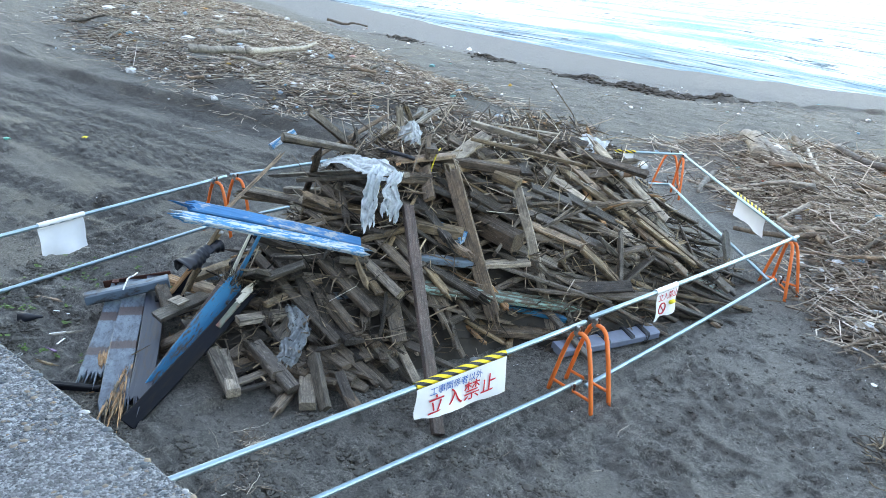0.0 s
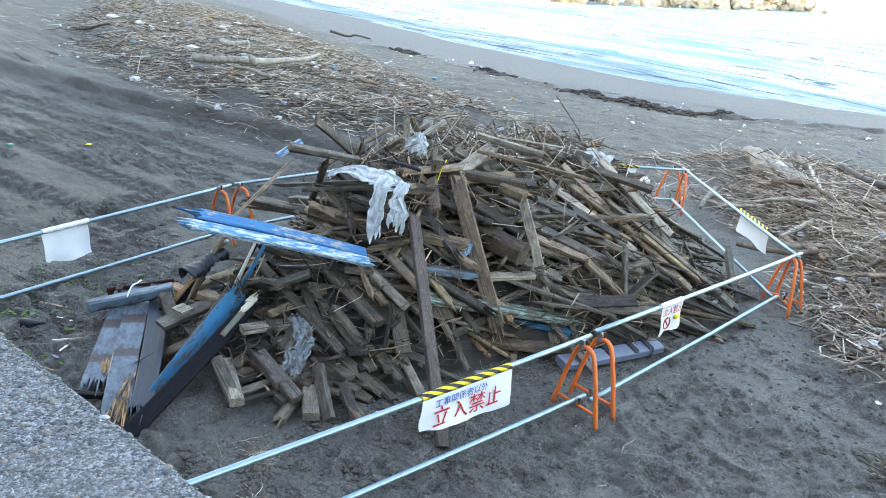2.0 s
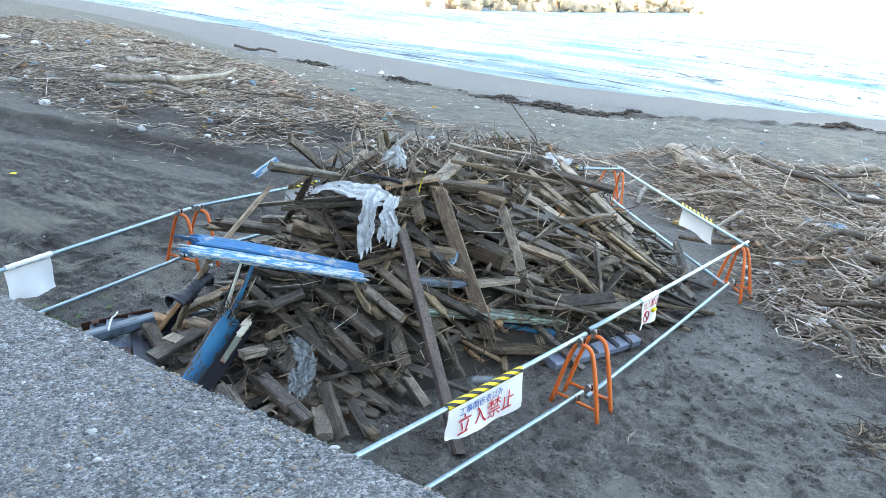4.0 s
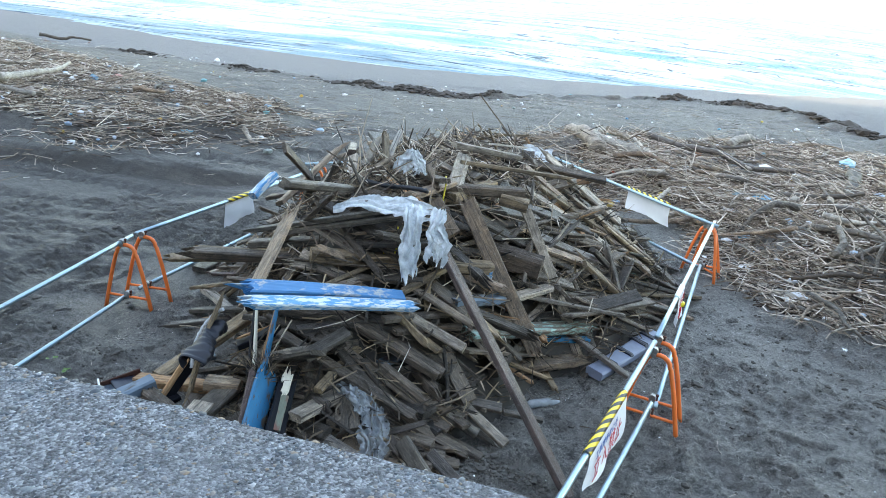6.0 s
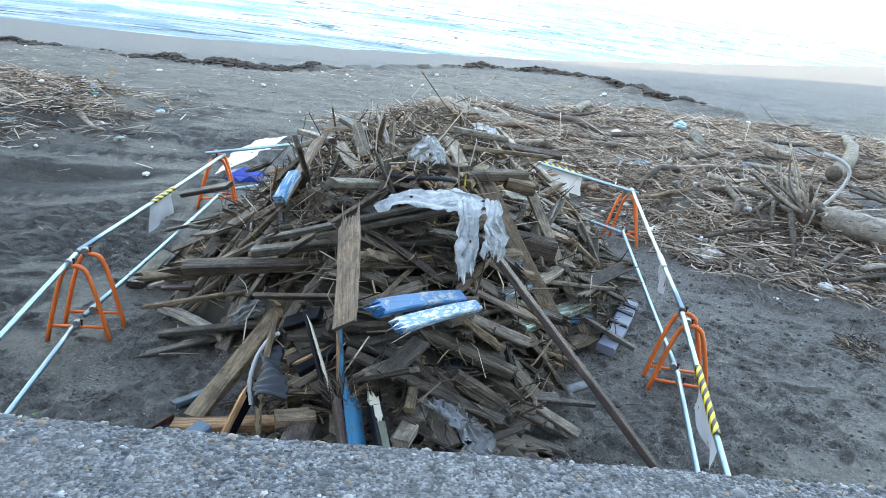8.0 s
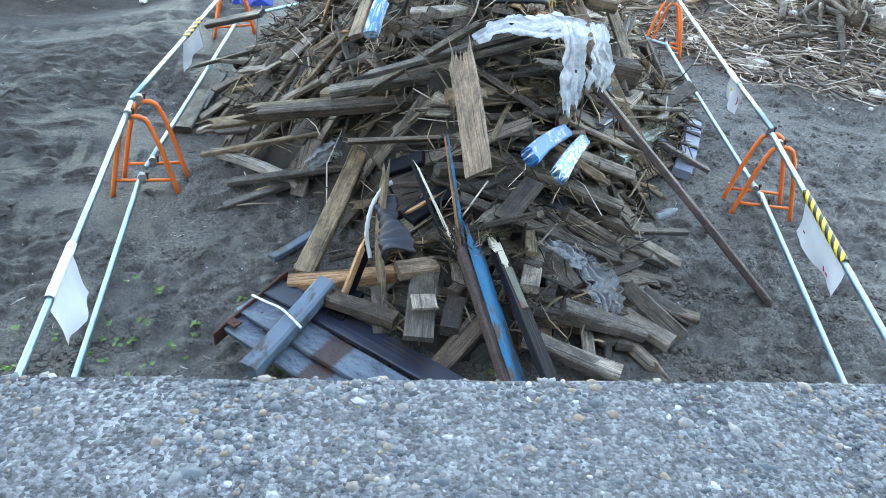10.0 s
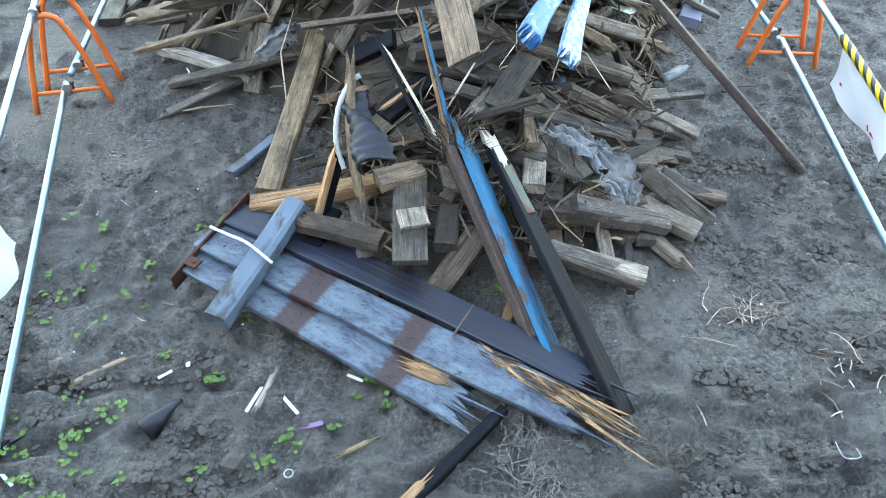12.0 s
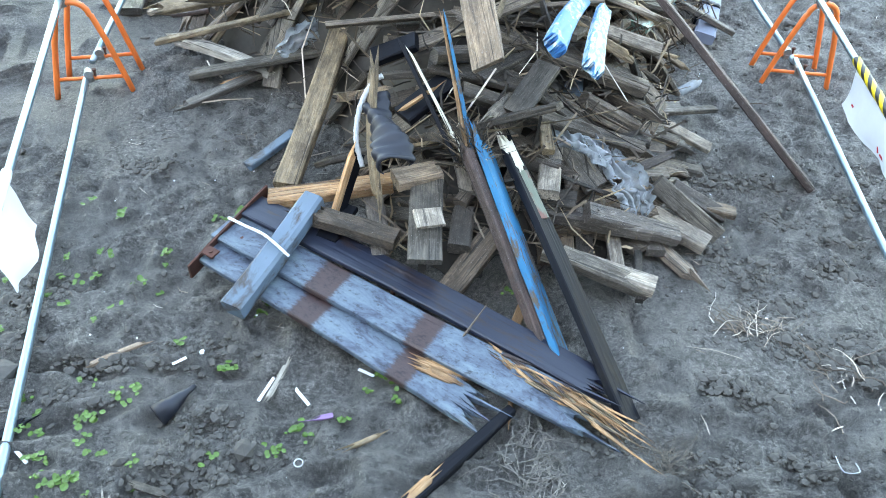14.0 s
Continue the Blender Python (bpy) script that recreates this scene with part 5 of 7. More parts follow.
plank((0.93, 8.89, 1.49), (1.93, 10.09, 0.50), 0.09, 0.045, WOOD_BROWN, roll=25, broken=(True, False), label="old brown timber in the debris heap")
plank((0.98, 9.59, 1.41), (1.23, 12.17, 0.10), 0.1, 0.045, WOOD_GREY, roll=25, broken=(True, False), label="weathered grey plank in the debris heap")
plank((0.83, 8.27, 1.43), (1.29, 8.94, 1.06), 0.15, 0.045, WOOD_DARK, roll=25, broken=(True, False), label="dark soaked board in the debris heap")
plank((0.74, 7.35, 1.44), (1.45, 8.37, 0.92), 0.14, 0.045, WOOD_DARK, roll=25, label="dark soaked board in the debris heap")
plank((0.97, 7.36, 1.27), (1.39, 8.08, 0.95), 0.12, 0.045, WOOD_BROWN, roll=25, label="old brown timber in the debris heap")
plank((0.98, 7.09, 1.07), (1.39, 7.50, 0.86), 0.13, 0.045, WOOD_GREY, roll=25, broken=(True, False), label="weathered grey plank in the debris heap")
plank((1.09, 9.88, 1.28), (1.13, 12.59, 0.08), 0.11, 0.045, WOOD_DARK, roll=25, broken=(True, False), label="dark soaked board in the debris heap")
plank((1.05, 8.25, 1.25), (1.76, 9.44, 0.58), 0.12, 0.045, WOOD_DARK, roll=25, broken=(True, False), label="dark soaked board in the debris heap")
plank((1.36, 9.21, 1.11), (1.91, 9.95, 0.52), 0.08, 0.045, WOOD_TAN, roll=25, broken=(True, True), label="tan timber in the debris heap")
plank((0.68, 9.58, 1.57), (0.39, 13.02, 0.07), 0.1, 0.045, WOOD_GREY, roll=25, broken=(True, False), label="weathered grey plank in the debris heap")
plank((0.56, 7.27, 1.60), (0.80, 7.85, 1.45), 0.15, 0.045, WOOD_DARK, roll=25, broken=(True, False), label="dark soaked board in the debris heap")
# ---- random boards that fill the heap ----
def heap_board(rng):
    """One random board lying on the heap, as ends, width, thickness, roll and breaks."""
    while True:
        x, y = rng.uniform(-3.1, 2.2), rng.uniform(4.6, 11.2)
        h = heap(x, y)
        if h > (0.45 if x > 1.1 and y < 8 else 0.12) and (y < 9.0 or rng.random() > 0.45):
            break
    gxh, gyh = (heap(x + 0.1, y) - heap(x - 0.1, y)) / 0.2, (heap(x, y + 0.1) - heap(x, y - 0.1)) / 0.2
    if x > 0.35 and y > 6.3:
        a, length = rng.gauss(1.12, 0.2), rng.uniform(0.9, 2.3)
    elif h > 1.5:
        a, length = rng.uniform(0, math.pi), rng.uniform(0.4, 1.2)
    elif x < -1.1 and y > 6.2:
        a, length = rng.gauss(0.7, 0.6), rng.uniform(0.5, 1.4)
    else:
        a, length = rng.gauss(0.12, 0.24), rng.uniform(0.35, 0.7) if x < -0.8 else rng.uniform(0.5, 1.1) if x > 0.3 and y < 6 else rng.uniform(0.7, 1.9)
    dx, dy = math.cos(a), math.sin(a)
    d = Vector((dx, dy, (gxh * dx + gyh * dy) * 0.8 + rng.gauss(0, 0.14))).normalized()
    w, t = rng.choice(((0.10, 0.035), (0.12, 0.03), (0.09, 0.045), (0.15, 0.03), (0.07, 0.05), (0.16, 0.04), (0.10, 0.09)))
    p0, p1 = rod((x, y, h + rng.uniform(-0.20, 0.0)), d, length, w)
    p0.z, p1.z = max(p0.z, 0.03), max(p1.z, 0.03)
    return p0, p1, w, t, rng.uniform(-35, 35), (rng.random() < 0.4, rng.random() < 0.4)


def low_board(rng):
    """One short board packed low along the front of the heap."""
    while True:
        x, y = rng.uniform(-0.80, 0.95), rng.uniform(4.25, 5.7)
        if x < 0.75 + 0.4 * (y - 4.2):
            break
    a = rng.gauss(0.3, 0.8)
    d = Vector((math.cos(a), math.sin(a), rng.gauss(0, 0.12))).normalized()
    p0, p1 = rod((x, y, rng.uniform(0.05, max(0.12, heap(x, y) * 0.8))), d, rng.uniform(0.35, 0.85), 0.1)
    p0.z, p1.z = max(0.03, p0.z), max(0.03, p1.z)
    return p0, p1, rng.choice((0.09, 0.11, 0.13)), rng.choice((0.04, 0.06, 0.09)), rng.uniform(-20, 20), (rng.random() < 0.3, rng.random() < 0.3)


pick = random.Random(4)
for k in range(100):
    p0, p1, w, t, roll, broken = heap_board(pick) if k < 70 else low_board(pick)
    plank(p0, p1, w, t, pick.choice((WOOD_DARK, WOOD_DARK, WOOD_BROWN, WOOD_GREY) if k >= 70 else (WOOD_GREY, WOOD_GREY, WOOD_GREY, WOOD_BROWN, WOOD_BROWN, WOOD_DARK, WOOD_TAN, WOOD_TAN)), roll, broken)
board_heap("boards_in_heap", [heap_board(pick) for _ in range(300)] + [low_board(pick) for _ in range(70)], "tightly packed grey and brown boards under the heap's top layer, coloured darker as crevice shade")


def strewn(name, points, lengths, radii, rng, mat, label, lift=0.02, steep=0.12, category="debris", bent=True):
    """Thin bent sticks lying about, joined into one mesh."""
    n = len(points)
    P = np.asarray(points, float)
    a = rng.uniform(0, 2 * np.pi, n)
    e = rng.normal(0, steep, n)
    D = np.stack([np.cos(a) * np.cos(e), np.sin(a) * np.cos(e), np.sin(e)], -1)
    S = np.stack([-np.sin(a), np.cos(a), 0 * a], -1)
    U = np.cross(D, S)
    L = np.asarray(lengths)[:, None]
    bow = rng.normal(0, 0.10, n)[:, None] * L
    lifted = P + np.array([0, 0, lift]) + np.abs(np.sin(e))[:, None] * L * 0.3 * np.array([0, 0, 1])
    rings = []
    for u, k in ((-0.5, 0.9), (0.05, 1.0), (0.5, 0.45)) if bent else ((-0.5, 1.0), (0.5, 0.7)):
        c = lifted + D * L * u + S * bow * (1 - 4 * u * u)
        r = np.asarray(radii)[:, None] * k
        for q in range(3):
            t = 2 * np.pi * q / 3
            rings.append(c + r * (np.cos(t) * S + np.sin(t) * U))
    V = np.stack(rings, 1).reshape(-1, 3)
    f = []
    for i in (0, 1) if bent else (0,):
        for q in range(3):
            f.append((i * 3 + q, i * 3 + (q + 1) % 3, i * 3 + 3 + (q + 1) % 3, i * 3 + 3 + q))
    F = (np.array(f)[None] + (np.arange(n) * (9 if bent else 6))[:, None, None]).reshape(-1, 4)
    ob = mesh_object(name, V.tolist(), F.tolist(), mat)
    return tagged(ob, label, category, kind="stuff")


def scatter(poly, n, rng, soft=0.0):
    xs, ys = [p[0] for p in poly], [p[1] for p in poly]
    got = np.zeros((0, 2))
    while len(got) < n:
        q = np.stack([rng.uniform(min(xs) - soft, max(xs) + soft, n * 3), rng.uniform(min(ys) - soft, max(ys) + soft, n * 3)], -1)
        ins = inside(poly, q[:, 0], q[:, 1])
        d = edge_distance(poly, q[:, 0], q[:, 1])
        keep = (ins & (rng.random(len(q)) < 0.35 + 0.65 * smooth01(d, 0, 1.0))) | (~ins & (rng.random(len(q)) < 0.25 * (1 - smooth01(d, 0, soft + 1e-6))))
        clump = fractal(q[:, 0] * 0.7, q[:, 1] * 0.7, 41, 3)
        keep &= rng.random(len(q)) < smooth01(clump, 0.25, 0.6)
        got = np.concatenate([got, q[keep]])
    got = got[:n]
    return np.column_stack([got, beach(got[:, 0], got[:, 1])])


# broken sticks and slivers poking out of the heap in every direction
rk = random.Random(404)
count = 0
while count < 70:
    x, y = rk.uniform(-2.6, 1.9), rk.uniform(4.3, 10.4)
    h = heap(x, y)
    if h < 0.18:
        continue
    count += 1
    a, e = rk.uniform(0, 6.28), rk.gauss(0.35, 0.45)
    d = (math.cos(a) * math.cos(e), math.sin(a) * math.cos(e), math.sin(e))
    p0, p1 = rod((x, y, h + rk.uniform(0.0, 0.10)), d, rk.uniform(0.3, 0.95), 0.04)
    kind, words = rk.choice(((WOOD_BROWN, "broken brown stick poking out of the heap"), (WOOD_TAN, "broken tan stick poking out of the heap"), (WOOD_TAN, "broken tan stick poking out of the heap"), (WOOD_FRESH, "freshly broken orange-brown sliver in the heap"), (WOOD_GREY, "broken grey stick poking out of the heap"), (WOOD_DARK, "dark soaked stick poking out of the heap")))
    plank(p0, p1, rk.uniform(0.025, 0.085), rk.uniform(0.015, 0.04), kind, roll=rk.uniform(0, 180), broken=(True, True), bend=rk.uniform(-0.03, 0.03), taper=rk.uniform(0.4, 1.0), label=words, name="broken_stick", category="stick")

rng = np.random.default_rng(12)
NEAR_R = [(3.0, 11.9), (4.0, 10.7), (6.2, 10.3), (10, 9.3), (11, 17), (4, 18), (-1.0, 17.5), (0.5, 15), (2.3, 13.4)]
p = scatter(NEAR_R, 30000, rng, 0.8)
strewn("reed_litter", p, rng.lognormal(math.log(0.30), 0.6, 30000), rng.uniform(0.003, 0.012, 30000), rng, STICKS, "tangled dry reeds and twigs washed up on the sand", 0.05, 0.2)
p = scatter(BELT_R, 18000, rng, 0.8)
strewn("wood_chips", p, rng.lognormal(math.log(0.12), 0.5, 18000), rng.uniform(0.005, 0.015, 18000), rng, STICKS, "short chips of driftwood and bark among the reeds", 0.02, 0.25, bent=False)
p = scatter(NEAR_R, 18000, rng, 0.6)
strewn("wood_chips", p, rng.lognormal(math.log(0.14), 0.5, 18000), rng.uniform(0.006, 0.018, 18000), rng, BARK, "dark brown bark and rotted chips under the reeds", 0.012, 0.2, bent=False)
p = scatter(BELT_L, 14000, rng, 1.0)
strewn("wood_chips", p, rng.lognormal(math.log(0.20), 0.5, 14000), rng.uniform(0.008, 0.02, 14000), rng, BARK, "dark brown bark and rotted chips under the reeds", 0.012, 0.2, bent=False)
p = scatter(BELT_R, 14000, rng, 1.2)
strewn("reed_litter", p, rng.lognormal(math.log(0.42), 0.55, 14000), rng.uniform(0.004, 0.013, 14000), rng, STICKS, "tangled dry reeds and driftwood sticks beyond the fence", 0.06, 0.2)
p = scatter(BELT_L, 32000, rng, 1.5)
strewn("reed_litter", p, rng.lognormal(math.log(0.30), 0.6, 32000), rng.uniform(0.004, 0.013, 32000), rng, STICKS, "wide belt of dry reeds and driftwood on the beach", 0.05, 0.15, bent=False)


# ---- the painted panel and the broken beams in front of the heap ----
def panel_material():
    m, n, l, b = material("rust_banded_slate_paint", 0.4)
    v = coords(n, l, (1, 2.2, 2.2))
    f = noise_tex(n, l, v, 3.5, 9, 0.72, 0.6)
    f2 = noise_tex(n, l, coords(n, l, (3, 24, 24)), 4, 6, 0.7)
    c = n.new("ShaderNodeTexCoord")
    sep = n.new("ShaderNodeSeparateXYZ")
    l.new(c.outputs["Object"], sep.inputs[0])
    paint = ramp(n, l, f, [(0.30, (0.022, 0.021, 0.026)), (0.42, (0.060, 0.078, 0.115)), (0.55, (0.115, 0.155, 0.20)), (0.68, (0.155, 0.21, 0.235)), (0.82, (0.27, 0.33, 0.35))])
    wob = math_node(n, l, "ADD", sep.outputs[0], math_node(n, l, "MULTIPLY", f2, 0.10))
    band = ramp(n, l, math_node(n, l, "MULTIPLY", wob, 0.4), [(0.29, (0, 0, 0)), (0.30, (1, 1, 1)), (0.36, (1, 1, 1)), (0.37, (0, 0, 0)), (0.56, (0, 0, 0)), (0.57, (1, 1, 1)), (0.615, (1, 1, 1)), (0.625, (0, 0, 0))])
    col = mix(n, l, band, paint, (0.055, 0.030, 0.028))
    f3 = noise_tex(n, l, coords(n, l, (2.0, 3.2, 3.2)), 9, 10, 0.84)
    col = mix(n, l, 0.85, col, ramp(n, l, f3, [(0.38, (0.14, 0.11, 0.10)), (0.48, (0.95, 0.95, 0.95)), (0.62, (1.1, 1.12, 1.05)), (0.74, (1.7, 1.75, 1.6))]), "MULTIPLY")
    l.new(col, b.inputs["Base Color"])
    bump(n, l, b, f2, 0.4, 0.004)
    return m


PANEL = panel_material()
NAVY = paint_material("dark_navy_paint", (0.016, 0.021, 0.038), (0.030, 0.020, 0.021), 0.40, 0.4, 4.0)
REDDISH_PAINT = paint_material("red_green_flaking_paint", (0.17, 0.075, 0.055), (0.14, 0.16, 0.12), 0.5, 0.6, 5.0, (1, 3, 3), 0.1)
BROKEN_WHITE = plain_material("torn_white_wood", (0.62, 0.58, 0.48), 0.85, 0.25, 30, 0, 0.6)

panel = tagged(new("painted_panel"), "broken panel of slate-blue painted boards with rust stains on the sand", "panel")
plank((-1.77, 4.24, 0.29), (0.28, 3.09, 0.10), 0.20, 0.035, NAVY, broken=(False, True), name="board", parent=panel)
plank((-1.90, 4.09, 0.25), (0.20, 2.89, 0.075), 0.245, 0.04, PANEL, broken=(False, True), name="board", parent=panel)
plank((-1.97, 3.93, 0.205), (-0.42, 2.95, 0.065), 0.22, 0.04, PANEL, broken=(False, True), name="board", parent=panel)
plank((-1.69, 4.38, 0.29), (-2.05, 3.76, 0.17), 0.14, 0.014, RUST, roll=80, name="iron_flange", parent=panel)
plank((-1.73, 3.43, 0.22), (-1.36, 4.19, 0.40), 0.135, 0.12, SLATE_PAINT, name="cross_beam", parent=panel)
for k, (x, y) in enumerate(((-1.62, 4.15), (-1.78, 3.98), (-1.72, 4.27), (-1.93, 3.84), (-0.9, 3.42), (-0.86, 3.68), (-0.3, 3.2))):
    if k < 4:
        plank((x - 0.032, y + 0.018, 0.262 - 0.09 * (x + 1.9)), (x + 0.032, y - 0.018, 0.256 - 0.09 * (x + 1.9)), 0.07, 0.012, RUST, name="washer", parent=panel, label="square rusted washer")
    bolt = mesh_object("bolt", *tube_data([(x, y, 0.12), (x, y, 0.27 - 0.09 * (x + 1.9))], 0.013, 8), RUST, panel)
for k in range(60):
    rk = random.Random(500 + k)
    x0 = -0.30 + rk.random() ** 0.8 * 0.50
    y0 = 3.27 - 0.74 * (x0 + 0.3) + rk.uniform(-0.07, 0.07) * (0.5 + 1.4 * (x0 + 0.3))
    ln = rk.uniform(0.10, 0.36)
    plank((x0, y0, 0.125 + rk.uniform(-0.01, 0.02)), (x0 + ln * 0.85, y0 - ln * 0.55 + rk.uniform(-0.06, 0.06), 0.085 + rk.uniform(-0.04, 0.05)), rk.uniform(0.006, 0.030), rk.uniform(0.005, 0.014), (WOOD_FRESH, WOOD_RED, WOOD_TAN, WOOD_FRESH)[k % 4], broken=(True, True), taper=0.3, name="splinter", parent=panel, label="fresh orange-brown splinter")
for k in range(7):
    rk = random.Random(540 + k)
    x0, y0 = -0.64 + rk.uniform(-0.05, 0.05), 3.17 + rk.uniform(-0.05, 0.05)
    plank((x0, y0, 0.115), (x0 + rk.uniform(0.10, 0.20), y0 - rk.uniform(0.02, 0.10), 0.10), 0.045, 0.018, WOOD_FRESH, broken=(True, True), taper=0.6, name="splinter", parent=panel, label="fresh orange-brown splinter")

beam = tagged(new("broken_beam"), "broken beam with bright blue paint leaning from the heap", "beam")
plank((-0.36, 4.43, 0.70), (0.13, 3.24, 0.03), 0.19, 0.04, BLUE_PAINT, roll=-48, broken=(True, False), name="board", parent=beam)
plank((-0.46, 4.36, 0.70), (0.04, 3.23, 0.03), 0.06, 0.085, WOOD_RED, roll=-8, broken=(True, False), name="board", parent=beam)
post = tagged(new("tarred_post"), "black tarred post with a torn white top", "post")
plank((-0.18, 4.44, 0.63), (0.43, 2.92, 0.02), 0.15, 0.05, TAR, roll=-32, broken=(True, False), name="shaft", parent=post)
plank((-0.215, 4.50, 0.675), (-0.13, 4.30, 0.60), 0.085, 0.04, BROKEN_WHITE, roll=-8, broken=(True, True), name="torn_end", parent=post, label="torn white wood")
plank((-0.12, 4.29, 0.60), (0.00, 4.00, 0.475), 0.095, 0.02, REDDISH_PAINT, roll=-8, name="painted_face", parent=post, label="red and green flaking paint")

plank((-0.42, 4.44, 0.66), (-0.60, 4.95, 1.22), 0.055, 0.03, BLUE_PAINT, roll=70, broken=(True, True), taper=0.5, label="narrow splintered stick with blue paint")
plank((-0.45, 4.42, 0.66), (-0.62, 4.97, 1.20), 0.03, 0.03, WOOD_FRESH, roll=70, broken=(True, True), taper=0.5, label="freshly broken pale splinter of wood in the heap")
plank((-0.47, 4.38, 0.64), (-0.80, 4.86, 1.02), 0.045, 0.025, BROKEN_WHITE, roll=60, broken=(True, True), taper=0.6, label="long pale splinter standing in the heap")
plank((-0.52, 4.38, 0.62), (-0.88, 4.98, 1.05), 0.05, 0.03, TAR, roll=60, broken=(True, True), taper=0.8)

# tuft of torn fibres at the break
tv, tf = [], []
rk = random.Random(77)
for _ in range(190):
    p = Vector((-0.42 + rk.gauss(0, 0.05), 4.42 + rk.gauss(0, 0.05), 0.62 + rk.gauss(0, 0.04)))
    d = Vector((rk.gauss(-0.15, 0.45), rk.gauss(0.15, 0.4), rk.uniform(0.1, 1.0))).normalized()
    q = p + d * rk.uniform(0.08, 0.30)
    v, f = tube_data([p, (p + q) / 2 + Vector((rk.gauss(0, 0.008), rk.gauss(0, 0.008), 0)), q], 0.004, 3, radii=[0.005, 0.004, 0.001])
    tf += [tuple(i + len(tv) for i in face) for face in f]
    tv += v
tagged(mesh_object("torn_fibres", tv, tf, DARK_STICKS), "tuft of torn wood fibres at the broken beam", "splinters", kind="stuff")

# stake and roots in front
plank((-0.20, 2.95, 0.05), (-0.84, 2.28, 0.06), 0.055, 0.05, TAR, broken=(False, True), taper=1.5, label="charred stake with a split pale end on the sand")
plank((-0.62, 2.52, 0.09), (-0.92, 2.20, 0.07), 0.05, 0.018, WOOD_FRESH, broken=(True, True), label="pale split end of a charred stake")


def root_nest(cx, cy, rx, ry, n, seed, mat, label, thick=0.0022):
    rk = random.Random(seed)
    vs, fs = [], []
    for _ in range(n):
        p = Vector((cx + rk.gauss(0, rx * 0.5), cy + rk.gauss(0, ry * 0.5), 0.02))
        a = rk.gauss(1.4, 0.7)
        pts = [p.copy()]
        for _ in range(5):
            a += rk.gauss(0, 0.5)
            p = p + Vector((math.cos(a), math.sin(a), rk.gauss(0, 0.25))) * rk.uniform(0.03, 0.07)
            p.z = max(0.012, min(0.10, p.z))
            pts.append(p.copy())
        v, f = tube_data(pts, thick, 4, radii=[thick * k for k in (1.4, 1.3, 1.1, 0.9, 0.7, 0.4)])
        fs += [tuple(i + len(vs) for i in face) for face in f]
        vs += v
    return tagged(mesh_object("root_tangle", vs, fs, mat), label, "roots", kind="stuff")


root_nest(-0.12, 2.55, 0.16, 0.26, 75, 5, WOOD_PALE, "pale tangle of dry roots on the sand")
root_nest(1.25, 3.55, 0.25, 0.10, 34, 6, STICKS, "low tangle of dry grass roots on the sand")
root_nest(1.75, 3.2, 0.2, 0.25, 20, 7, STICKS, "dry twigs on the sand", 0.003)
root_nest(0.55, 2.62, 0.10, 0.08, 40, 8, WOOD_GREY, "frayed rope fibres on the sand")
root_nest(5.05, 8.3, 0.35, 0.45, 90, 9, DARK_STICKS, "dark root tangle on the sand", 0.006)


# ---- plastic sheets ----
def drape(name, corner, along, down, nu, nv, seed, mat, label, rough=0.06, narrow=0.0, category="plastic sheet"):
    """A crumpled sheet from corner, spread by two vectors."""
    rk = np.random.default_rng(seed)
    U, V = np.meshgrid(np.linspace(0, 1, nu), np.linspace(0, 1, nv))
    A, D = np.array(along), np.array(down)
    nrm = np.cross(A, D)
    nrm = nrm / np.linalg.norm(nrm)
    mid = 0.5 + (U - 0.5) * (1 - narrow * V)
    fold = rough * (np.sin(U * 17 + 3 * V + seed) * 0.6 + 2.4 * (fractal(U * 5 + seed, V * 4, seed, 4) - 0.5) + 0.9 * np.abs(np.sin(U * 41 + V * 9 + 5 * fractal(U * 6, V * 6, seed + 2, 3))) - 0.4)
    P = np.array(corner)[None, None] + mid[..., None] * A + V[..., None] * D + fold[..., None] * nrm
    P += (fractal(U * 7, V * 7 + 9, seed + 3, 3) - 0.5)[..., None] * A * 0.16
    edge = (fractal(U * 9, V * 0 + seed, seed + 5, 3) - 0.5) * 0.35 * V
    P += edge[..., None] * D
    hole = fractal(U * 4.2 + 7, V * 4.2, seed + 11, 3)
    idx = np.arange(nu * nv).reshape(nv, nu)
    fs = [(int(idx[j, i]), int(idx[j, i + 1]), int(idx[j + 1, i + 1]), int(idx[j + 1, i])) for j in range(nv - 1) for i in range(nu - 1) if hole[j, i] > 0.27 or V[j, i] < 0.2]
    ob = mesh_object(name, P.reshape(-1, 3).tolist(), fs, mat, smooth=True)
    return tagged(ob, label, category)


def smooth_line(pts, n):
    """Points along a smooth line through pts, evenly by index."""
    P = np.array([pts[0]] + list(pts) + [pts[-1]], float)
    u = np.linspace(0, len(pts) - 1 - 1e-6, n)
    i, t = u.astype(int), (u % 1)[:, None]
    a, b, c, d = P[i], P[i + 1], P[i + 2], P[i + 3]
    return 0.5 * (2 * b + (c - a) * t + (2 * a - 5 * b + 4 * c - d) * t**2 + (3 * b - a - 3 * c + d) * t**3)


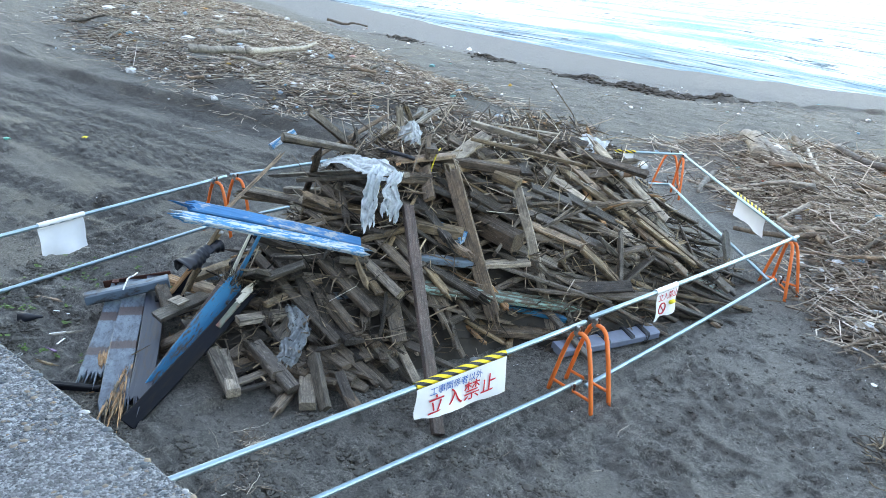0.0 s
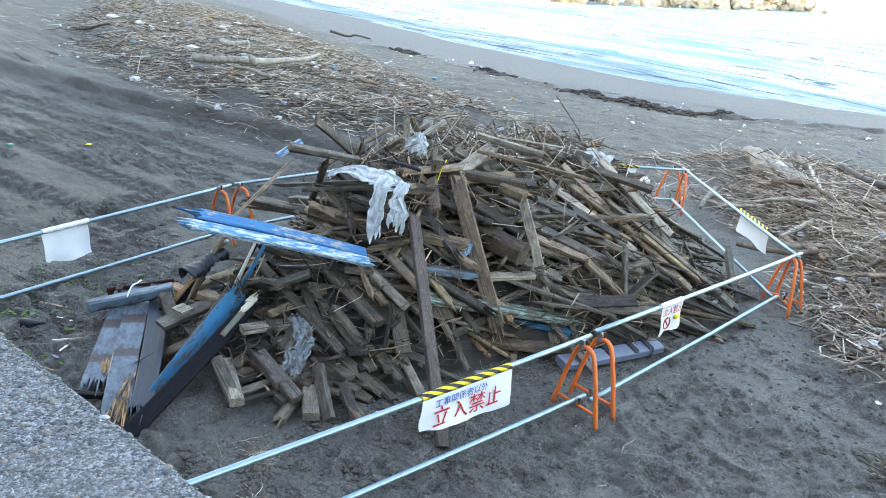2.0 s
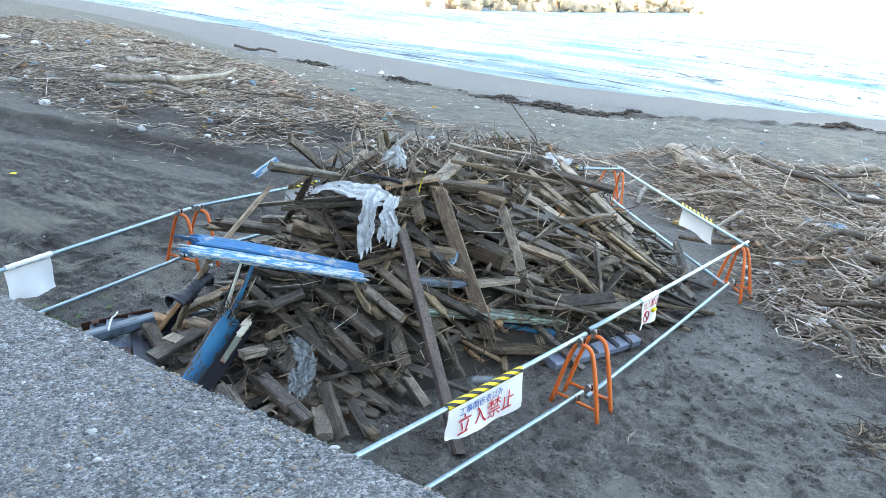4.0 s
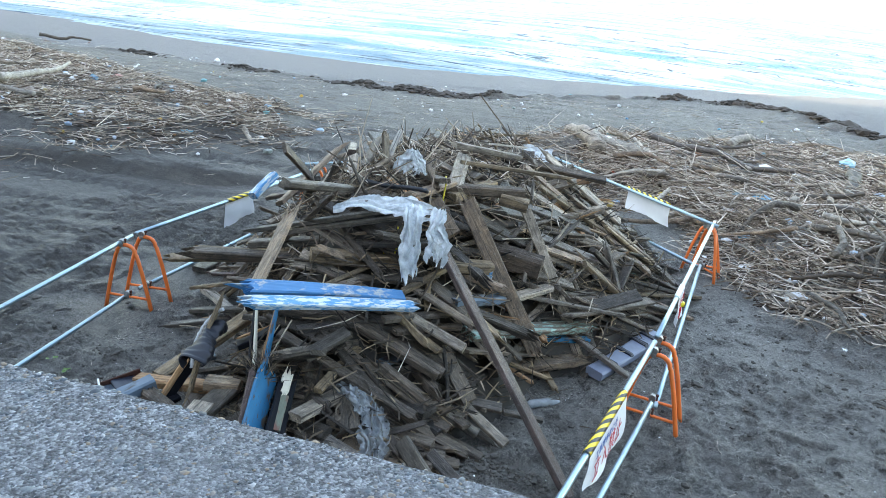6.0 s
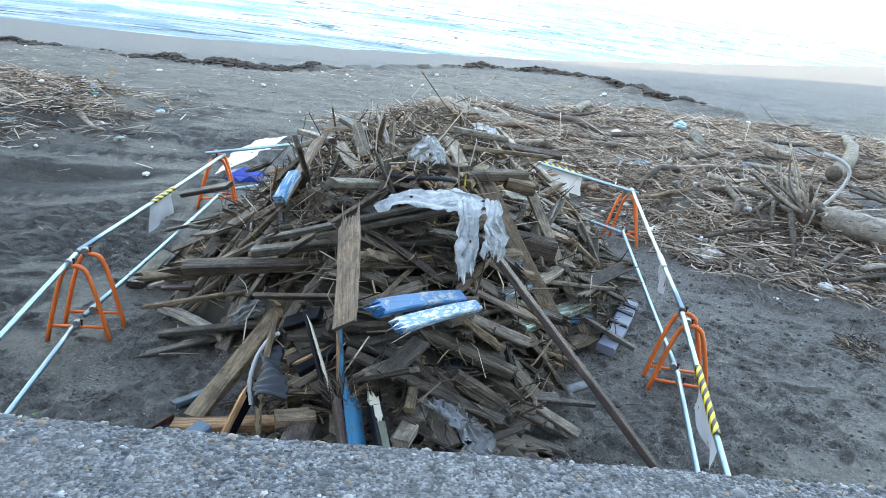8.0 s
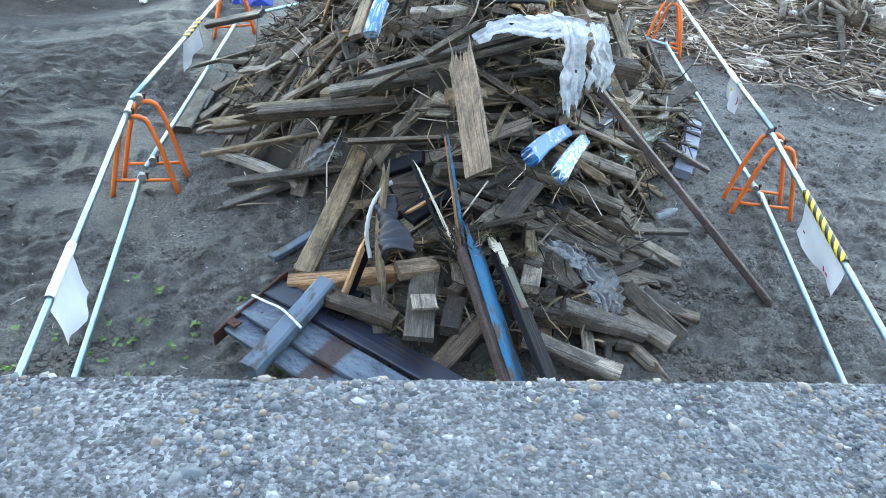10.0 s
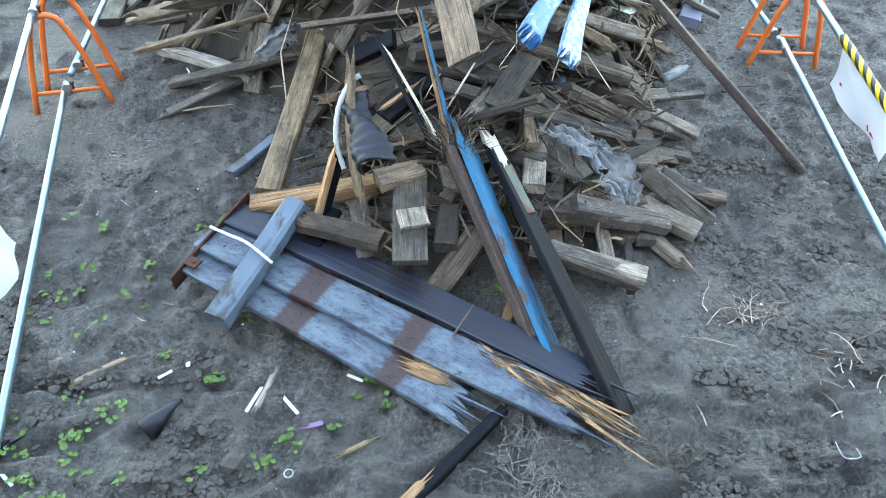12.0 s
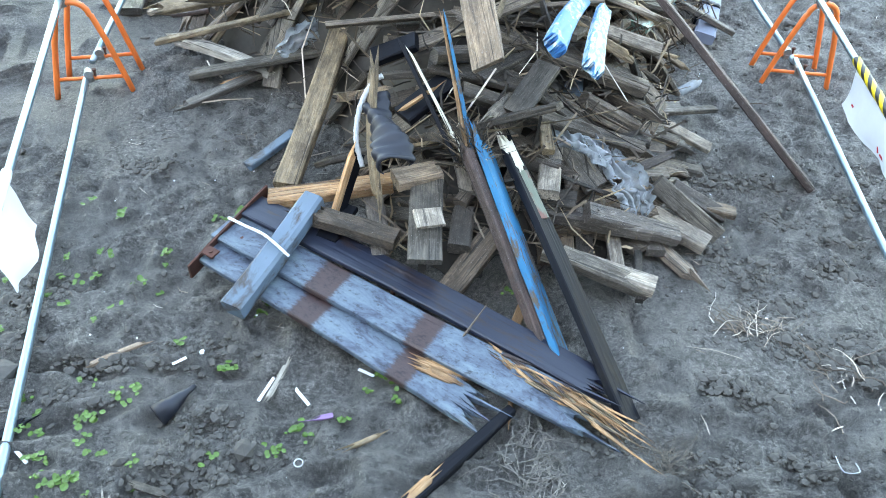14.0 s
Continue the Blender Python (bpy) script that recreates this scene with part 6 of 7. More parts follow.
def torn_film(spine, widths, across, seed, label, folds=4.0, depth=0.03, nu=40, nv=70, mat=None, name="plastic_sheet"):
    """Thin torn film along a line, gathered in lengthwise folds, with ragged sides and a ragged end."""
    U, V = np.meshgrid(np.linspace(0, 1, nu), np.linspace(0, 1, nv))
    ragged = V * (1 - 0.34 * fractal(U * 7 + seed, U * 0 + 3, seed, 4) * smooth01(V, 0.3, 1))
    line = smooth_line(spine, 400)
    at = np.clip((ragged * 399).astype(int), 0, 399)
    tan = np.gradient(line, axis=0)
    tan /= np.linalg.norm(tan, axis=1)[:, None]
    side = np.array(across, float) - tan * (tan @ np.array(across, float))[:, None]
    side /= np.linalg.norm(side, axis=1)[:, None]
    nrm = np.cross(tan, side)
    wide = np.interp(ragged, np.linspace(0, 1, len(widths)), widths)
    left = 0.35 * (fractal(V * 9, V * 0 + 1, seed + 1, 4) - 0.5)
    right = 0.35 * (fractal(V * 9, V * 0 + 8, seed + 2, 4) - 0.5)
    u = (U - 0.5) + left * (1 - U) + right * U
    drift = 2.4 * fractal(U * 1.5, V * 2.5, seed + 3, 3)
    fold = np.sin(6.283 * folds * U + 6 * drift) * (0.5 + 0.5 * fractal(U * 3, V * 3, seed + 4, 2)) + 1.6 * (fractal(U * 6, V * 9, seed + 6, 4) - 0.5)
    pinch = 1 + 0.12 * np.cos(6.283 * folds * U + 6 * drift)
    P = line[at] + side[at] * (u * wide * pinch)[..., None] + nrm[at] * (fold * depth)[..., None]
    P[..., 2] += 0.012 * (fractal(U * 12, V * 12, seed + 7, 3) - 0.5)
    gone = fractal(U * 5 + 2, V * 8, seed + 9, 3)
    idx = np.arange(nu * nv).reshape(nv, nu)
    fs = [(int(idx[j, i]), int(idx[j, i + 1]), int(idx[j + 1, i + 1]), int(idx[j + 1, i])) for j in range(nv - 1) for i in range(nu - 1) if gone[j, i] > 0.20]
    return tagged(mesh_object(name, P.reshape(-1, 3).tolist(), fs, mat or FILM, smooth=True), label, "plastic sheet")


torn_film([(-0.47, 5.54, 1.80), (-0.30, 5.63, 1.88), (-0.10, 5.70, 1.90), (0.20, 5.74, 1.90), (0.52, 5.80, 1.90)], (0.12, 0.15, 0.20, 0.30, 0.20), (0.1, 0.9, 0.45), 3, "torn milky plastic sheet draped over the heap", 2.5, 0.022, 34, 90)
torn_film([(0.26, 5.74, 1.94), (0.29, 5.62, 1.84), (0.32, 5.56, 1.52), (0.34, 5.51, 1.18)], (0.16, 0.20, 0.17, 0.10), (0.95, 0.30, 0), 5, "torn milky plastic sheet hanging down the heap", 3.0, 0.026)
torn_film([(0.47, 5.80, 1.93), (0.50, 5.69, 1.82), (0.53, 5.66, 1.62), (0.52, 5.65, 1.38)], (0.12, 0.15, 0.19, 0.13), (0.9, 0.40, 0), 7, "strip of torn milky plastic hanging down the heap", 3.0, 0.022)
torn_film([(-0.19, 6.58, 2.25), (-0.25, 6.55, 2.14), (-0.33, 6.51, 1.96)], (0.05, 0.18, 0.16), (0.9, 0.3, 0), 9, "small torn white plastic bag caught on the heap", 2.5, 0.025, 28, 36)
torn_film([(-0.18, 6.58, 2.24), (-0.11, 6.54, 2.14), (-0.06, 6.50, 1.98)], (0.05, 0.15, 0.12), (0.9, 0.3, 0), 19, "small torn white plastic bag caught on the heap", 2.5, 0.025, 28, 36)
torn_film([(0.48, 4.68, 0.48), (0.62, 4.46, 0.40), (0.68, 4.26, 0.24)], (0.16, 0.26, 0.15), (1, 0.3, 0.1), 11, "crumpled clear plastic film over the front boards", 3.5, 0.035, 40, 50, CLEAR_FILM, "plastic_film")
torn_film([(0.12, 4.76, 0.56), (0.32, 4.70, 0.55), (0.54, 4.60, 0.46)], (0.12, 0.20, 0.18), (0.2, -0.9, -0.2), 12, "crumpled clear plastic film over the front boards", 2.5, 0.03, 34, 44, CLEAR_FILM, "plastic_film")
torn_film([(-1.86, 5.95, 0.40), (-1.66, 6.08, 0.50), (-1.40, 6.28, 0.60)], (0.10, 0.20, 0.14), (0.3, -0.6, -0.7), 13, "scrap of bluish plastic film under a board", 2.0, 0.02, 30, 40, CLEAR_FILM, "plastic_film")
drape("plastic_sheet", (0.05, 9.6, 1.92), (0.35, 0.15, -0.05), (0.05, -0.2, -0.16), 16, 14, 14, FILM, "scrap of white plastic on the far side of the heap", 0.03)
drape("plastic_board", (-4.40, 13.0, 0.25), (0.55, 0.22, 0.12), (0.15, 0.5, 0.18), 8, 8, 15, WHITE_PLASTIC, "white plastic board behind the heap", 0.01)
drape("plastic_board", (-4.5, 12.2, 0.05), (0.6, 0.3, 0.3), (0.1, 0.6, 0.3), 8, 8, 16, WHITE_PLASTIC, "white plastic board behind the heap", 0.01)

# ---- pipe, ropes, box, bottle and other small things ----
def ribbed_pipe():
    """A squashed length of ribbed drain pipe, split open along its underside."""
    p0, p1 = Vector((-0.86, 4.09, 0.76)), Vector((-1.02, 4.59, 0.86))
    m = axis_pose(p0, p1)
    rk = random.Random(3)
    vs, fs = [], []
    n, k = 34, 17
    for i in range(n):
        u = i / (n - 1)
        r = 0.088 + 0.009 * math.sin(i * 1.35) + 0.012 * math.sin(u * 7)
        for j in range(k):
            a = math.radians(-45 + 270 * j / (k - 1))
            q = Vector((u * (p1 - p0).length, r * 1.05 * math.cos(a) * (1 + 0.15 * math.sin(u * 5 + 1)), r * 0.72 * math.sin(a) + 0.02 * math.sin(u * 9 + a * 2)))
            vs.append(m @ q)
    for i in range(n - 1):
        for j in range(k - 1):
            b = i * k + j
            fs.append((b, b + 1, b + k + 1, b + k))
    return mesh_object("ribbed_pipe", vs, fs, BLACK_PLASTIC, smooth=True)


pipe = ribbed_pipe()
solid = pipe.modifiers.new("wall", "SOLIDIFY")
solid.thickness = 0.008
tagged(pipe, "black ribbed plastic drain pipe in the heap", "pipe")


def rope(name, pts, r, mat, label, strands=0):
    line = []
    pts = [Vector(p) for p in pts]
    for a, b, c, d in zip([pts[0]] + pts[:-2], pts[:-1], pts[1:], pts[2:] + [pts[-1]]):
        for k in range(8):
            u = k / 8
            line.append(0.5 * (2 * b + (c - a) * u + (2 * a - 5 * b + 4 * c - d) * u * u + (3 * b - a - 3 * c + d) * u**3))
    line.append(pts[-1])
    rad = [r * (1 + 0.14 * math.sin(k * 2.4)) for k in range(len(line))]
    ob = tube(name, line, r, mat, sides=8, radii=rad)
    return tagged(ob, label, "rope")


rope("rope", [(-0.97, 4.62, 1.02), (-1.03, 4.60, 0.98), (-1.10, 4.52, 0.86), (-1.12, 4.42, 0.70), (-1.08, 4.34, 0.55)], 0.017, ROPE, "pale twisted rope on a splintered board")
rope("rope", [(0.12, 6.72, 2.0), (0.17, 6.62, 1.96), (0.18, 6.55, 1.80), (0.17, 6.52, 1.62)], 0.008, YELLOW_ROPE, "thin yellow rope hanging from a board end")
rope("rope", [(-0.02, 5.98, 1.62), (0.03, 5.88, 1.45), (-0.02, 5.85, 1.30), (-0.08, 5.86, 1.22), (-0.10, 5.88, 1.45)], 0.009, YELLOW_ROPE, "yellow rope looped over a beam")
rope("rope", [(0.0, 6.45, 1.86), (0.10, 6.30, 1.93), (-0.05, 6.22, 1.95), (-0.30, 6.25, 1.92), (-0.60, 6.35, 1.90)], 0.022, BLACK_PLASTIC, "dark bent hose on top of the heap")
rope("cord", [(-1.86, 4.06, 0.34), (-1.74, 3.96, 0.37), (-1.60, 3.84, 0.41), (-1.45, 3.72, 0.37)], 0.009, WHITE_PLASTIC, "white plastic tube lying across the panel")

rope("hose", [(5.86, 12.56, 0.72), (6.05, 12.56, 0.98), (6.15, 12.56, 1.24), (6.12, 12.56, 1.41), (5.93, 12.56, 1.54), (5.68, 12.56, 1.6)], 0.03, ROPE, "long pale curved hose sticking up beyond the stump")
box = tagged(new("grey_float"), "long slate-grey plastic float with dark straps on the sand", "float")
plank((1.84, 7.10, 0.10), (2.26, 8.45, 0.13), 0.20, 0.10, GREY_BOX, roll=8, name="body", parent=box)
for u in (0.2, 0.45, 0.7, 0.86):
    x, y = 1.84 + 0.42 * u, 7.10 + 1.35 * u
    plank((x - 0.01, y - 0.03, 0.105 + 0.03 * u), (x + 0.01, y + 0.03, 0.105 + 0.03 * u), 0.222, 0.122, BLACK_PLASTIC, roll=8, name="strap", parent=box, label="dark strap")

rope("cord", [(0.45, 3.65, 0.02), (0.48, 3.61, 0.035), (0.51, 3.58, 0.015), (0.47, 3.54, 0.02)], 0.004, plain_material("sea_green_cord", (0.05, 0.36, 0.30), 0.6), "short sea-green cord on the sand")
rope("plastic_ring", [(-1.27 + 0.022 * math.cos(k * 0.7854), 2.62 + 0.022 * math.sin(k * 0.7854), 0.02) for k in range(9)], 0.003, ROPE, "small pale plastic ring on the sand")
rope("bent_wire", [(1.46, 2.74, 0.03), (1.47, 2.65, 0.03), (1.55, 2.65, 0.03), (1.55, 2.70, 0.03)], 0.003, ROPE, "bent white plastic-covered wire on the sand")
plank((-1.20, 2.88, 0.025), (-1.13, 2.90, 0.025), 0.03, 0.012, plain_material("mauve_plastic", (0.22, 0.13, 0.26), 0.45), broken=(True, False), name="plastic_fragment", label="small mauve plastic fragment on the sand", category="litter")

bottle = tube("bottle", [(1.40, 6.18, 0.05), (1.43, 6.21, 0.05), (1.58, 6.34, 0.05), (1.62, 6.37, 0.05), (1.66, 6.41, 0.05)], 0.04, CLEAR_FILM, sides=12, radii=[0.03, 0.045, 0.045, 0.03, 0.014])
tagged(bottle, "clear plastic bottle lying on the sand", "bottle")

fun = tube("funnel", [(-2.02, 2.86, 0.035), (-1.955, 2.93, 0.045), (-1.90, 2.99, 0.06), (-1.86, 3.03, 0.065)], 0.05, BLACK_PLASTIC, sides=14, radii=[0.065, 0.045, 0.02, 0.012])
tagged(fun, "dark plastic mesh funnel on the sand", "funnel")


def scrap(x, y, size, seed, mat, label, z=None, name="plastic_scrap", flat=0.35):
    rk = np.random.default_rng(seed)
    v, f = blobs([(0, 0, 0), (size * 0.5, size * 0.2, 0.0), (-size * 0.4, size * 0.25, 0)], [size, size * 0.6, size * 0.5], rk, flat)
    ob = mesh_object(name, v.tolist(), f.tolist(), mat, smooth=False)
    ob.location = (x, y, (height(x, y) if z is None else z) + size * flat * 0.35)
    ob.rotation_euler = (0, 0, seed)
    return tagged(ob, label, "litter", "litter on the beach")


for k, (x, y, s) in enumerate(((1.35, 4.88, 0.035), (1.31, 5.42, 0.05), (-0.28, 4.86, 0.03), (-8.95, 7.25, 0.13), (-27.8, 15.7, 0.2), (-29.3, 20.5, 0.22), (-2.6, 16.2, 0.16), (1.05, 21.2, 0.15), (3.15, 19.0, 0.14), (1.0, 15.0, 0.08), (-12.9, 13.0, 0.1), (-12.2, 12.9, 0.08), (4.4, 9.6, 0.05), (1.98, 8.25, 0.06), (0.02, 3.0, 0.03), (-1.9, 3.3, 0.02))):
    scrap(x, y, s, 40 + k, WHITE_PLASTIC, "crumpled white plastic scrap on the sand", z=None if y > 5.5 or x < -5 else 0.01, flat=0.35 if s < 0.1 else 0.6)
scrap(-9.5, 5.0, 0.08, 70, plain_material("green_plastic", (0.03, 0.30, 0.22), 0.4), "green plastic scrap on the sand")
scrap(-9.45, 6.4, 0.07, 71, YELLOW_INK, "yellow plastic scrap on the sand")
scrap(-18.3, 10.9, 0.22, 72, BLACK_PLASTIC, "black plastic drum lid on the beach")
scrap(5.55, 15.9, 0.24, 73, plain_material("blue_plastic", (0.03, 0.22, 0.50), 0.4), "blue plastic tray among driftwood", flat=0.3)
scrap(4.95, 20.4, 0.24, 74, plain_material("pale_blue_plastic", (0.30, 0.55, 0.68), 0.4), "pale blue plastic bag among driftwood", flat=0.8)
scrap(3.3, 14.5, 0.16, 75, plain_material("aqua_plastic", (0.45, 0.62, 0.66), 0.4), "pale crumpled plastic bag by the fence", flat=0.5)
scrap(0.45, 14.6, 0.13, 76, plain_material("ochre_foam", (0.45, 0.32, 0.10), 0.8), "ochre lump of foam by the fence", flat=0.5)
scrap(-4.0, 12.25, 0.30, 77, plain_material("deep_blue_plastic", (0.02, 0.07, 0.42), 0.4), "blue plastic crate beyond the fence", flat=0.5)
for k, (x, y, a, ln) in enumerate(((-1.32, 3.03, -0.9, 0.19), (-1.50, 3.05, 1.2, 0.16), (-2.62, 2.62, -0.7, 0.15), (-2.0, 3.22, 0.6, 0.08), (-0.98, 3.18, -0.5, 0.1))):
    d = Vector((math.cos(a), math.sin(a), 0)) * ln / 2
    plank(Vector((x, y, 0.025)) - d, Vector((x, y, 0.03)) + d, 0.018, 0.004, WHITE_PLASTIC, name="plastic_strip", label="thin white plastic strip on the sand", category="litter")
for k, (x, y, a, ln, w, m) in enumerate(((-1.45, 3.10, 1.3, 0.22, 0.03, WOOD_PALE), (-2.35, 3.25, 0.6, 0.28, 0.03, WOOD_BROWN), (-0.95, 2.75, 0.5, 0.13, 0.025, WOOD_TAN), (-1.95, 2.45, -0.3, 0.16, 0.04, WOOD_GREY), (-2.9, 2.85, 0.2, 0.14, 0.06, WOOD_PALE), (-2.75, 2.72, 0.8, 0.25, 0.05, TAR), (-0.2, 3.0, 1.4, 0.16, 0.03, WOOD_FRESH), (-2.1, 2.3, -1.2, 0.18, 0.06, WOOD_PALE), (-0.75, 3.9, -0.5, 0.34, 0.05, WOOD_FRESH))):
    d = Vector((math.cos(a), math.sin(a), 0)) * ln / 2
    plank(Vector((x, y, 0.03)) - d, Vector((x, y, 0.03)) + d, w, 0.02, m, broken=(True, True), name="wood_scrap", label="small scrap of broken wood on the sand", category="wood scrap")


# ---- seedlings ----
def seedling_mesh(seed):
    rk = random.Random(seed)
    vs, fs = [Vector((0, 0, -0.01))], []
    for _ in range(rk.randint(4, 8)):
        a = rk.uniform(0, 6.28)
        r = rk.uniform(0.008, 0.045)
        c = Vector((r * math.cos(a), r * math.sin(a), rk.uniform(0.012, 0.035)))
        s = rk.uniform(0.010, 0.019)
        b = len(vs)
        tilt = Vector((rk.gauss(0, 0.25), rk.gauss(0, 0.25), 1)).normalized()
        ex = tilt.orthogonal().normalized()
        ey = tilt.cross(ex)
        vs.append(c - tilt * s * 0.25)
        for k in range(8):
            t = 2 * math.pi * k / 8
            vs.append(c + s * (math.cos(t) * ex * 1.1 + math.sin(t) * ey) * (0.75 if k == 0 else 1))
        fs += [(b, b + 1 + k, b + 1 + (k + 1) % 8) for k in range(8)]
        # stalk from the shared root to the leaf's middle
        vs += [vs[b] + ex * 0.002, vs[b] + ey * 0.002]
        fs += [(0, b, b + 9), (0, b + 9, b + 10), (0, b + 10, b)]
    me = bpy.data.meshes.new("seedling")
    me.from_pydata([tuple(v) for v in vs], [], fs)
    me.materials.append(LEAF)
    me.update()
    return me


SEEDLINGS = [seedling_mesh(200 + k) for k in range(6)]
rk = random.Random(31)
spots = []
for cx, cy, n, sp in ((-2.73, 3.87, 7, 0.12), (-1.78, 3.22, 3, 0.08), (-1.93, 3.22, 2, 0.06), (-2.25, 2.55, 6, 0.12), (-2.4, 2.45, 6, 0.12), (-3.15, 3.7, 4, 0.15), (-1.36, 2.74, 4, 0.06), (-2.46, 2.82, 4, 0.1), (-1.22, 2.80, 3, 0.06), (-0.84, 3.08, 4, 0.07), (-2.25, 2.92, 4, 0.08), (-2.28, 4.04, 4, 0.1), (-2.02, 4.38, 4, 0.08), (-2.6, 3.3, 7, 0.3), (-1.6, 2.6, 4, 0.2), (-1.7, 3.55, 3, 0.1), (-0.1, 3.6, 2, 0.2), (-2.7, 2.4, 5, 0.2), (-2.35, 2.35, 9, 0.18), (-2.9, 2.75, 7, 0.2), (-3.0, 4.2, 6, 0.3)):
    spots += [(cx + rk.gauss(0, sp), cy + rk.gauss(0, sp)) for _ in range(n)]
for x, y in spots:
    ob = new("seedling", rk.choice(SEEDLINGS))
    s = rk.uniform(0.6, 1.1)
    ob.matrix_world = pose(x, y, height(x, y) + 0.004, 0, 0, rk.uniform(0, 360)) @ Matrix.Scale(s, 4)
    tagged(ob, "small green round-leaved seedling growing in the sand", "seedling", "seedlings in the sand")


# ---- driftwood, litter and clods strewn on the sand ----
def limb(pts, r0, r1, mat, label, name="driftwood_log", category="driftwood", seed=0):
    rk = random.Random(seed)
    pts = [Vector(p) for p in pts]
    line = []
    for a, b, c, d in zip([pts[0]] + pts[:-2], pts[:-1], pts[1:], pts[2:] + [pts[-1]]):
        for k in range(6):
            u = k / 6
            line.append(0.5 * (2 * b + (c - a) * u + (2 * a - 5 * b + 4 * c - d) * u * u + (3 * b - a - 3 * c + d) * u**3) + Vector((rk.gauss(0, r0 * 0.08), rk.gauss(0, r0 * 0.08), rk.gauss(0, r0 * 0.08))))
    line.append(pts[-1])
    n = len(line)
    radii = [(r0 + (r1 - r0) * k / (n - 1)) * rk.uniform(0.88, 1.1) for k in range(n)]
    v, f = tube_data(line, r0, 9, radii=radii)
    ob = mesh_object(name, v, f, mat, smooth=True)
    return tagged(ob, label, category, "driftwood on the beach")


def ground_line(x0, y0, x1, y1, lift=0.08, bow=0.1, n=4, seed=0):
    rk = random.Random(seed)
    out = []
    for k in range(n):
        u = k / (n - 1)
        x, y = x0 + (x1 - x0) * u + rk.gauss(0, bow), y0 + (y1 - y0) * u + rk.gauss(0, bow)
        out.append((x, y, height(x, y) + lift * rk.uniform(0.7, 1.3)))
    return out


GREY_LOG = "grey driftwood log in the belt of washed-up reeds"
# the big pale stump lying with its fan of roots towards the fence
STUMP = Vector((5.49, 11.96, 0.68))
stump = tagged(new("driftwood_stump"), "large pale driftwood stump lying with a fan of bare roots", "driftwood", "driftwood on the beach")


def stump_part(name, pts, r0, r1, mat, seed):
    ob = limb(pts, r0, r1, mat, "", name, seed=seed)
    for key in ("label", "category", "group"):
        if key in ob:
            del ob[key]
    ob.parent = stump
    return ob


stump_part("trunk", [STUMP, STUMP + Vector((0.45, -0.22, 0.0)), STUMP + Vector((1.1, -0.55, -0.05)), STUMP + Vector((2.0, -1.0, -0.12))], 0.24, 0.17, WOOD_PALE, 1)
stump_part("root_collar", [STUMP + Vector((0.12, -0.05, 0.0)), STUMP + Vector((-0.08, 0.05, 0.02)), STUMP + Vector((-0.22, 0.12, 0.05))], 0.27, 0.15, WOOD_BROWN, 2)
rk = random.Random(61)
for k in range(22):
    a, e = rk.uniform(1.3, 4.6), rk.uniform(-0.25, 1.35)
    d = Vector((math.cos(a) * math.cos(e), math.sin(a) * math.cos(e), math.sin(e)))
    ln = rk.uniform(0.5, 1.35)
    bend = Vector((rk.gauss(0, 0.14), rk.gauss(0, 0.14), rk.gauss(0.02, 0.12)))
    start = STUMP + Vector((rk.uniform(-0.12, 0.05), rk.uniform(-0.1, 0.1), rk.uniform(-0.1, 0.15)))
    tip = start + d * ln + bend
    tip.z = max(tip.z, 0.12)
    stump_part("root", [start, start + d * ln * 0.5 - bend * 0.5, tip], rk.uniform(0.025, 0.065), 0.010, rk.choice((WOOD_PALE, WOOD_PALE, WOOD_GREY)), 20 + k)
limb(ground_line(5.9, 11.2, 4.2, 9.9, 0.12, 0.08, 5, 3), 0.035, 0.012, WOOD_GREY, "long thin grey branch on the sand", seed=2)
limb([(4.95, 18.5, 0.75), (4.8, 16.6, 0.6), (4.6, 14.5, 0.35)], 0.16, 0.11, WOOD_GREY, GREY_LOG, seed=3)
limb(ground_line(2.2, 20.6, 2.85, 23.2, 0.2, 0.05, 4, 4), 0.12, 0.08, WOOD_PALE, GREY_LOG, seed=4)
limb(ground_line(7.0, 15.0, 9.5, 21, 0.25, 0.1, 4, 5), 0.17, 0.12, WOOD_GREY, GREY_LOG, seed=5)
limb(ground_line(3.9, 13.0, 6.2, 12.2, 0.15, 0.1, 4, 6), 0.06, 0.04, WOOD_GREY, GREY_LOG, seed=6)
limb(ground_line(3.6, 11.2, 4.5, 10.65, 0.07, 0.02, 4, 7), 0.06, 0.04, WOOD_PALE, "short pale driftwood piece on the sand", seed=7)
limb(ground_line(3.5, 10.85, 4.05, 10.6, 0.06, 0.02, 4, 8), 0.05, 0.05, WOOD_GREY, "short grey driftwood piece on the sand", seed=8)
limb(ground_line(-0.4, 17.2, -1.6, 19.0, 0.15, 0.05, 4, 9), 0.20, 0.16, WOOD_GREY, GREY_LOG, seed=9)
limb(ground_line(0.6, 16.8, -0.8, 18.0, 0.12, 0.05, 4, 10), 0.16, 0.13, WOOD_PALE, GREY_LOG, seed=10)
limb(ground_line(0.4, 19.8, 3.6, 18.0, 0.15, 0.1, 5, 11), 0.09, 0.06, WOOD_DARK, GREY_LOG, seed=11)
limb(ground_line(-16.6, 12.4, -15.6, 13.8, 0.25, 0.05, 4, 12), 0.14, 0.10, WOOD_PALE, "long pale driftwood branch on the beach", seed=12)
limb(ground_line(-15.6, 13.6, -17.4, 17.6, 0.25, 0.15, 5, 13), 0.12, 0.05, WOOD_PALE, "long pale driftwood branch on the beach", seed=13)
limb(ground_line(-22.3, 16.4, -21.4, 17.3, 0.25, 0.05, 4, 14), 0.14, 0.1, WOOD_PALE, "pale driftwood branch on the beach", seed=14)
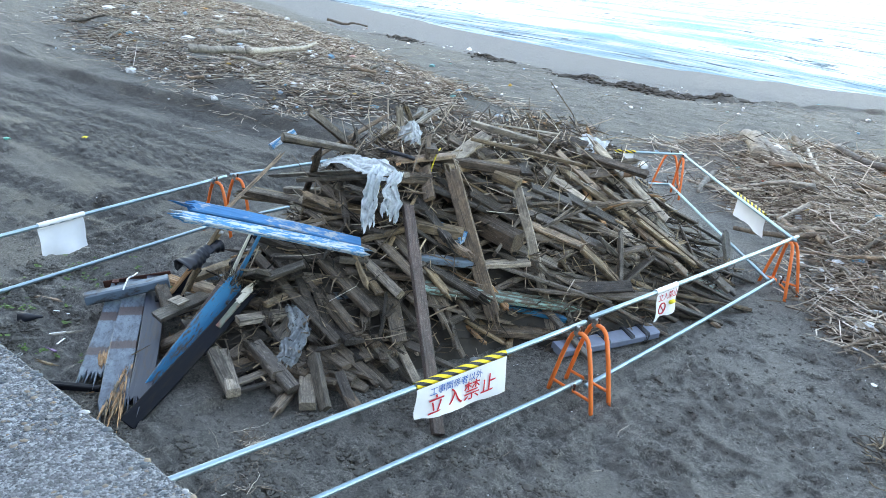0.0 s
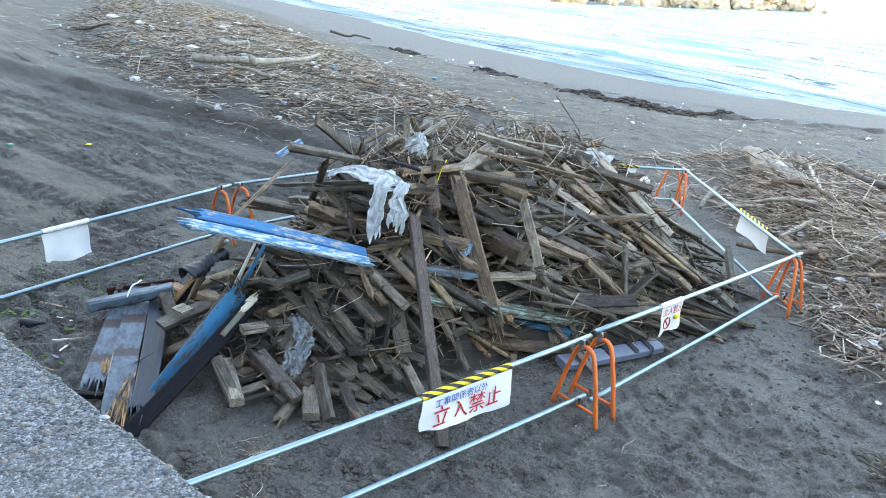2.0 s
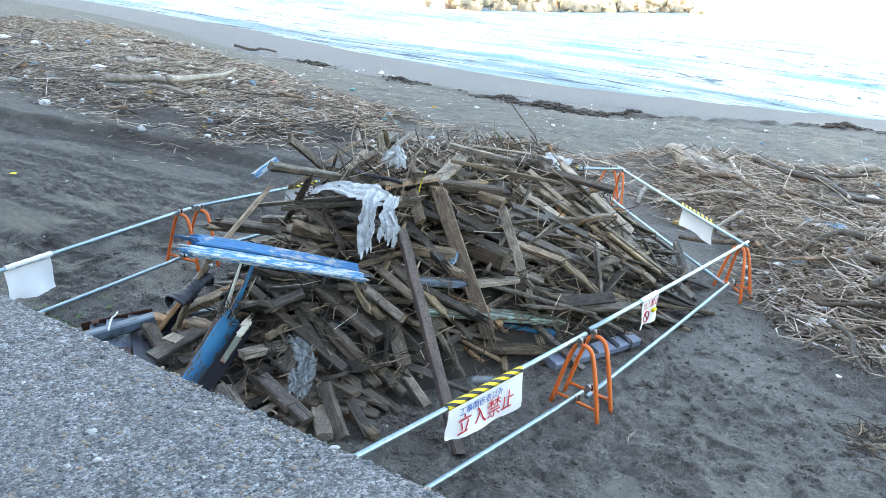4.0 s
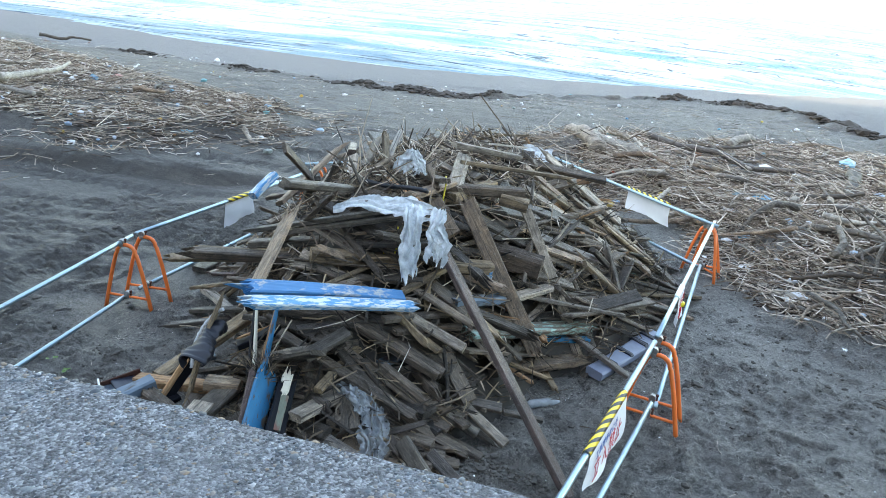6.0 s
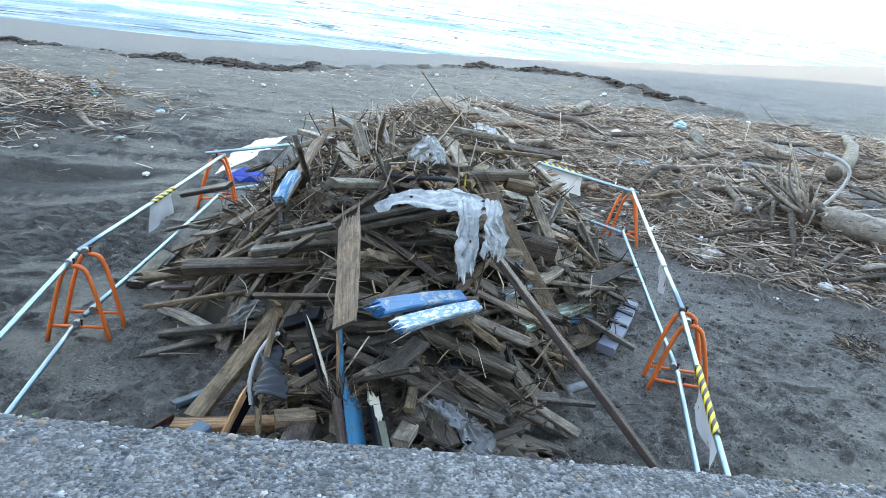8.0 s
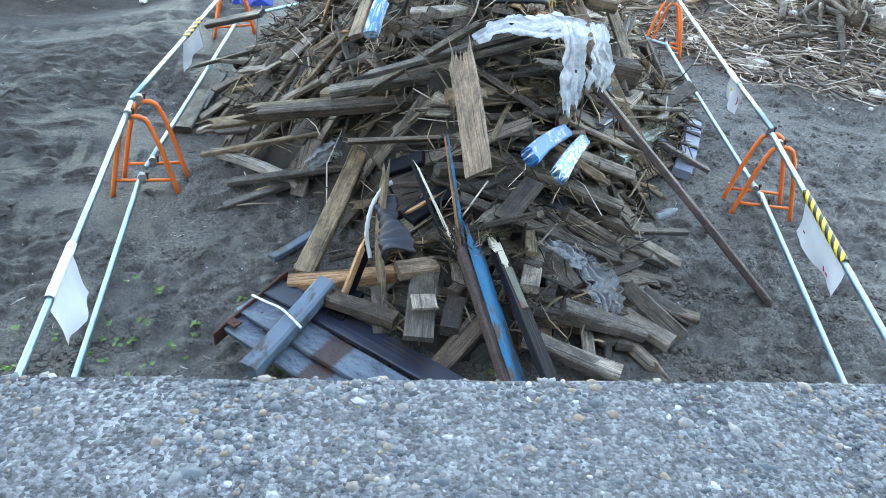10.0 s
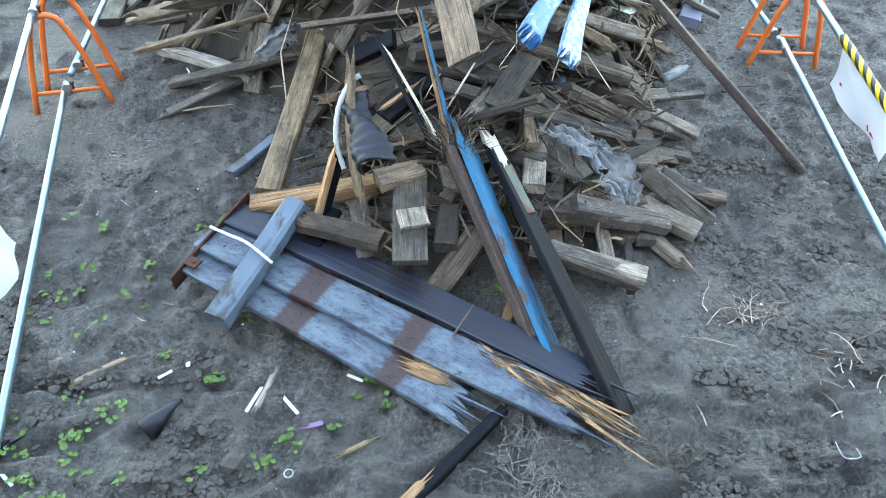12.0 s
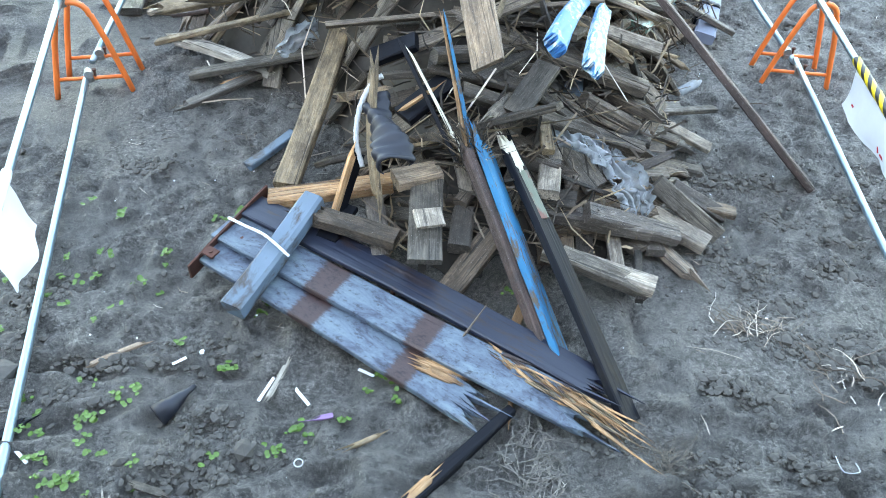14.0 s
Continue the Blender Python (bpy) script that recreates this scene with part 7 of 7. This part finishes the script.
limb(ground_line(-35.2, 31.5, -33, 33.0, 0.3, 0.1, 4, 15), 0.1, 0.05, WOOD_GREY, "dark driftwood branch on the wet sand", seed=15)
rk = random.Random(91)
for k in range(165):
    poly = BELT_R if k < 132 else BELT_L
    while True:
        x, y = (rk.uniform(-3.5, 11), rk.uniform(10.3, 24 if k < 62 else 17)) if k < 132 else (rk.uniform(-34, -8), rk.uniform(11, 25))
        if bool(inside(poly, np.array([x]), np.array([y]))[0]):
            break
    a, ln = rk.uniform(0, 6.28), rk.uniform(0.5, 1.8)
    r = rk.uniform(0.016, 0.075)
    limb(ground_line(x, y, x + ln * math.cos(a), y + ln * math.sin(a), 0.12 + r, 0.06, 4, 300 + k), r, r * rk.uniform(0.3, 0.8), rk.choice((WOOD_GREY, WOOD_GREY, WOOD_PALE, WOOD_BROWN)), "crooked driftwood branch among washed-up reeds", "driftwood_branch", seed=400 + k)

rng = np.random.default_rng(77)
AROUND = [(-6, 1.6), (7.5, 2.2), (8, 12), (3.5, 12), (2.2, 11), (-3.5, 11), (-6, 9)]
p = scatter(AROUND, 900, rng, 0.0)
strewn("twigs", p, rng.lognormal(math.log(0.07), 0.6, 900), rng.uniform(0.001, 0.003, 900), rng, STICKS, "small dry twigs scattered over the sand", 0.006, 0.05, "twigs")
p = scatter([(-40, 8), (-8, 9), (12, 22), (8, 36), (-10, 34), (-40, 34)], 3500, rng, 0.0)
strewn("twigs", p, rng.lognormal(math.log(0.22), 0.6, 3500), rng.uniform(0.003, 0.008, 3500), rng, STICKS, "dry twigs scattered over the far sand", 0.01, 0.06, "twigs")
# splinters caught all over the heap
pts = []
while len(pts) < 4500:
    x, y = rng.uniform(-3.1, 2.3), rng.uniform(4.0, 11.2)
    h = heap(x, y)
    if h > 0.1:
        pts.append((x, y, h + rng.uniform(-0.12, 0.12)))
strewn("splinters", pts, rng.lognormal(math.log(0.20), 0.55, 4500), rng.uniform(0.003, 0.011, 4500), rng, DARK_STICKS, "splinters and twigs caught all over the heap", 0.0, 0.45, "splinters")
pts = [(rng.normal(-0.5, 0.8), rng.normal(7.6, 1.2), 0) for _ in range(700)]
pts = [(x, y, heap(x, y) + 0.05) for x, y, _ in pts]
strewn("splinters", pts, rng.lognormal(math.log(0.30), 0.5, 700), rng.uniform(0.003, 0.009, 700), rng, STICKS, "pale reeds and twigs caught on top of the heap", 0.0, 0.6, "splinters")

# white and coloured bits, clods
CLOD = plain_material("damp_sand", (0.085, 0.079, 0.071), 0.9, 0.5, 40, 0, 0.4)


def bits(name, pts, sizes, mat, label, flat, kind="stuff"):
    v, f = blobs(pts, sizes, rng, flat)
    return tagged(mesh_object(name, v.tolist(), f.tolist(), mat), label, "litter", kind=kind)


p = np.concatenate([scatter(BELT_R, 420, rng, 2), scatter(NEAR_R, 420, rng, 1), scatter(BELT_L, 650, rng, 2), scatter([(-40, 10), (-8, 9), (12, 22), (6, 36), (-10, 36), (-40, 34)], 200, rng)])
bits("litter_bits", p + np.array([0, 0, 0.04]), rng.lognormal(math.log(0.05), 0.55, len(p)), LITTER, "white and coloured bits of washed-up litter", 0.6)
p = scatter(AROUND, 260, rng)
bits("shell_bits", p + np.array([0, 0, 0.003]), rng.uniform(0.003, 0.010, len(p)), WHITE_PLASTIC, "tiny white shell and foam bits on the sand", 0.5)
p = scatter(AROUND, 4500, rng)
pk = []
for _ in range(110):
    cx, cy = rng.uniform(-3.4, 3.8), rng.uniform(1.9, 5.2)
    if -2.2 < cx < 1.2 and cy > 3.0 + 0.2 * abs(cx):
        continue
    q = np.column_stack([rng.normal(cx, 0.11, 130), rng.normal(cy, 0.05, 130)])
    pk.append(np.column_stack([q, beach(q[:, 0], q[:, 1]) + 0.004]))
p = np.concatenate([p] + pk)
bits("sand_clods", p + np.array([0, 0, 0.0]), rng.lognormal(math.log(0.012), 0.5, len(p)), CLOD, "small clods of dark sand", 0.6)
rows = []
for cx, n, sx_ in ((-28.5, 260, 0.7), (-20.5, 300, 0.9), (-13.6, 520, 1.1), (-10.6, 760, 1.2), (-8.0, 300, 0.6), (-1.8, 200, 0.5), (1.2, 260, 0.8), (3.4, 520, 0.7), (5.0, 620, 0.8), (6.6, 420, 0.6)):
    x = rng.normal(cx, sx_, n)
    y = wet_edge(x) - 0.25 + rng.normal(0, 0.35, n)
    rows.append(np.column_stack([x, y, beach(x, y) + rng.uniform(0, 0.10, n) * np.exp(-((x - cx) / sx_) ** 2)]))
p = np.concatenate(rows)
bits("seaweed", p, rng.lognormal(math.log(0.055), 0.6, len(p)), SEAWEED_AND_GAP_SHADE, "dark clumps of seaweed along the tide line", 0.45)

# ---- breakwater in the sea ----
breakwater = tagged(new("breakwater"), "sunlit breakwater of tumbled tan rocks in the sea", "breakwater")
ROCKS = []
for k in range(5):
    v, f = blobs([(0, 0, 0)], [1.0], np.random.default_rng(600 + k), 0.95)
    me = bpy.data.meshes.new("rock")
    me.from_pydata(v.tolist(), [], f.tolist())
    me.materials.append(ROCK)
    me.update()
    ROCKS.append(me)
rk = random.Random(8)
for k in range(190):
    u = rk.random()
    x, y = -86 + 7 * u + rk.uniform(-1.0, 9.0) * -1, 118 + 106 * u
    base = SEA_LEVEL + 0.04 * (y - float(waterline(np.array([x]))[0]))
    row = rk.randint(0, 2)
    ob = new("rock", rk.choice(ROCKS))
    ob.parent = breakwater
    s = rk.uniform(1.2, 2.2)
    ob.matrix_basis = pose(x - row * 1.2 + 4, y, base + 0.3 + row * 1.25, rk.uniform(0, 360), rk.uniform(0, 360), rk.uniform(0, 360)) @ Matrix.Diagonal((s, s * rk.uniform(0.7, 1.2), s * rk.uniform(0.6, 1.0), 1))
